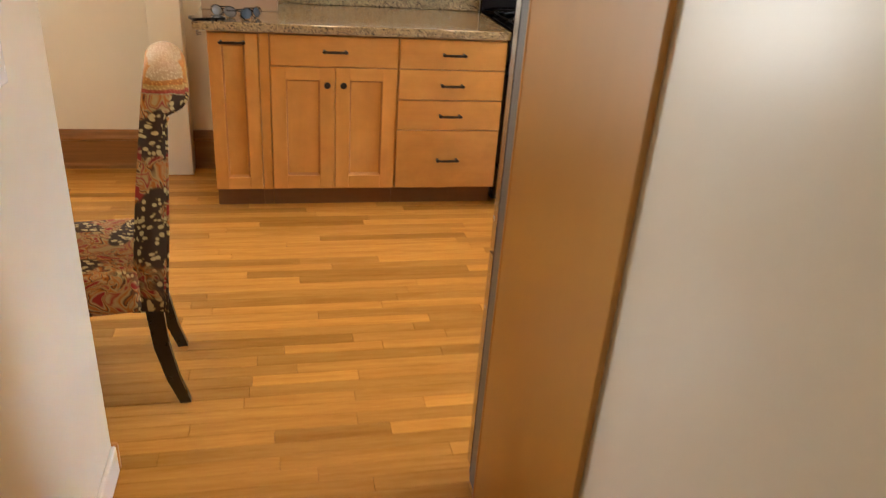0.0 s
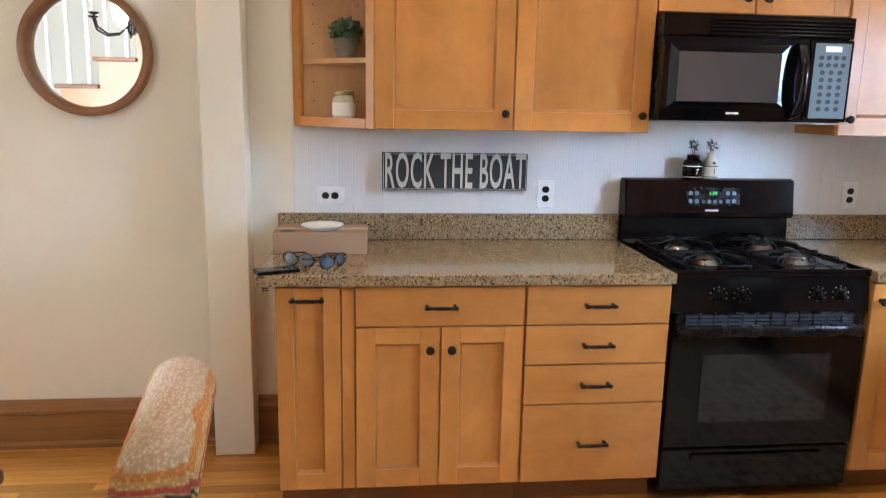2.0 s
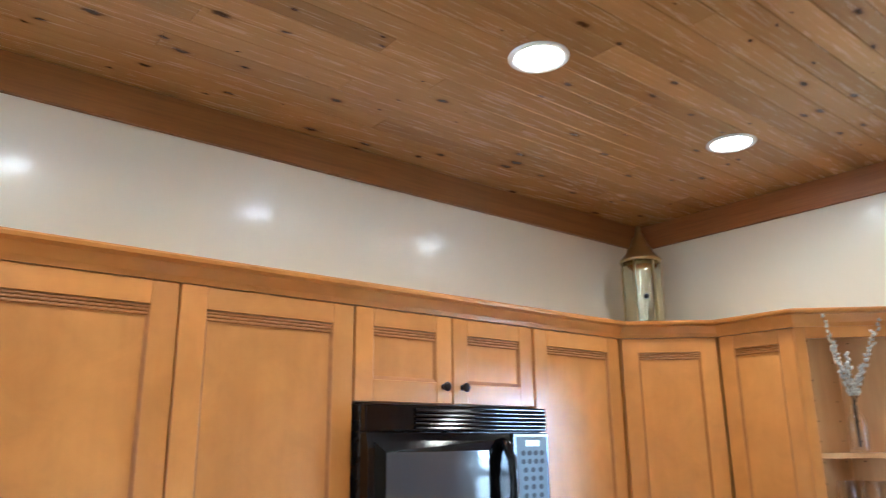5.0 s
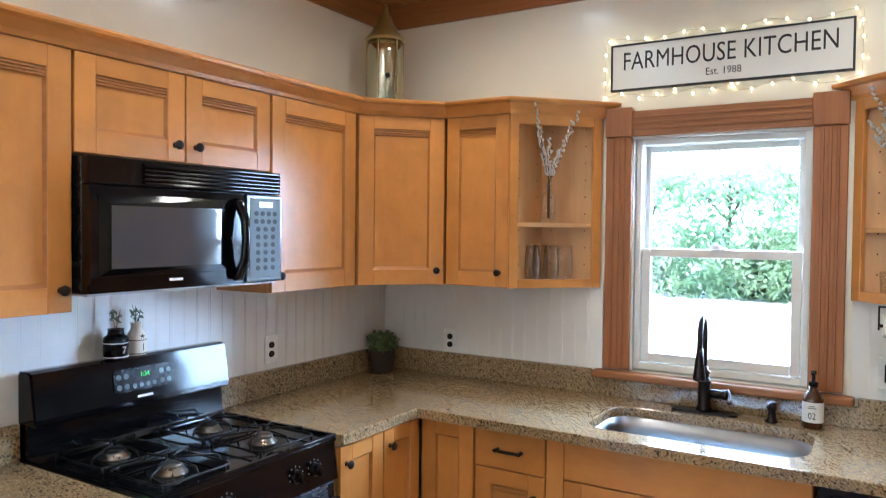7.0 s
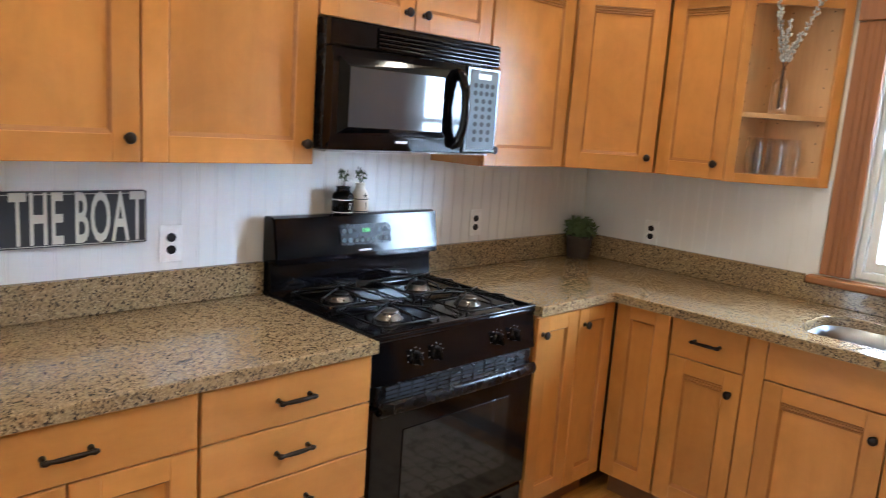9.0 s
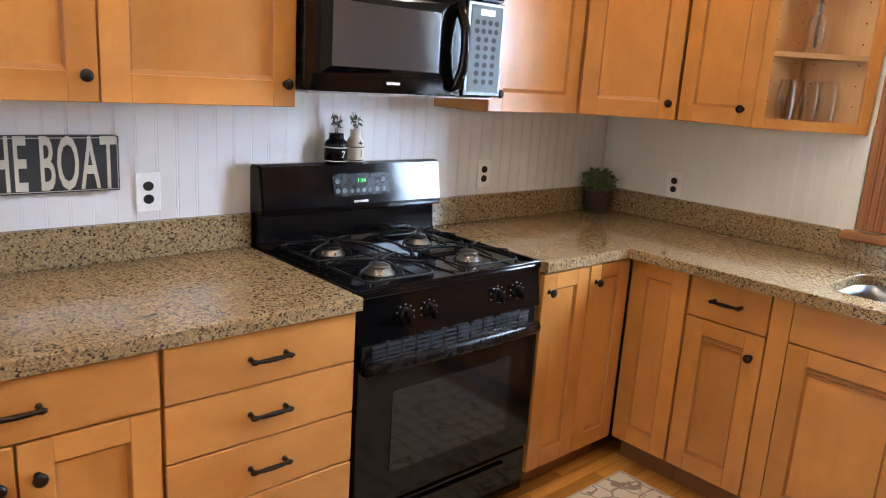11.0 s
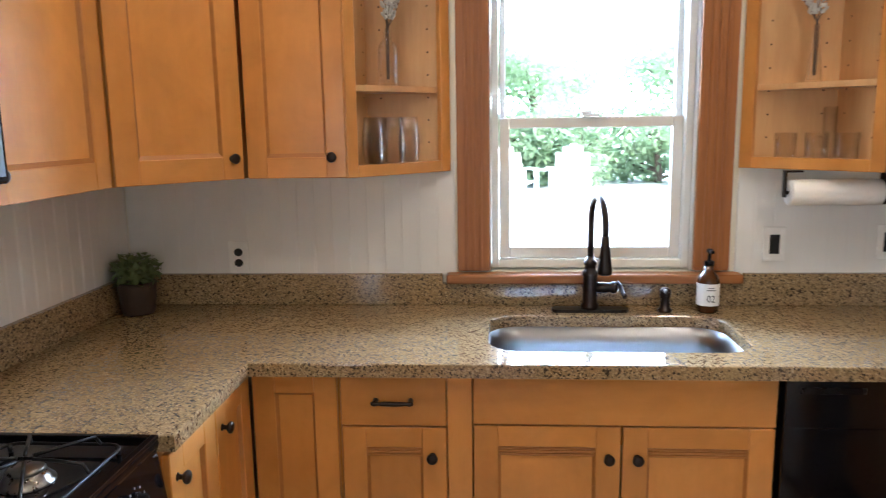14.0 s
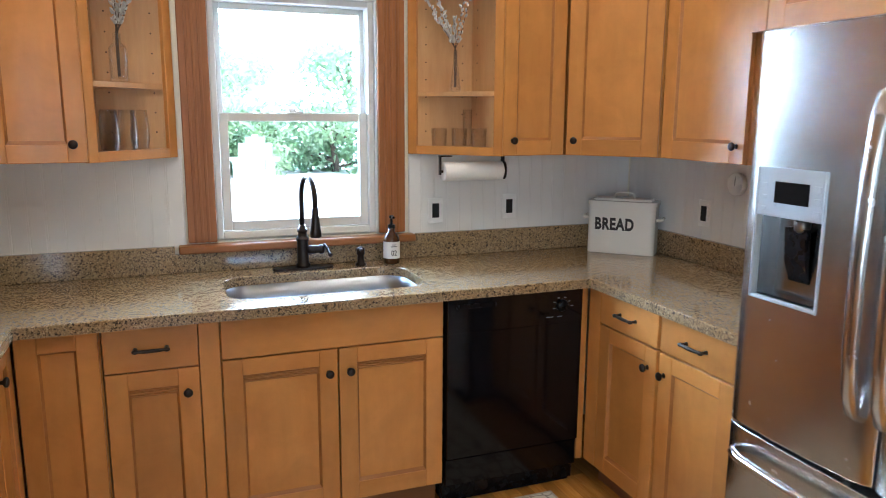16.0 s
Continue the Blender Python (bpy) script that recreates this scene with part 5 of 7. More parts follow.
def fridge_door(name, x0, x1, z0, z1, hole=None):
    """A door with a softly bowed face and rolled edges; hole leaves out the dispenser."""
    cols = 22
    xs = [x0, x0 + 0.002, x0 + 0.005] + [x0 + (x1 - x0) * i / cols for i in range(1, cols)] + [x1 - 0.005, x1 - 0.002, x1]
    if hole:
        xs = sorted(set([x for x in xs if not hole[0] - 0.01 < x < hole[0] + 0.01 and not hole[1] - 0.01 < x < hole[1] + 0.01] + [hole[0], hole[1]]))
    zs = [z0, z0 + 0.004] + (list(hole[2:4]) if hole else []) + [z1 - 0.004, z1]
    bow = lambda x: -0.010 * (1 - ((x - (x0 + x1) / 2) / ((x1 - x0) / 2)) ** 2) + 0.013 * (abs((x - (x0 + x1) / 2) / ((x1 - x0) / 2)) ** 14)
    bm = bmesh.new()
    grid = [[bm.verts.new((x, bow(x), z)) for x in xs] for z in zs]
    back = [[bm.verts.new((x, 0.045, z)) for x in xs] for z in zs]
    for j in range(len(zs) - 1):
        for i in range(len(xs) - 1):
            inside = hole and hole[0] - 1e-6 < (xs[i] + xs[i + 1]) / 2 < hole[1] and hole[2] < (zs[j] + zs[j + 1]) / 2 < hole[3]
            if inside:
                continue
            bm.faces.new((grid[j][i], grid[j][i + 1], grid[j + 1][i + 1], grid[j + 1][i]))
            bm.faces.new((back[j][i], back[j + 1][i], back[j + 1][i + 1], back[j][i + 1]))
    for i in range(len(xs) - 1):
        bm.faces.new((grid[0][i + 1], grid[0][i], back[0][i], back[0][i + 1]))
        bm.faces.new((grid[-1][i], grid[-1][i + 1], back[-1][i + 1], back[-1][i]))
    for j in range(len(zs) - 1):
        bm.faces.new((grid[j][0], grid[j + 1][0], back[j + 1][0], back[j][0]))
        bm.faces.new((grid[j + 1][-1], grid[j][-1], back[j][-1], back[j + 1][-1]))
    bmesh.ops.recalc_face_normals(bm, faces=bm.faces)
    bm.normal_update()
    for f in bm.faces:
        f.smooth = f.normal.y < -0.3 or (abs(f.normal.z) < 0.5 and abs(f.normal.x) < 0.95 and f.normal.y < 0)
    return part(name, bm, steel, fr)


half = FW / 2
DX0, DX1, DZ0, DZ1 = 0.057, 0.267, 1.096, 1.429
d1 = fridge_door("door", 0.002, half - 0.003, 0.727, 1.775, (DX0, DX1, DZ0, DZ1))
d2 = fridge_door("door", half + 0.003, FW - 0.002, 0.727, 1.775)
d3 = fridge_door("freezer_drawer", 0.002, FW - 0.002, 0.062, 0.715)
part("gasket", box(box(B(0.006, 0.0452, 0.062, FW - 0.006, 0.0518, 0.713), 0.006, 0.0452, 0.728, half - 0.004, 0.0518, 1.76), half + 0.004, 0.0452, 0.728, FW - 0.006, 0.0518, 1.76), black_plastic, fr)
for x, par in ((half - 0.042, d1), (half + 0.034, d2)):
    zz = [0.885, 0.90, 0.95, 1.05, 1.25, 1.45, 1.56, 1.61, 1.625]
    yy = [-0.004, -0.030, -0.045, -0.056, -0.062, -0.056, -0.045, -0.030, -0.004]
    bm = tube(bmesh.new(), [(0, y, z) for y, z in zip(yy, zz)], [0.010] + [0.0125] * 7 + [0.010], 12)
    bmesh.ops.scale(bm, vec=(1.6, 1, 1), verts=bm.verts)
    bmesh.ops.translate(bm, vec=(x, 0, 0), verts=bm.verts)
    part("handle", bm, steel, par, smooth=True)
xx = [0.045, 0.06, 0.10, 0.25, half, FW - 0.25, FW - 0.10, FW - 0.06, FW - 0.045]
yy = [-0.006, -0.030, -0.046, -0.058, -0.064, -0.058, -0.046, -0.030, -0.006]
part("handle", tube(bmesh.new(), [(x, y, 0.650) for x, y in zip(xx, yy)], 0.013, 12), steel, d3, smooth=True)
# dispenser
dk = gloss("dispenser_silver", (0.42, 0.46, 0.48), 0.30)
ds = part("dispenser_frame", box(box(box(B(DX0 - 0.004, -0.014, DZ0 - 0.006, DX0 + 0.004, 0.01, DZ1 + 0.006, bevel=0.004, seg=2), DX1 - 0.004, -0.014, DZ0 - 0.006, DX1 + 0.004, 0.01, DZ1 + 0.006, bevel=0.004, seg=2), DX0 + 0.004, -0.013, DZ0 - 0.006, DX1 - 0.004, 0.02, DZ0 + 0.004, bevel=0.004, seg=2), DX0 + 0.004, -0.0135, DZ1 - 0.118, DX1 - 0.004, 0.01, DZ1 + 0.006, bevel=0.004, seg=2), dk, d1)
part("display", B(DX0 + 0.058, -0.0150, DZ1 - 0.082, DX0 + 0.165, -0.0136, DZ1 - 0.028, bevel=0.0005), dark_glass, ds)
for k in range(3):
    part("button", B(DX0 + 0.180, -0.0155, DZ1 - 0.046 - 0.03 * k, DX0 + 0.200, -0.0136, DZ1 - 0.030 - 0.03 * k, bevel=0.001), dk, ds)
    part("button", B(DX0 + 0.020, -0.0155, DZ1 - 0.044 - 0.03 * k, DX0 + 0.034, -0.0136, DZ1 - 0.034 - 0.03 * k, bevel=0.001), dk, ds)
nk = bmesh.new()
prism(nk, [(DX0, 0.0), (DX1, 0.0), (DX1, 0.044), (DX0, 0.044)], DZ0 + 0.0, DZ0 + 0.004)
box(nk, DX0, 0.041, DZ0, DX1, 0.0445, DZ1)
box(nk, DX0, 0.0, DZ0, DX0 + 0.002, 0.0405, DZ1)
box(nk, DX1 - 0.002, 0.0, DZ0, DX1, 0.0405, DZ1)
part("dispenser_niche", nk, metal("niche_steel", (0.30, 0.31, 0.32), 0.20), d1)
part("paddle", profile_x(bmesh.new(), [(0.040, DZ0 + 0.05), (0.02, DZ0 + 0.10), (0.012, DZ0 + 0.19), (0.030, DZ0 + 0.19), (0.034, DZ0 + 0.10), (0.0405, DZ0 + 0.05)], DX0 + 0.075, DX0 + 0.140), black_plastic, d1)
part("spout", lathe(bmesh.new(), [(0.022, 0.0), (0.018, -0.03), (0.010, -0.035)], 16, pose(DX0 + 0.12, 0.022, DZ1 - 0.118)), chrome, d1, smooth=True)

structure("trim_fridge_panel", B(0.742, 1.195, 0.0, 0.7545, 1.722, 2.36, bevel=0.0015), maple_panel, "tall glossy maple end panel beside the refrigerator")
structure("trim_fridge_panel_edge", B(0.7405, 1.7225, 0.0, 0.7555, 1.730, 2.36, bevel=0.001), maple, "pale maple edging of the tall end panel")


# ---- dining end ----
def chair():
    ch = thing("dining_chair", pose(-0.100, 2.455, 0, 0, 0, 7.5), "parsons dining chair upholstered in paisley fabric with rolled back", "chair")
    hw = 0.190
    prof = [(-0.090, 0.345), (0.004, 0.335), (0.016, 0.46), (0.030, 0.60), (0.044, 0.78), (0.052, 0.895), (0.058, 0.922)]
    c0, r = (0.058, 0.986), 0.058
    prof += [(c0[0] + r * math.cos(radians(a)), c0[1] + r * math.sin(radians(a))) for a in range(-70, 151, 20)]
    prof += [(-0.006, 0.955), (-0.020, 0.86), (-0.045, 0.70), (-0.068, 0.52)]
    bm = profile_y(bmesh.new(), prof, -hw, hw)
    bmesh.ops.bevel(bm, geom=[e for e in bm.edges if abs(e.verts[0].co.y - e.verts[1].co.y) < 1e-6], offset=0.010, segments=2, affect="EDGES")
    bk = part("backrest", bm, fabric, ch, smooth=True)
    for s in (-1, 1):
        part("piping", tube(bmesh.new(), [(x, s * (hw - 0.001), z) for x, z in prof[1:7]], 0.004, 6), fabric, bk, smooth=True)
    part("seat", B(-0.520, -hw - 0.012, 0.350, -0.058, hw + 0.012, 0.485, bevel=0.028, seg=4), fabric, ch, smooth=True)
    for s in (-1, 1):
        y = s * (hw - 0.028)
        bm = bmesh.new()
        rings = []
        for x, z, w in ((-0.030, 0.35, 0.024), (-0.022, 0.22, 0.022), (0.0, 0.10, 0.019), (0.030, 0.0005, 0.016)):
            rings.append([bm.verts.new((x + a * w, y + b * w, z)) for a, b in ((-1, -1), (1, -1), (1, 1), (-1, 1))])
        for a, b in zip(rings, rings[1:]):
            for i in range(4):
                bm.faces.new((a[i], a[(i + 1) % 4], b[(i + 1) % 4], b[i]))
        bm.faces.new(rings[0])
        bm.faces.new(rings[-1])
        bmesh.ops.recalc_face_normals(bm, faces=bm.faces)
        part("leg", bm, espresso, ch, "dark espresso tapered leg")
        bm = B(-0.505, y - 0.020, 0.20, -0.465, y + 0.020, 0.352)
        box(bm, -0.502, y - 0.017, 0.0005, -0.468, y + 0.017, 0.20)
        part("leg", bm, espresso, ch, "dark espresso tapered leg")


chair()


def dining_table():
    tb = thing("dining_table", pose(-1.17, 2.36, 0), "dark walnut dining table with turned legs", "table")
    hx, hy = 0.70, 0.45
    part("tabletop", B(-hx, -hy, 0.722, hx, hy, 0.752, bevel=0.008, seg=3), dark_wood, tb)
    for s in (-1, 1):
        part("apron", B(-hx + 0.10, s * (hy - 0.075) - 0.011, 0.63, hx - 0.10, s * (hy - 0.075) + 0.011, 0.7215), dark_wood, tb)
        part("apron", B(s * (hx - 0.085) - 0.011, -hy + 0.10, 0.63, s * (hx - 0.085) + 0.011, hy - 0.10, 0.7215), dark_wood, tb)
        for q in (-1, 1):
            bm = lathe(bmesh.new(), [(0.018, 0.0005), (0.026, 0.02), (0.020, 0.05), (0.030, 0.10), (0.034, 0.30), (0.030, 0.38), (0.020, 0.42), (0.034, 0.445), (0.020, 0.47), (0.038, 0.505), (0.022, 0.54), (0.026, 0.56), (0.036, 0.575), (0.036, 0.585)], 20)
            box(bm, -0.040, -0.040, 0.585, 0.040, 0.040, 0.721, bevel=0.003)
            part("leg", bm, dark_wood, tb).matrix_basis = pose(s * (hx - 0.085), q * (hy - 0.075), 0)


dining_table()

mr = thing("wall_mirror", pose(-0.820, WN - 0.0005, 1.660), "round wall mirror in a deep acacia wood rim", "mirror")
part("rim", lathe(bmesh.new(), [(0.238, 0.0), (0.246, 0.006), (0.248, 0.05), (0.243, 0.056), (0.222, 0.057), (0.216, 0.052), (0.212, 0.014), (0.21, 0.0)], 64, pose(0, 0, 0, 90, 0, 0)), acacia, mr, smooth=True)
part("glass", lathe(bmesh.new(), [(0.2125, 0.008), (0.2125, 0.012), (0.0001, 0.0121)], 64, pose(0, 0, 0, 90, 0, 0)), mirror_glass, mr)


def staircase():
    st = thing("staircase", pose(-3.85, 1.0, 0), "wooden staircase with white balusters on an open side", "staircase")
    run, rise, n = 0.275, 0.195, 12
    saw = []
    for k in range(n):
        saw += [(run * k, rise * k), (run * k, rise * (k + 1) - 0.031)]
    saw += [(run * n, rise * n - 0.031)]
    for k in range(n):
        part("tread", B(run * k - 0.03, 0.0, rise * (k + 1) - 0.03, run * (k + 1), 0.935, rise * (k + 1), bevel=0.008, seg=2), acacia, st)
        part("riser", B(run * k, 0.0, rise * k, run * k + 0.016, 0.88, rise * (k + 1) - 0.031), white_paint, st)
        for f in (0.25, 0.75):
            part("baluster", lathe(bmesh.new(), [(0.018, 0.0), (0.018, 0.16), (0.012, 0.18), (0.017, 0.24), (0.012, 0.60), (0.012, 0.86 if k < 7 else 0.42)], 10, pose(run * (k + f), 0.885, rise * (k + 1))), white_paint, st)
    part("skirt", profile_y(bmesh.new(), saw + [(run * n, rise * n - 0.24), (0.12, 0.0)], 0.880, 0.898), maple, st)
    part("side_panel", profile_y(bmesh.new(), [(0.0, 0.0), (run * n, 0.0), (run * n, rise * n - 0.10), (0.0, 0.10)], 0.858, 0.879), white_paint, st)
    part("handrail", tube(bmesh.new(), [(0.07, 0.885, rise + 0.86), (run * 7, 0.885, rise * 8 + 0.86)], 0.026, 10), acacia, st, smooth=True)


staircase()


# ---- ceiling lights ----
# fittings for all LAMPS, the four added unseen ones too
for i, (lx, ly) in enumerate(LAMPS):
    dl = thing("recessed_light", pose(lx, ly, CEIL), "round recessed ceiling downlight with a white trim, switched on; four of seven added unseen", "ceiling light", "recessed ceiling lights")
    part("trim_ring", lathe(bmesh.new(), [(0.088, -0.001), (0.088, -0.006), (0.082, -0.009), (0.070, -0.007), (0.068, -0.001)], 40), plate_plastic, dl, smooth=True)
    part("lens", lathe(bmesh.new(), [(0.069, -0.003), (0.066, -0.0045), (0.0001, -0.005)], 40), lamp_glow, dl)


# ---- outlets and switches ----
def outlet(m, label, kind, level=False):
    o = thing("wall_outlet" if kind == "outlet" else "light_switch", m, label, kind)
    w, h = (0.118, 0.074) if level else (0.074, 0.118)
    part("cover_plate", B(-w / 2, -0.0065, -h / 2, w / 2, -0.0005, h / 2, bevel=0.003, seg=2), plate_plastic, o)
    if kind == "outlet":
        for s in (-1, 1):
            x, z = (s * 0.0195, 0) if level else (0, s * 0.0195)
            bm = lathe(bmesh.new(), [(0.0155, 0.0), (0.0155, 0.0035), (0.0145, 0.0045), (0.0001, 0.0045)], 18, pose(x, -0.0058, z, 90, 0, 0) @ Matrix.Diagonal((1, 0.92, 1, 1)))
            sk_ = part("socket", bm, black_socket, o, "black socket")
            part("slots", box(B(x - 0.0075, -0.0106, z - 0.003, x - 0.0055, -0.0102, z + 0.006), x + 0.0055, -0.0106, z - 0.003, x + 0.0075, -0.0102, z + 0.005), dark_gap, sk_)
    else:
        part("rocker", B(-0.0165, -0.0105, -0.033, 0.0165, -0.0058, 0.033, bevel=0.001), black_socket if kind == "switch" else plate_plastic, o)
    part("screw", lathe(bmesh.new(), [(0.0028, 0.0), (0.0022, 0.001), (0.0001, 0.0012)], 10, pose(0, -0.006, 0, 90, 0, 0)), plate_plastic, o)
    return o


OUT = "white cover plate with black sockets on the beadboard"
FACE = WN - 0.0110
outlet(pose(0.111, FACE, 1.100), OUT + ", mounted level", "outlet", True)
outlet(pose(1.030, FACE, 1.112), OUT, "outlet")
outlet(pose(2.431, FACE, 1.113), OUT, "outlet")
outlet(pose(WE - 0.0110, 4.036, 1.086, 0, 0, -90), OUT, "outlet")
outlet(pose(WE - 0.0110, 2.164, 1.127, 0, 0, -90), "white cover plate with a black rocker switch", "switch")
outlet(pose(WE - 0.0110, 1.789, 1.133, 0, 0, -90), "white cover plate with a black rocker switch", "switch")
outlet(pose(2.690, WS + 0.0110, 1.140, 0, 0, 180), "white cover plate with a black rocker switch", "switch")
outlet(pose(-1.41, WN - 0.0005, 1.19), "plain white light switch on the cream wall", "light switch")
outlet(pose(-0.2045, 1.700, 1.198, 0, 0, 90), "plain white light switch on the passage wall", "light switch")


# ---- signs ----
sg = thing("wall_sign", pose(0.633, WN - 0.0295, 1.207), "charcoal wooden block sign with worn cream lettering", "sign")
part("board", B(-0.306, -0.0220, -0.077, 0.306, 0.018, 0.077, bevel=0.002), sign_dark, sg)
letters("lettering", "ROCK THE BOAT", 0.205, sign_letter, sg, pose(0, -0.0225, -0.004) @ FACING, 0.350, 0.0007, 0.0030, 1.08)
bm = bmesh.new()
for a in (-0.302, 0.300):
    box(bm, a, -0.0228, -0.073, a + 0.002, -0.0221, 0.073)
for a in (-0.073, 0.071):
    box(bm, -0.302, -0.0228, a, 0.302, -0.0221, a + 0.002)
part("border", bm, sign_letter, sg)

fk = thing("kitchen_sign", pose(WE - 0.0005, 2.765, 2.345, 0, 0, -90), "long white wall sign with black border and lettering", "sign")
part("board", B(-0.462, -0.016, -0.096, 0.462, 0.0, 0.096, bevel=0.001), enamel_cream, fk)
bm = B(-0.466, -0.020, -0.100, -0.458, 0.0, 0.100)
box(bm, 0.458, -0.020, -0.100, 0.466, 0.0, 0.100)
box(bm, -0.458, -0.020, -0.100, 0.458, 0.0, -0.092)
box(bm, -0.458, -0.020, 0.092, 0.458, 0.0, 0.100)
part("frame", bm, letter_black, fk, "thin black frame")
letters("lettering", "FARMHOUSE KITCHEN", 0.108, letter_black, fk, pose(0, -0.0166, 0.022) @ FACING, 0.74, 0.0005, 0.0, 1.02)
letters("small_lettering", "Est. 1988", 0.042, letter_black, fk, pose(0, -0.0166, -0.052) @ FACING, 0.9, 0.0005)

fy = thing("fairy_lights", pose(WE - 0.004, 2.765, 2.345, 0, 0, -90), "string of warm fairy lights draped round the kitchen sign", "string lights")
loop = []
rnd = random.Random(4)
for i in range(60):
    f = i / 60 * 4
    s, u = int(f), f - int(f)
    a, b = ((-0.49, -0.125), (0.49, -0.125), (0.49, 0.118), (-0.49, 0.118), (-0.49, -0.125))[s:s + 2]
    loop.append((a[0] + (b[0] - a[0]) * u, -0.010 - 0.006 * rnd.random(), a[1] + (b[1] - a[1]) * u + 0.014 * math.sin(i * 1.3)))
part("wire", tube(bmesh.new(), loop, 0.0009, 5), brass, fy)
marks = [(-0.49 + 0.075 * i, -0.125 + 0.014 * math.sin(i * 2.1)) for i in range(14)] + [(-0.47 + 0.078 * i, 0.116 + 0.010 * math.sin(i * 1.7)) for i in range(13)] + [(-0.49, -0.06), (-0.492, 0.0), (-0.488, 0.06), (0.49, -0.05), (0.492, 0.02), (0.488, 0.08)]
bulb = None
for x, z in marks:
    if bulb is None:
        bulb = part("bulb", lathe(bmesh.new(), [(0.0006, -0.004), (0.0034, -0.001), (0.0034, 0.002), (0.0006, 0.005)], 8), fairy_glow, fy, "tiny glowing bulb")
        bulb.matrix_basis = pose(x, -0.018, z)
    else:
        share("bulb", bulb, fy, pose(x, -0.018, z))


# ---- plants, twigs, vases, glasses ----
def leaf_cloud(bm, centre, radius, n, size, rnd, squash=1.0, hang=0.0):
    for _ in range(n):
        d = Vector((rnd.gauss(0, 1), rnd.gauss(0, 1), rnd.gauss(0, 1))).normalized()
        p = Vector(centre) + Vector((d.x, d.y, d.z * squash)) * radius * (0.35 + 0.65 * rnd.random() ** 0.5)
        u = Vector((rnd.gauss(0, 1), rnd.gauss(0, 1), rnd.gauss(0, 1) - hang)).normalized()
        v = u.cross(d + Vector((0.01, 0, 0))).normalized()
        s = size * (0.6 + 0.8 * rnd.random())
        w = u.cross(v)
        a = [p - u * s, p + v * s * 0.45 + w * s * 0.08, p + u * s, p - v * s * 0.45 + w * s * 0.08]
        vs = [bm.verts.new(q) for q in a]
        bm.faces.new((vs[0], vs[1], vs[2]))
        bm.faces.new((vs[0], vs[2], vs[3]))
    return bm


def potted_plant(m, label, pot_profile, pot_mat, radius, height, leaf_mat, n, size, seed):
    rnd = random.Random(seed)
    p = thing("potted_plant", m, label, "plant")
    part("pot", lathe(bmesh.new(), pot_profile, 28), pot_mat, p, smooth=True)
    top = pot_profile[-2][1]
    stems = bmesh.new()
    for i in range(14):
        a = 2.4 * i
        r = radius * 0.75 * rnd.random()
        tube(stems, [(0, 0, top - 0.01), (r * 0.4 * math.cos(a), r * 0.4 * math.sin(a), top + height * 0.4), (r * math.cos(a), r * math.sin(a), top + height * 0.8)], 0.0012, 5)
    part("stems", stems, leaf_mat, p)
    part("foliage", leaf_cloud(bmesh.new(), (0, 0, top + height * 0.45), radius, n, size, rnd, height / radius * 0.62), leaf_mat, p)
    return p


potted_plant(pose(3.126, 4.357, CT), "small leafy plant in a dark woven pot on the worktop", [(0.050, 0.0006), (0.056, 0.01), (0.065, 0.098), (0.066, 0.112), (0.060, 0.113), (0.057, 0.098), (0.0001, 0.097)], dark_pot, 0.086, 0.112, leaf_mid, 520, 0.014, 21)
potted_plant(pose(0.185, 4.325, 1.6525), "small green plant in a patterned tin pot on a shelf", [(0.036, 0.0006), (0.038, 0.004), (0.047, 0.072), (0.049, 0.076), (0.045, 0.076), (0.043, 0.066), (0.0001, 0.065)], paint("patterned_tin", (0.17, 0.145, 0.12), 0.4, 0.6, mottled=0.6), 0.070, 0.080, leaf_green, 420, 0.013, 22)

cj = thing("candle_jar", pose(0.175, 4.325, Z0 + 0.0205), "cream candle in a glass jar with a gold lid", "candle")
part("wax", lathe(bmesh.new(), [(0.040, 0.001), (0.043, 0.004), (0.043, 0.085), (0.036, 0.092), (0.0001, 0.092)], 28), wax, cj, smooth=True)
part("jar", lathe(bmesh.new(), [(0.042, 0.0004), (0.045, 0.004), (0.045, 0.088), (0.037, 0.098), (0.037, 0.104)], 28), gloss("jar_glaze", (0.62, 0.58, 0.48), 0.08, 0.4), cj, smooth=True)
part("lid", lathe(bmesh.new(), [(0.039, 0.104), (0.040, 0.106), (0.040, 0.120), (0.037, 0.122), (0.0001, 0.122)], 28), brass, cj, "gold lid", smooth=True)
part("label", lathe(bmesh.new(), [(0.0453, 0.025), (0.0456, 0.0252), (0.0456, 0.0748), (0.0453, 0.075)], 28), paper, cj)


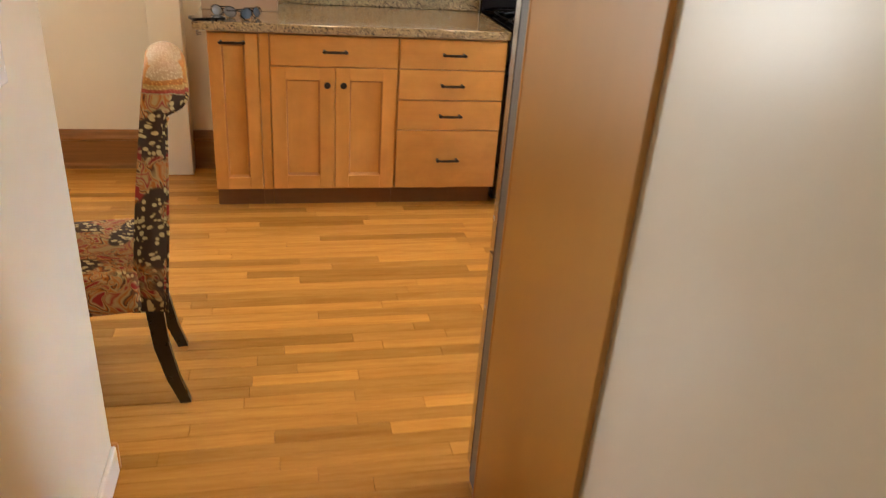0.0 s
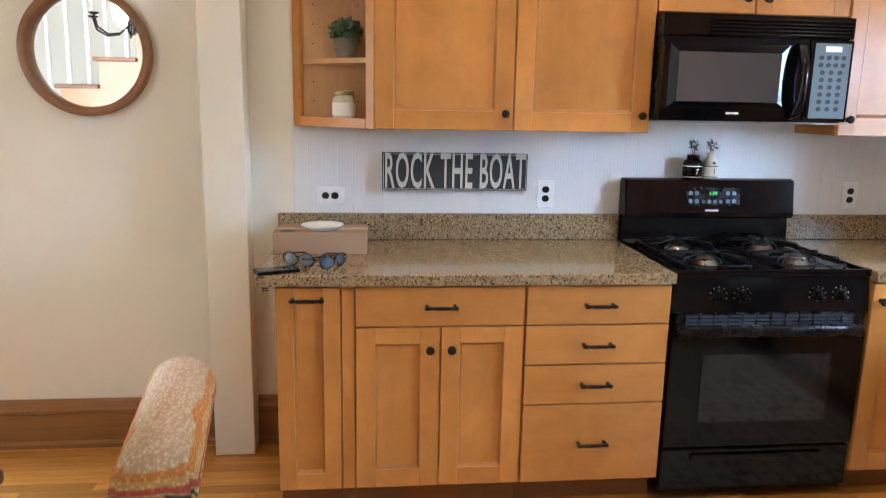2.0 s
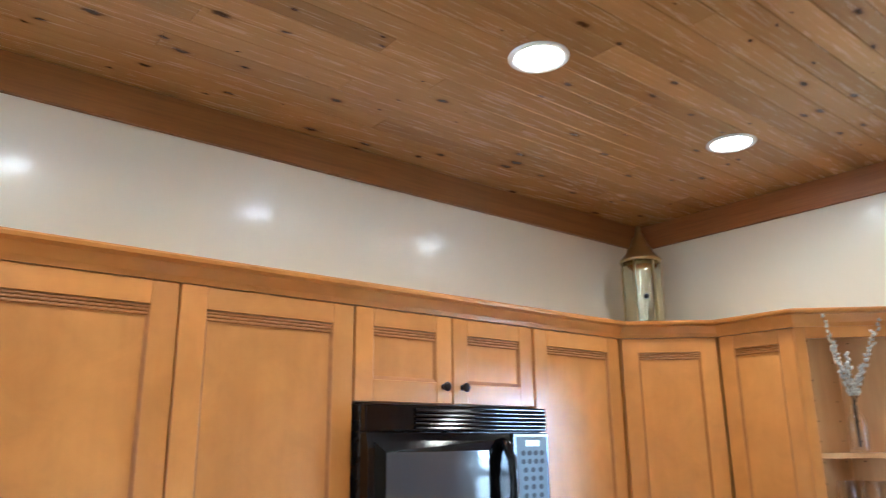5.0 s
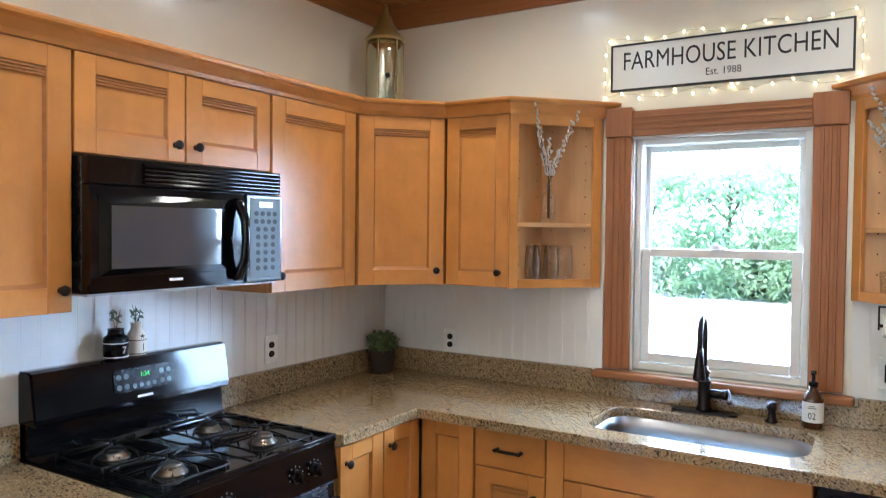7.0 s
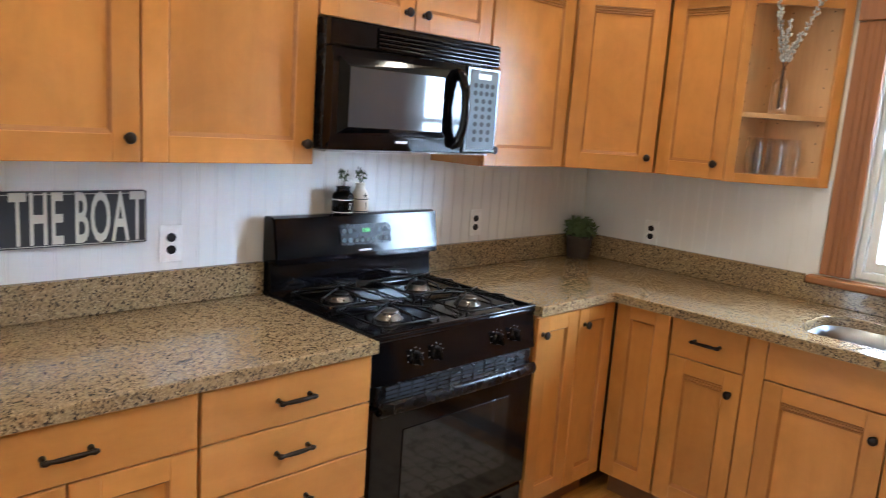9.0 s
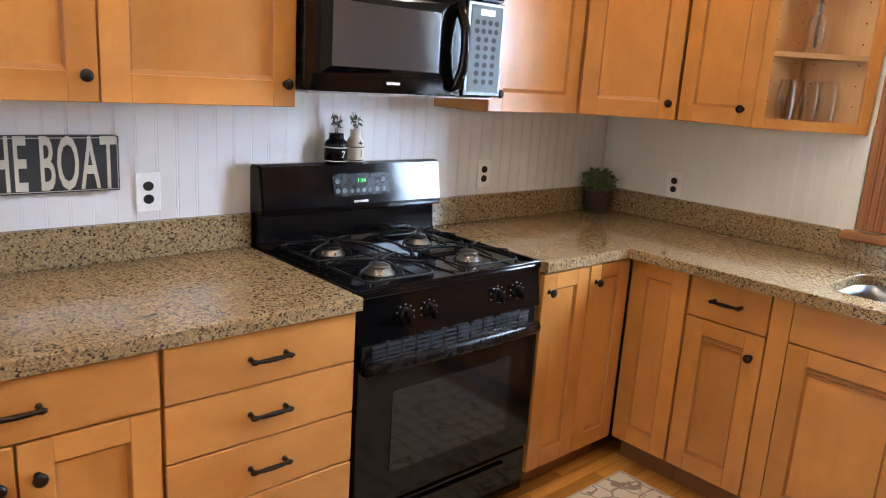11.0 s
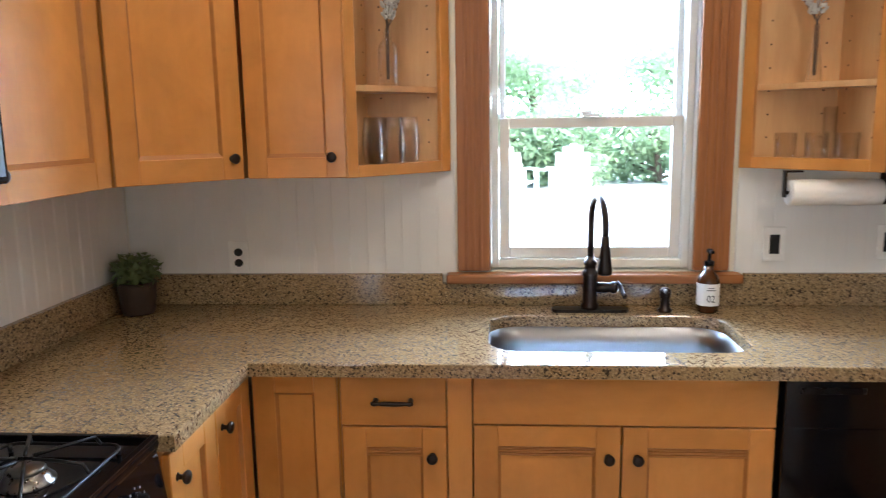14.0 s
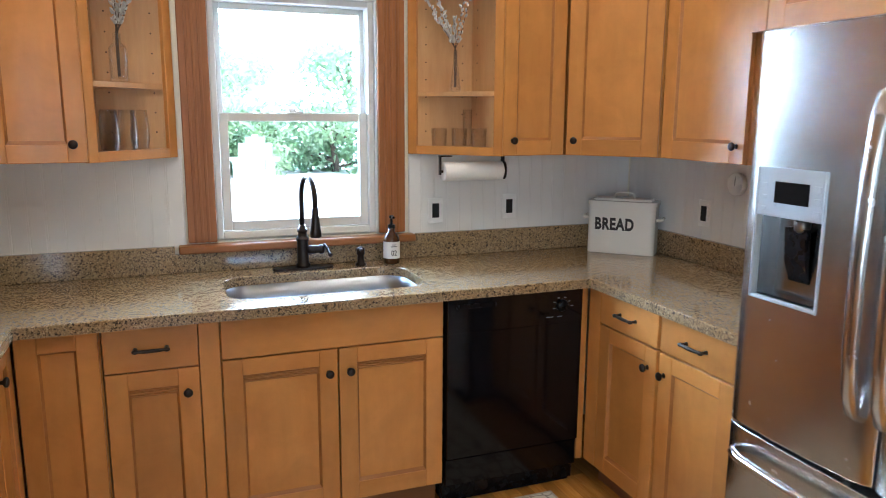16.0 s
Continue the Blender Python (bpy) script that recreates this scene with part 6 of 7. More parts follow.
def jar_bottle(m, colour_mat, text, text_mat, seed):
    rnd = random.Random(seed)
    squat = [(0.036, 0.0006), (0.039, 0.003), (0.039, 0.066), (0.036, 0.078), (0.026, 0.086), (0.024, 0.102), (0.027, 0.106), (0.022, 0.106), (0.021, 0.095)]
    slim = [(0.031, 0.0006), (0.034, 0.003), (0.034, 0.066), (0.029, 0.080), (0.019, 0.096), (0.018, 0.116), (0.021, 0.120), (0.016, 0.120), (0.0155, 0.10)]
    prof = squat if colour_mat is black_plastic else slim
    rim = prof[2][0]
    j = thing("decorative_bottle", m, ("black" if colour_mat is black_plastic else "cream") + " numbered bottle with a sprig, standing on the range", "bottle", "bottles on the range")
    part("bottle", lathe(bmesh.new(), prof, 22), colour_mat, j, smooth=True)
    part("band", lathe(bmesh.new(), [(rim + 0.0003, 0.006), (rim + 0.0008, 0.0065), (rim + 0.0008, 0.009), (rim + 0.0003, 0.0095)], 22), text_mat, j)
    part("band", lathe(bmesh.new(), [(rim + 0.0003, 0.055), (rim + 0.0008, 0.0555), (rim + 0.0008, 0.058), (rim + 0.0003, 0.0585)], 22), text_mat, j)
    letters("number", text, 0.036, text_mat, j, pose(0.004, -rim - 0.0012, 0.031) @ FACING, 0.8, 0.0004)
    if text == "1":
        star = [(0.011 * (1 if i % 2 == 0 else 0.42) * math.sin(math.pi * i / 5), 0.011 * (1 if i % 2 == 0 else 0.42) * math.cos(math.pi * i / 5)) for i in range(10)]
        part("star", prism(bmesh.new(), star, 0.0, 0.0012), text_mat, j).matrix_basis = pose(0.002, -0.0315, 0.070, 80, 0, 0)
    sp = bmesh.new()
    lf = bmesh.new()
    for k in range(3):
        a = k * 2.1 + seed
        tipp = (0.018 * math.cos(a), 0.012 * math.sin(a), 0.165 + 0.02 * rnd.random())
        tube(sp, [(0, 0, 0.09), (tipp[0] * 0.4, tipp[1] * 0.4, 0.13), tipp], 0.001, 5)
        leaf_cloud(lf, (tipp[0] * 0.7, tipp[1] * 0.7, 0.148), 0.018, 12, 0.009, rnd, 1.4)
    part("sprig", sp, twig_brown, j)
    part("sprig_leaves", lf, leaf_grey, j)


jar_bottle(pose(1.661, 4.397, 1.190) @ Matrix.Diagonal((1.06, 1.0, 0.94, 1)), black_plastic, "7", mark_white, 1)
jar_bottle(pose(1.743, 4.402, 1.190) @ Matrix.Diagonal((0.98, 0.95, 0.94, 1)), jar_cream, "1", letter_black, 2)


BUD = [(0.0001, 0.006), (0.022, 0.008), (0.009, 0.120), (0.0075, 0.168), (0.0085, 0.172), (0.0100, 0.172), (0.0092, 0.166), (0.0108, 0.120), (0.0250, 0.010), (0.0240, 0.0006), (0.0001, 0.0006)]
BOTTLE = [(0.0001, 0.010), (0.029, 0.012), (0.030, 0.118), (0.022, 0.132), (0.0115, 0.142), (0.0115, 0.170), (0.0140, 0.172), (0.0140, 0.140), (0.0245, 0.131), (0.0325, 0.117), (0.0325, 0.004), (0.0310, 0.0006), (0.0001, 0.0006)]


def twig_vase(m, lean, seed, profile):
    rnd = random.Random(seed)
    v = thing("twig_vase", m, "clear glass bud vase holding catkin twigs on a shelf", "vase")
    part("vase", lathe(bmesh.new(), profile, 24), tumbler_glass, v, smooth=True)
    tips = [(-0.10, -0.02, 0.49), (-0.075, 0.0, 0.42), (-0.035, -0.03, 0.35), (0.075, -0.02, 0.43), (0.115, 0.0, 0.475), (0.02, -0.01, 0.30), (-0.095, -0.04, 0.37), (-0.06, -0.05, 0.31)]
    for k, (tx, ty, tz) in enumerate(tips):
        path = [(0.004 * math.cos(k), 0.004 * math.sin(k), 0.02), (0.005 * math.cos(k), 0.005 * math.sin(k), 0.172), (tx * 0.20, ty * 0.25 + lean * 0.2, 0.22), (tx * 0.62, ty * 0.7 + lean * 0.6, 0.22 + (tz - 0.22) * 0.55), (tx, ty + lean, tz)]
        tw = part("twig", tube(bmesh.new(), path, [0.0018, 0.0016, 0.0014, 0.0012, 0.0008], 5), twig_brown, v)
        ck_ = bmesh.new()
        for i in range(16):
            f = 1.7 + 2.3 * i / 15
            a, b = Vector(path[int(min(f, 3.999))]), Vector(path[int(min(f, 3.999)) + 1])
            p = a.lerp(b, f - int(min(f, 3.999)))
            q = Vector((rnd.uniform(-1, 1), rnd.uniform(-1, 1), 0.9)).normalized()
            tube(ck_, [p, p + q * 0.005, p + q * 0.013, p + q * 0.019], [0.0018, 0.0058, 0.0052, 0.0012], 6)
        tagged(part("catkin_cluster", ck_, catkin, tw, "pale grey catkins", smooth=True), kind="stuff")


twig_vase(pose(3.115, 3.455, 1.6725, 0, 0, -43), -0.055, 31, BOTTLE)
twig_vase(pose(3.150, 2.115, 1.6605, 0, 0, -135), -0.050, 32, BUD)


def glass_thing(m, profile, label, smooth=True):
    g = tagged(part("drinking_glass", lathe(bmesh.new(), profile, 22), tumbler_glass, smooth=smooth), label, "glass", "glassware on the open shelves")
    g.matrix_basis = m
    return g


STEMLESS = [(0.0001, 0.0006), (0.018, 0.001), (0.030, 0.014), (0.036, 0.045), (0.034, 0.085), (0.029, 0.125), (0.0278, 0.125), (0.0328, 0.085), (0.0347, 0.045), (0.029, 0.017), (0.016, 0.007), (0.0001, 0.006)]
TUMBLER = [(0.0001, 0.0006), (0.031, 0.001), (0.034, 0.005), (0.037, 0.085), (0.0357, 0.085), (0.0325, 0.012), (0.0001, 0.011)]
TALL = [(0.0001, 0.0006), (0.026, 0.001), (0.027, 0.006), (0.029, 0.135), (0.0278, 0.135), (0.0255, 0.012), (0.0001, 0.011)]
for x, y in ((3.055, 3.500), (3.115, 3.440), (3.180, 3.400), (3.150, 3.505)):
    glass_thing(pose(x, y, Z0 + 0.0205) @ Matrix.Diagonal((1.0, 1.0, 1.32, 1)), STEMLESS, "clear rounded drinking glass on a shelf")
for x, y in ((3.200, 2.170), (3.135, 2.100), (3.060, 2.040)):
    glass_thing(pose(x, y, Z0 + 0.0205) @ Matrix.Diagonal((0.94, 0.94, 1.12, 1)), TUMBLER, "clear short glass tumbler on a shelf")
glass_thing(pose(3.175, 2.045, Z0 + 0.0205) @ Matrix.Diagonal((0.72, 0.72, 1.30, 1)), TALL, "clear tall slender glass on a shelf")

# ---- lantern on the corner cabinet ----
ln_ = thing("lantern", pose(2.975, 4.245, 2.1505), "tall mercury-glass lantern with a pagoda brass lid", "lantern")
part("base", lathe(bmesh.new(), [(0.092, 0.0006), (0.094, 0.012), (0.086, 0.022)], 28), brass, ln_, smooth=True)
part("glass", lathe(bmesh.new(), [(0.084, 0.022), (0.087, 0.10), (0.087, 0.32), (0.084, 0.375)], 32), mercury, ln_, smooth=True)
part("lid", lathe(bmesh.new(), [(0.094, 0.375), (0.096, 0.385), (0.086, 0.395), (0.060, 0.425), (0.058, 0.440), (0.048, 0.446), (0.034, 0.480), (0.032, 0.492), (0.020, 0.500), (0.012, 0.530), (0.014, 0.540), (0.006, 0.552), (0.0001, 0.556)], 28), brass, ln_, smooth=True)
for k in range(6):
    a = radians(60 * k + 15)
    part("rib", tube(bmesh.new(), [(0.088 * math.cos(a), 0.088 * math.sin(a), 0.022), (0.090 * math.cos(a), 0.090 * math.sin(a), 0.2), (0.088 * math.cos(a), 0.088 * math.sin(a), 0.376)], 0.003, 6), brass, ln_)
part("knob", lathe(bmesh.new(), [(0.010, 0.0), (0.012, 0.006), (0.0001, 0.012)], 12, pose(-0.065, -0.062, 0.20, 90, 0, -45)), bronze, ln_, smooth=True)

# ---- bread box ----
bb = thing("bread_box", pose(3.121, 1.436, CT, 0, 0, -135) @ Matrix.Diagonal((1.08, 1.0, 1.10, 1)), "cream enamel bread box with lid, side handles and black lettering", "bread box")
BW, BD = 0.290, 0.150
bm = prism(bmesh.new(), rounded_rect(0.0, BW, 0.0, BD, 0.022), 0.0006, 0.210)
part("body", bm, enamel_cream, bb)
part("lid", box(prism(bmesh.new(), rounded_rect(-0.005, BW + 0.005, -0.005, BD + 0.005, 0.026), 0.210, 0.227), 0.02, 0.02, 0.226, BW - 0.02, BD - 0.02, 0.237, bevel=0.008), enamel_cream, bb)
part("lid_handle", tube(bmesh.new(), [(BW / 2 - 0.045, BD / 2, 0.235), (BW / 2 - 0.04, BD / 2, 0.255), (BW / 2, BD / 2, 0.261), (BW / 2 + 0.04, BD / 2, 0.255), (BW / 2 + 0.045, BD / 2, 0.235)], 0.004, 8), enamel_cream, bb, smooth=True)
for s in (0, 1):
    x = -0.001 if s == 0 else BW + 0.001
    d = -1 if s == 0 else 1
    part("side_handle", tube(bmesh.new(), [(x, BD / 2 - 0.045, 0.15), (x + d * 0.022, BD / 2 - 0.040, 0.152), (x + d * 0.024, BD / 2, 0.152), (x + d * 0.022, BD / 2 + 0.040, 0.152), (x, BD / 2 + 0.045, 0.15)], 0.007, 8), enamel_cream, bb, smooth=True)
letters("lettering", "BREAD", 0.070, letter_black, bb, pose(BW / 2 - 0.028, -0.0006, 0.126) @ FACING, 0.74, 0.0004, 0.0030, 1.1)

# ---- paper towels under the wall cabinet ----
pt = thing("paper_towel_holder", pose(3.105, 2.20, 1.3875), "dark bronze holder with white paper towels under a cabinet", "towel holder")
rl_ = part("roll", lathe(bmesh.new(), [(0.019, 0.0), (0.040, 0.0), (0.041, 0.003), (0.041, 0.276), (0.040, 0.279), (0.019, 0.279)], 32, pose(0, -0.012, -0.070, 90, 0, 0)), paper, pt, "white paper roll", smooth=True)
part("rod", tube(bmesh.new(), [(0, 0.002, -0.070), (0, -0.305, -0.070)], 0.006, 10), bronze, pt)
part("bracket", box(B(-0.012, -0.002, -0.085, 0.012, 0.004, -0.002, bevel=0.002), -0.014, -0.05, -0.006, 0.014, 0.004, -0.0005), bronze, pt)
part("bracket", box(box(B(-0.012, -0.300, -0.085, 0.012, -0.294, -0.002, bevel=0.002), -0.014, -0.300, -0.006, 0.014, -0.25, -0.0005), -0.014, -0.302, -0.030, 0.014, -0.2995, -0.004), bronze, pt)
part("end_disc", lathe(bmesh.new(), [(0.030, 0.0), (0.034, 0.003), (0.034, 0.007), (0.028, 0.010), (0.0001, 0.012)], 24, pose(0, -0.3025, -0.070, 90, 0, 0) @ Matrix.Diagonal((0.75, 1.2, 1, 1))), bronze, pt, smooth=True)

# ---- dial on the south wall ----
tm = thing("wall_dial", pose(2.50, WS + 0.0110, 1.285, 0, 0, 180), "small round white kitchen dial hanging on the beadboard", "timer")
part("case", lathe(bmesh.new(), [(0.046, 0.0), (0.048, 0.004), (0.048, 0.020), (0.043, 0.024), (0.041, 0.022), (0.0001, 0.021)], 32, pose(0, 0, 0, 90, 0, 0)), plate_plastic, tm, smooth=True)
part("pointer", B(-0.001, -0.0232, -0.006, 0.001, -0.0222, 0.032), letter_black, tm)

# ---- clutter on the worktop ----
bx = thing("cardboard_box", pose(0.088, 4.225, CT, 0, 0, -0.5), "flat closed brown cardboard box on the worktop", "box")
part("carton", B(-0.178, -0.100, 0.0006, 0.178, 0.100, 0.083, bevel=0.0015), cardboard, bx)
part("tape", B(-0.179, -0.024, 0.0832, 0.179, 0.024, 0.0838), paint("packing_tape", (0.40, 0.27, 0.17), 0.3, 0.05), bx)
part("printed_ring", lathe(bmesh.new(), [(0.030, 0.0834), (0.030, 0.0838), (0.0265, 0.0838), (0.0265, 0.0834)], 28, pose(-0.128, -0.052, 0)), paint("print_brown", (0.16, 0.09, 0.05), 0.7), bx)
pl_ = tagged(part("paper_plate", lathe(bmesh.new(), [(0.0001, 0.0006), (0.058, 0.001), (0.064, 0.004), (0.074, 0.013), (0.083, 0.016), (0.084, 0.018), (0.074, 0.016), (0.062, 0.0065), (0.0001, 0.004)], 40), paper, smooth=True), "white paper plate on top of the cardboard box", "plate")
pl_.matrix_basis = pose(0.092, 4.215, CT + 0.0838)

ph = thing("mobile_phone", pose(-0.043, 3.838, CT, 0, 0, 24), "black mobile phone lying flat at the worktop's edge", "phone")
part("shell", prism(bmesh.new(), rounded_rect(-0.074, 0.074, -0.036, 0.036, 0.010), 0.0006, 0.0125), black_plastic, ph)
part("screen", prism(bmesh.new(), rounded_rect(-0.067, 0.067, -0.032, 0.032, 0.006), 0.0126, 0.0132), smoke_glass, ph, "dark glass screen")


def eyeglasses(m, label, lens_mat, fold):
    """Two lenses in rims, a bridge, and temples that lean by fold."""
    gs = thing("sunglasses", m, label, "glasses", "glasses on the worktop")
    for s in (-1, 1):
        part("lens", lathe(bmesh.new(), [(0.028, 0.0), (0.029, 0.002), (0.020, 0.005), (0.0001, 0.007)], 20, pose(s * 0.034, -0.012, 0.027, 78, 0, s * 14) @ Matrix.Diagonal((1, 0.82, 1, 1))), lens_mat, gs, smooth=True)
        part("rim", tube(bmesh.new(), [(s * 0.034 + 0.030 * math.cos(radians(a)), -0.012 - 0.005 * math.sin(radians(a)), 0.027 + 0.024 * math.sin(radians(a))) for a in range(0, 361, 24)], 0.0018, 6), black_plastic, gs)
        part("temple", tube(bmesh.new(), [(s * 0.064, -0.010, 0.038), (s * 0.066 + fold * 0.3, 0.035, 0.036), (s * 0.062 + fold * 0.7, 0.085, 0.030), (s * 0.058 + fold, 0.118, 0.008)], [0.0028, 0.0030, 0.0034, 0.0042], 6), black_plastic, gs, smooth=True)
    part("bridge", tube(bmesh.new(), [(-0.010, -0.013, 0.034), (0, -0.015, 0.038), (0.010, -0.013, 0.034)], 0.0022, 6), black_plastic, gs)
    return gs


eyeglasses(pose(0.030, 3.930, CT, 0, 0, -28), "dark framed glasses with grey lenses beside the phone", gloss("grey_lens", (0.16, 0.16, 0.17), 0.04), 0.03)
eyeglasses(pose(0.138, 3.900, CT, 0, 0, 48), "black wraparound sunglasses with bluish lenses on the worktop", gloss("blue_lens", (0.05, 0.075, 0.12), 0.03), 0.0)
hk = thing("cup_hook", pose(-0.085, 3.86, CT - 0.0385), "small dark coil hook under the worktop edge", "hook")
part("coil", tube(bmesh.new(), [(0, 0, 0), (0, 0, -0.012)] + [(0.010 * math.cos(radians(a)), 0.010 * math.sin(radians(a)) - 0.01, -0.012 - 0.022 * a / 900) for a in range(90, 900, 40)], 0.0018, 6), bronze, hk)

# ---- rug ----
rg_ = thing("area_rug", pose(2.008, 2.80, 0.0012), "cream rug with a taupe lattice pattern on the oak floor", "rug")
part("mat", prism(bmesh.new(), rounded_rect(-0.603, 0.603, -0.915, 0.915, 0.012, 3), 0.0, 0.007), rug_mat, rg_)
bd = bmesh.new()
for a in ((-0.605, -0.917, -0.595, 0.917), (0.595, -0.917, 0.605, 0.917), (-0.595, -0.917, 0.595, -0.907), (-0.595, 0.907, 0.595, 0.917)):
    box(bd, a[0], a[1], 0.0, a[2], a[3], 0.0085, bevel=0.002)
part("binding", bd, paint("rug_binding", (0.50, 0.44, 0.36), 0.9, 0.6), rg_)

# ---- window at the dining end ----
# window_2 is an unseen addition that brightens the dining end and stairs
w2 = thing("window_2", pose(-5.0, 3.1, 0.8), "plain white framed window, unseen, added at the dining end for sky light", "window", kind="structure")
bm = B(-0.05, -0.80, 0.0, 0.0, -0.74, 1.40, bevel=0.003)
box(bm, -0.05, 0.74, 0.0, 0.0, 0.80, 1.40, bevel=0.003)
box(bm, -0.05, -0.74, 0.0, 0.0, 0.74, 0.06, bevel=0.003)
box(bm, -0.05, -0.74, 1.34, 0.0, 0.74, 1.40, bevel=0.003)
box(bm, -0.045, -0.02, 0.06, -0.005, 0.02, 1.34, bevel=0.003)
part("window_frame", bm, vinyl, w2)
w3 = thing("window_3", pose(-2.22, WN + 0.05, 0.55), "plain white framed window in the dining wall", "window", kind="structure")
bm = B(-0.60, 0.0, 0.0, -0.55, 0.05, 1.60, bevel=0.003)
box(bm, 0.55, 0.0, 0.0, 0.60, 0.05, 1.60, bevel=0.003)
box(bm, -0.55, 0.0, 0.0, 0.55, 0.05, 0.05, bevel=0.003)
box(bm, -0.55, 0.0, 1.55, 0.55, 0.05, 1.60, bevel=0.003)
box(bm, -0.55, 0.005, 0.78, 0.55, 0.045, 0.82, bevel=0.003)
part("window_frame", bm, vinyl, w3)

def chandelier():
    c = thing("chandelier", pose(-1.25, 2.40, 1.93), "dark iron chandelier with curled arms hanging over the dining table", "chandelier")
    part("hub", lathe(bmesh.new(), [(0.0001, -0.06), (0.02, -0.05), (0.035, -0.02), (0.03, 0.02), (0.016, 0.05), (0.014, 0.12), (0.022, 0.14), (0.008, 0.16)], 20), bronze, c, smooth=True)
    part("chain", tube(bmesh.new(), [(0, 0, 0.15), (0, 0, CEIL - 1.93 - 0.02)], 0.006, 8), bronze, c)
    part("canopy", lathe(bmesh.new(), [(0.02, -0.03), (0.06, -0.012), (0.065, -0.001)], 24, pose(0, 0, CEIL - 1.93)), bronze, c, smooth=True)
    for k in range(6):
        a = radians(60 * k + 10)
        u, v = math.cos(a), math.sin(a)
        path = [(0.03, 0.0), (0.09, -0.05), (0.17, -0.06), (0.24, -0.02), (0.26, 0.05)]
        arm = part("arm", tube(bmesh.new(), [(r * u, r * v, z) for r, z in path], 0.007, 8), bronze, c, smooth=True)
        part("drip_cup", lathe(bmesh.new(), [(0.010, 0.05), (0.030, 0.058), (0.032, 0.066), (0.012, 0.066)], 16, pose(0.26 * u, 0.26 * v, 0)), bronze, arm, smooth=True)
        part("candle_sleeve", lathe(bmesh.new(), [(0.011, 0.066), (0.011, 0.14)], 12, pose(0.26 * u, 0.26 * v, 0)), jar_cream, arm)
        part("bulb", lathe(bmesh.new(), [(0.008, 0.14), (0.016, 0.165), (0.012, 0.19), (0.001, 0.215)], 12, pose(0.26 * u, 0.26 * v, 0)), lamp_glow, arm, smooth=True)


chandelier()

# ---- the yard ----
def lawn_chair(m):
    c = thing("adirondack_chair", m, "white slatted adirondack chair standing on the sunlit yard", "chair", "garden chairs")
    tilt = pose(0, 0, 0.30, -22, 0, 0)
    for k in range(5):
        x = -0.22 + 0.11 * k
        h = 0.78 - 0.05 * abs(k - 2) ** 1.6
        part("back_slat", B(x - 0.048, 0.20, 0.0, x + 0.048, 0.222, h, bevel=0.004), white_yard, c).matrix_basis = tilt
    for k in range(5):
        part("seat_slat", B(-0.26, -0.30 + 0.11 * k, 0.385 - 0.022 * k, 0.26, -0.205 + 0.11 * k, 0.405 - 0.022 * k, bevel=0.003), white_yard, c)
    for s in (-1, 1):
        part("arm", B(s * 0.33 - 0.07, -0.36, 0.555, s * 0.33 + 0.07, 0.34, 0.580, bevel=0.006), white_yard, c)
        part("leg", B(s * 0.29 - 0.02, -0.30, 0.0, s * 0.29 + 0.02, -0.19, 0.555, bevel=0.003), white_yard, c)
        part("leg", B(s * 0.29 - 0.02, 0.25, 0.0, s * 0.29 + 0.02, 0.34, 0.555, bevel=0.003), white_yard, c)


white_yard = paint("white_garden_paint", (0.78, 0.78, 0.76), 0.5, 0.1)
lawn_chair(pose(12.3, 2.82, 0.272, 0, 0, -72))
lawn_chair(pose(12.3, 1.93, 0.272, 0, 0, -100))


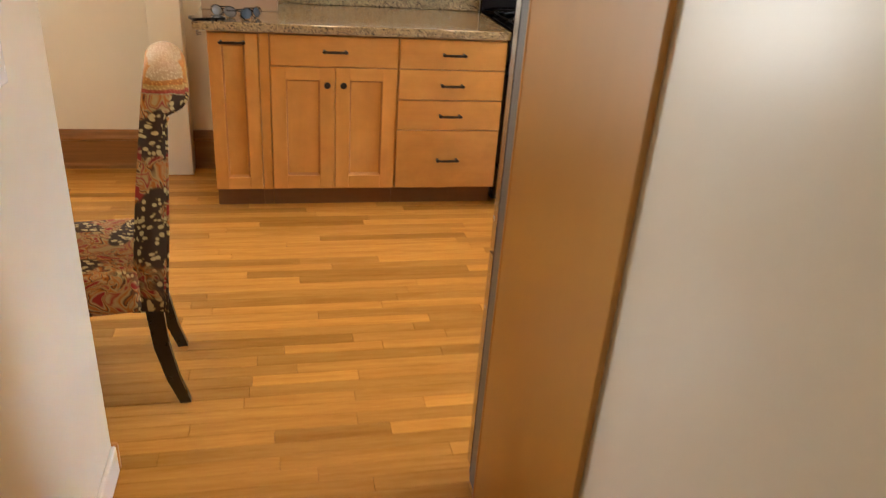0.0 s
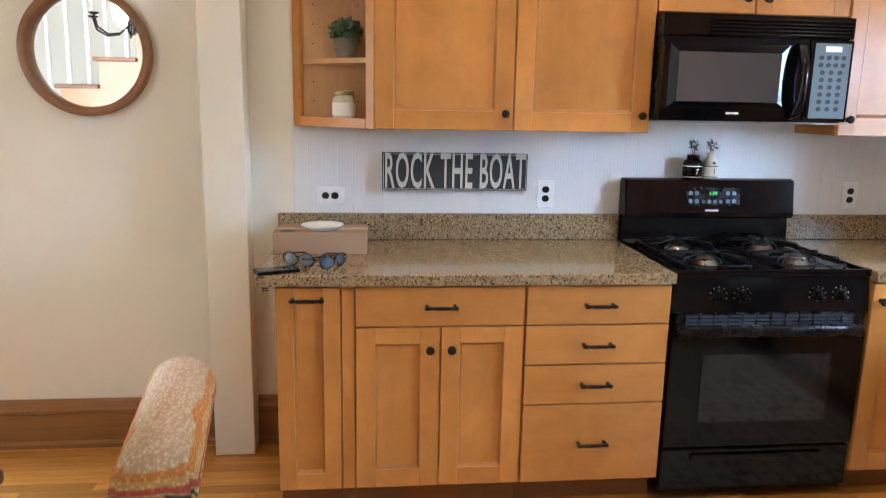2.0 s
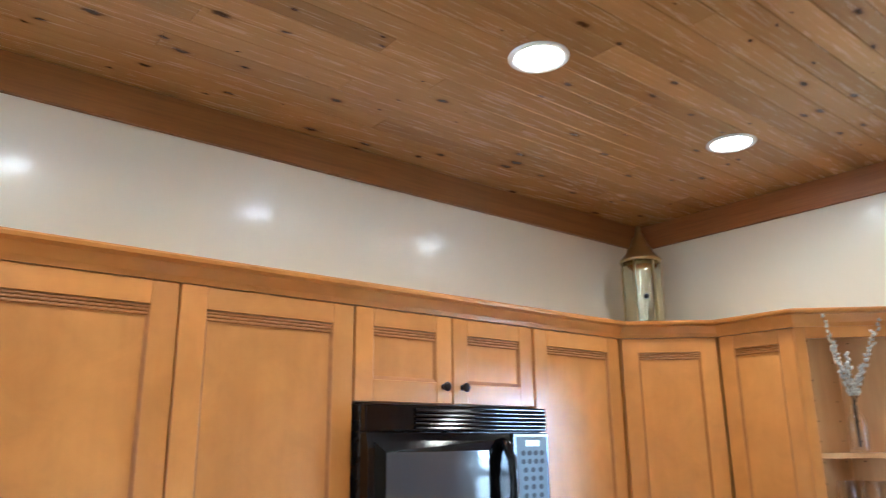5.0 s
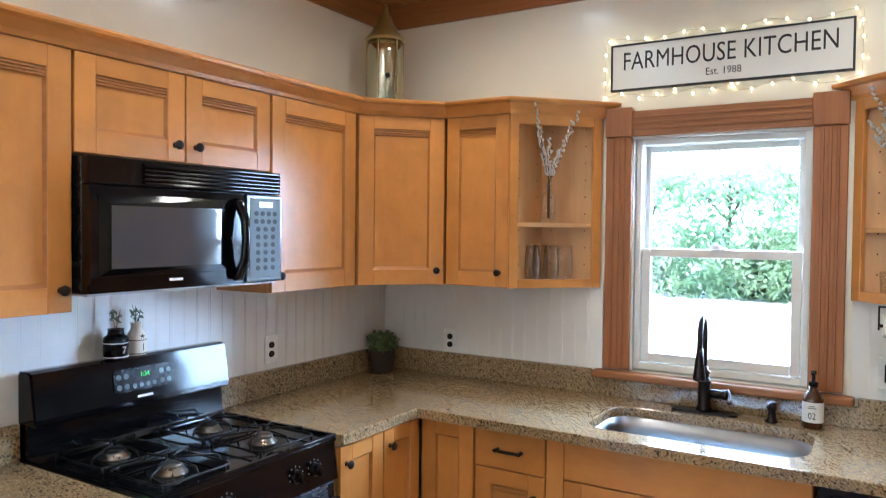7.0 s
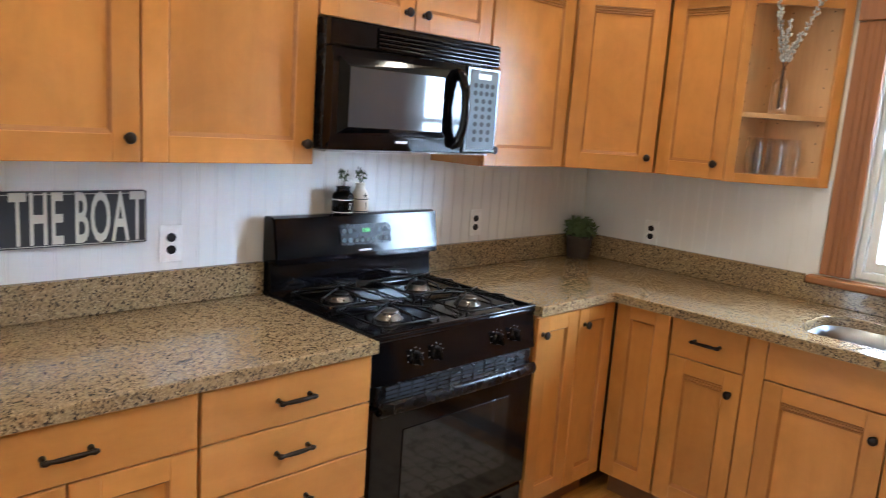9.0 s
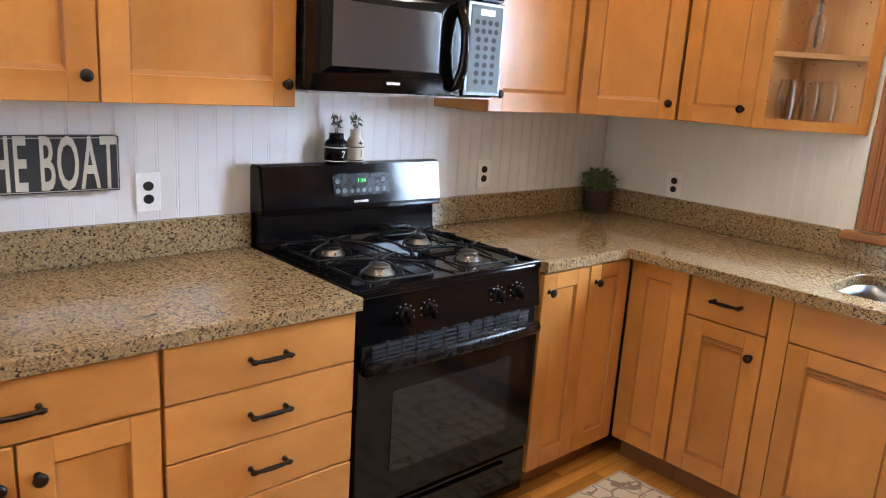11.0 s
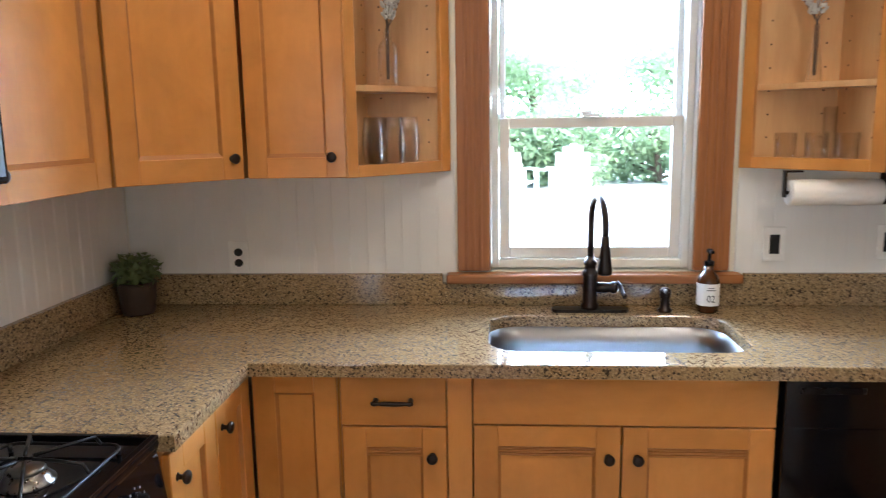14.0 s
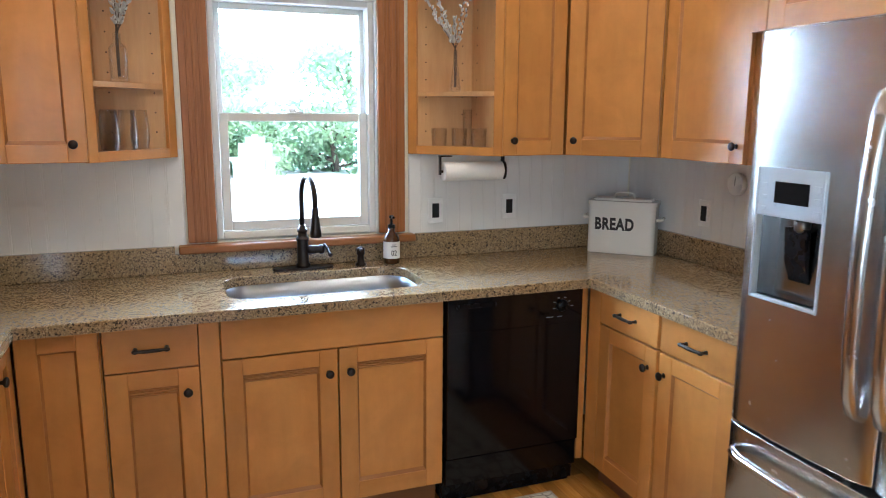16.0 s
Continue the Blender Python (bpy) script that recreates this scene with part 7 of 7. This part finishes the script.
def shrub(m, label, height, spread, n, seed, kind="tree"):
    rnd = random.Random(seed)
    t = thing("tree" if kind == "tree" else "shrub", m, label, kind)
    bm = tube(bmesh.new(), [(0, 0, -0.2), (0.05, 0.02, height * 0.25), (-0.04, 0.05, height * 0.55), (0.02, 0, height * 0.8)], [0.10, 0.08, 0.05, 0.02], 8)
    crown_ = bmesh.new()
    for i in range(16):
        a = rnd.random() * 6.28
        z = height * (0.04 + 0.88 * rnd.random())
        r = spread * (0.25 + 0.75 * rnd.random()) * (1.1 - 0.5 * z / height)
        p = (r * math.cos(a), r * math.sin(a), z)
        tube(bm, [(0, 0, z * 0.7), (p[0] * 0.5, p[1] * 0.5, z * 0.9), p], [0.035, 0.02, 0.008], 5)
        leaf_cloud(crown_, p, spread * 0.42, n // 16, 0.085, rnd, 0.75)
    part("trunk", bm, bark, t)
    part("crown", crown_, tree_leaf, t)
    return t


s1 = shrub(pose(17.5, 3.6, 0.05), "leafy green tree beyond the yard", 3.6, 1.9, 3900, 51)
copy_thing(s1, pose(17.8, -1.0, 0.05, 0, 0, 130))
copy_thing(s1, pose(18.5, 7.4, 0.05, 0, 0, 220))
s2 = shrub(pose(16.5, 1.3, 0.05), "low dense green shrub along the yard", 1.7, 1.6, 2800, 52, "shrub")
for x, y, a in ((16.7, 2.9, 100), (16.5, -0.3, 250), (16.9, 4.6, 60), (16.6, -2.0, 140), (16.7, 7.2, 200), (17.2, 10.2, 20), (17.0, -5.0, 290)):
    copy_thing(s2, pose(x, y, 0.05, 0, 0, a))
copy_thing(s1, pose(18.2, 5.4, 0.05, 0, 0, 75))
copy_thing(s1, pose(18.8, 2.2, 0.05, 0, 0, 170))
copy_thing(s1, pose(20.5, 13.0, 0.05, 0, 0, 300))
copy_thing(s1, pose(21.0, 1.2, 0.05, 0, 0, 40))


# ---- oak strip floor ----
near_strip = lambda a, b, y: a < 2.6 and b > -1.25 and 1.95 < y < 4.32 and b < 2.75
floor_me, near = boards(-5.0, WE - 0.002, -2.0, WN - 0.002, 0.0, 0.0572, 0.018, True, 0.0007, [0.35, 0.5, 0.65, 0.8, 0.95, 1.15], 11, near_strip)
floor_me.materials.append(oak)
floor = tagged(new("floor", floor_me), "honey oak strip floor with a satin varnish", "floor", kind="structure")
strips = {}
for x, y, ln in near:
    if ln not in strips:
        me, _ = boards(0, ln, 0, 0.0572, 0.0, 0.0572, 0.018, True, 0.0007, [ln * 3], 3)
        me.materials.clear()
        me.materials.append(oak)
        strips[ln] = me
    o = new("plank", strips[ln])
    o.parent = floor
    o.matrix_basis = pose(x, y, 0)
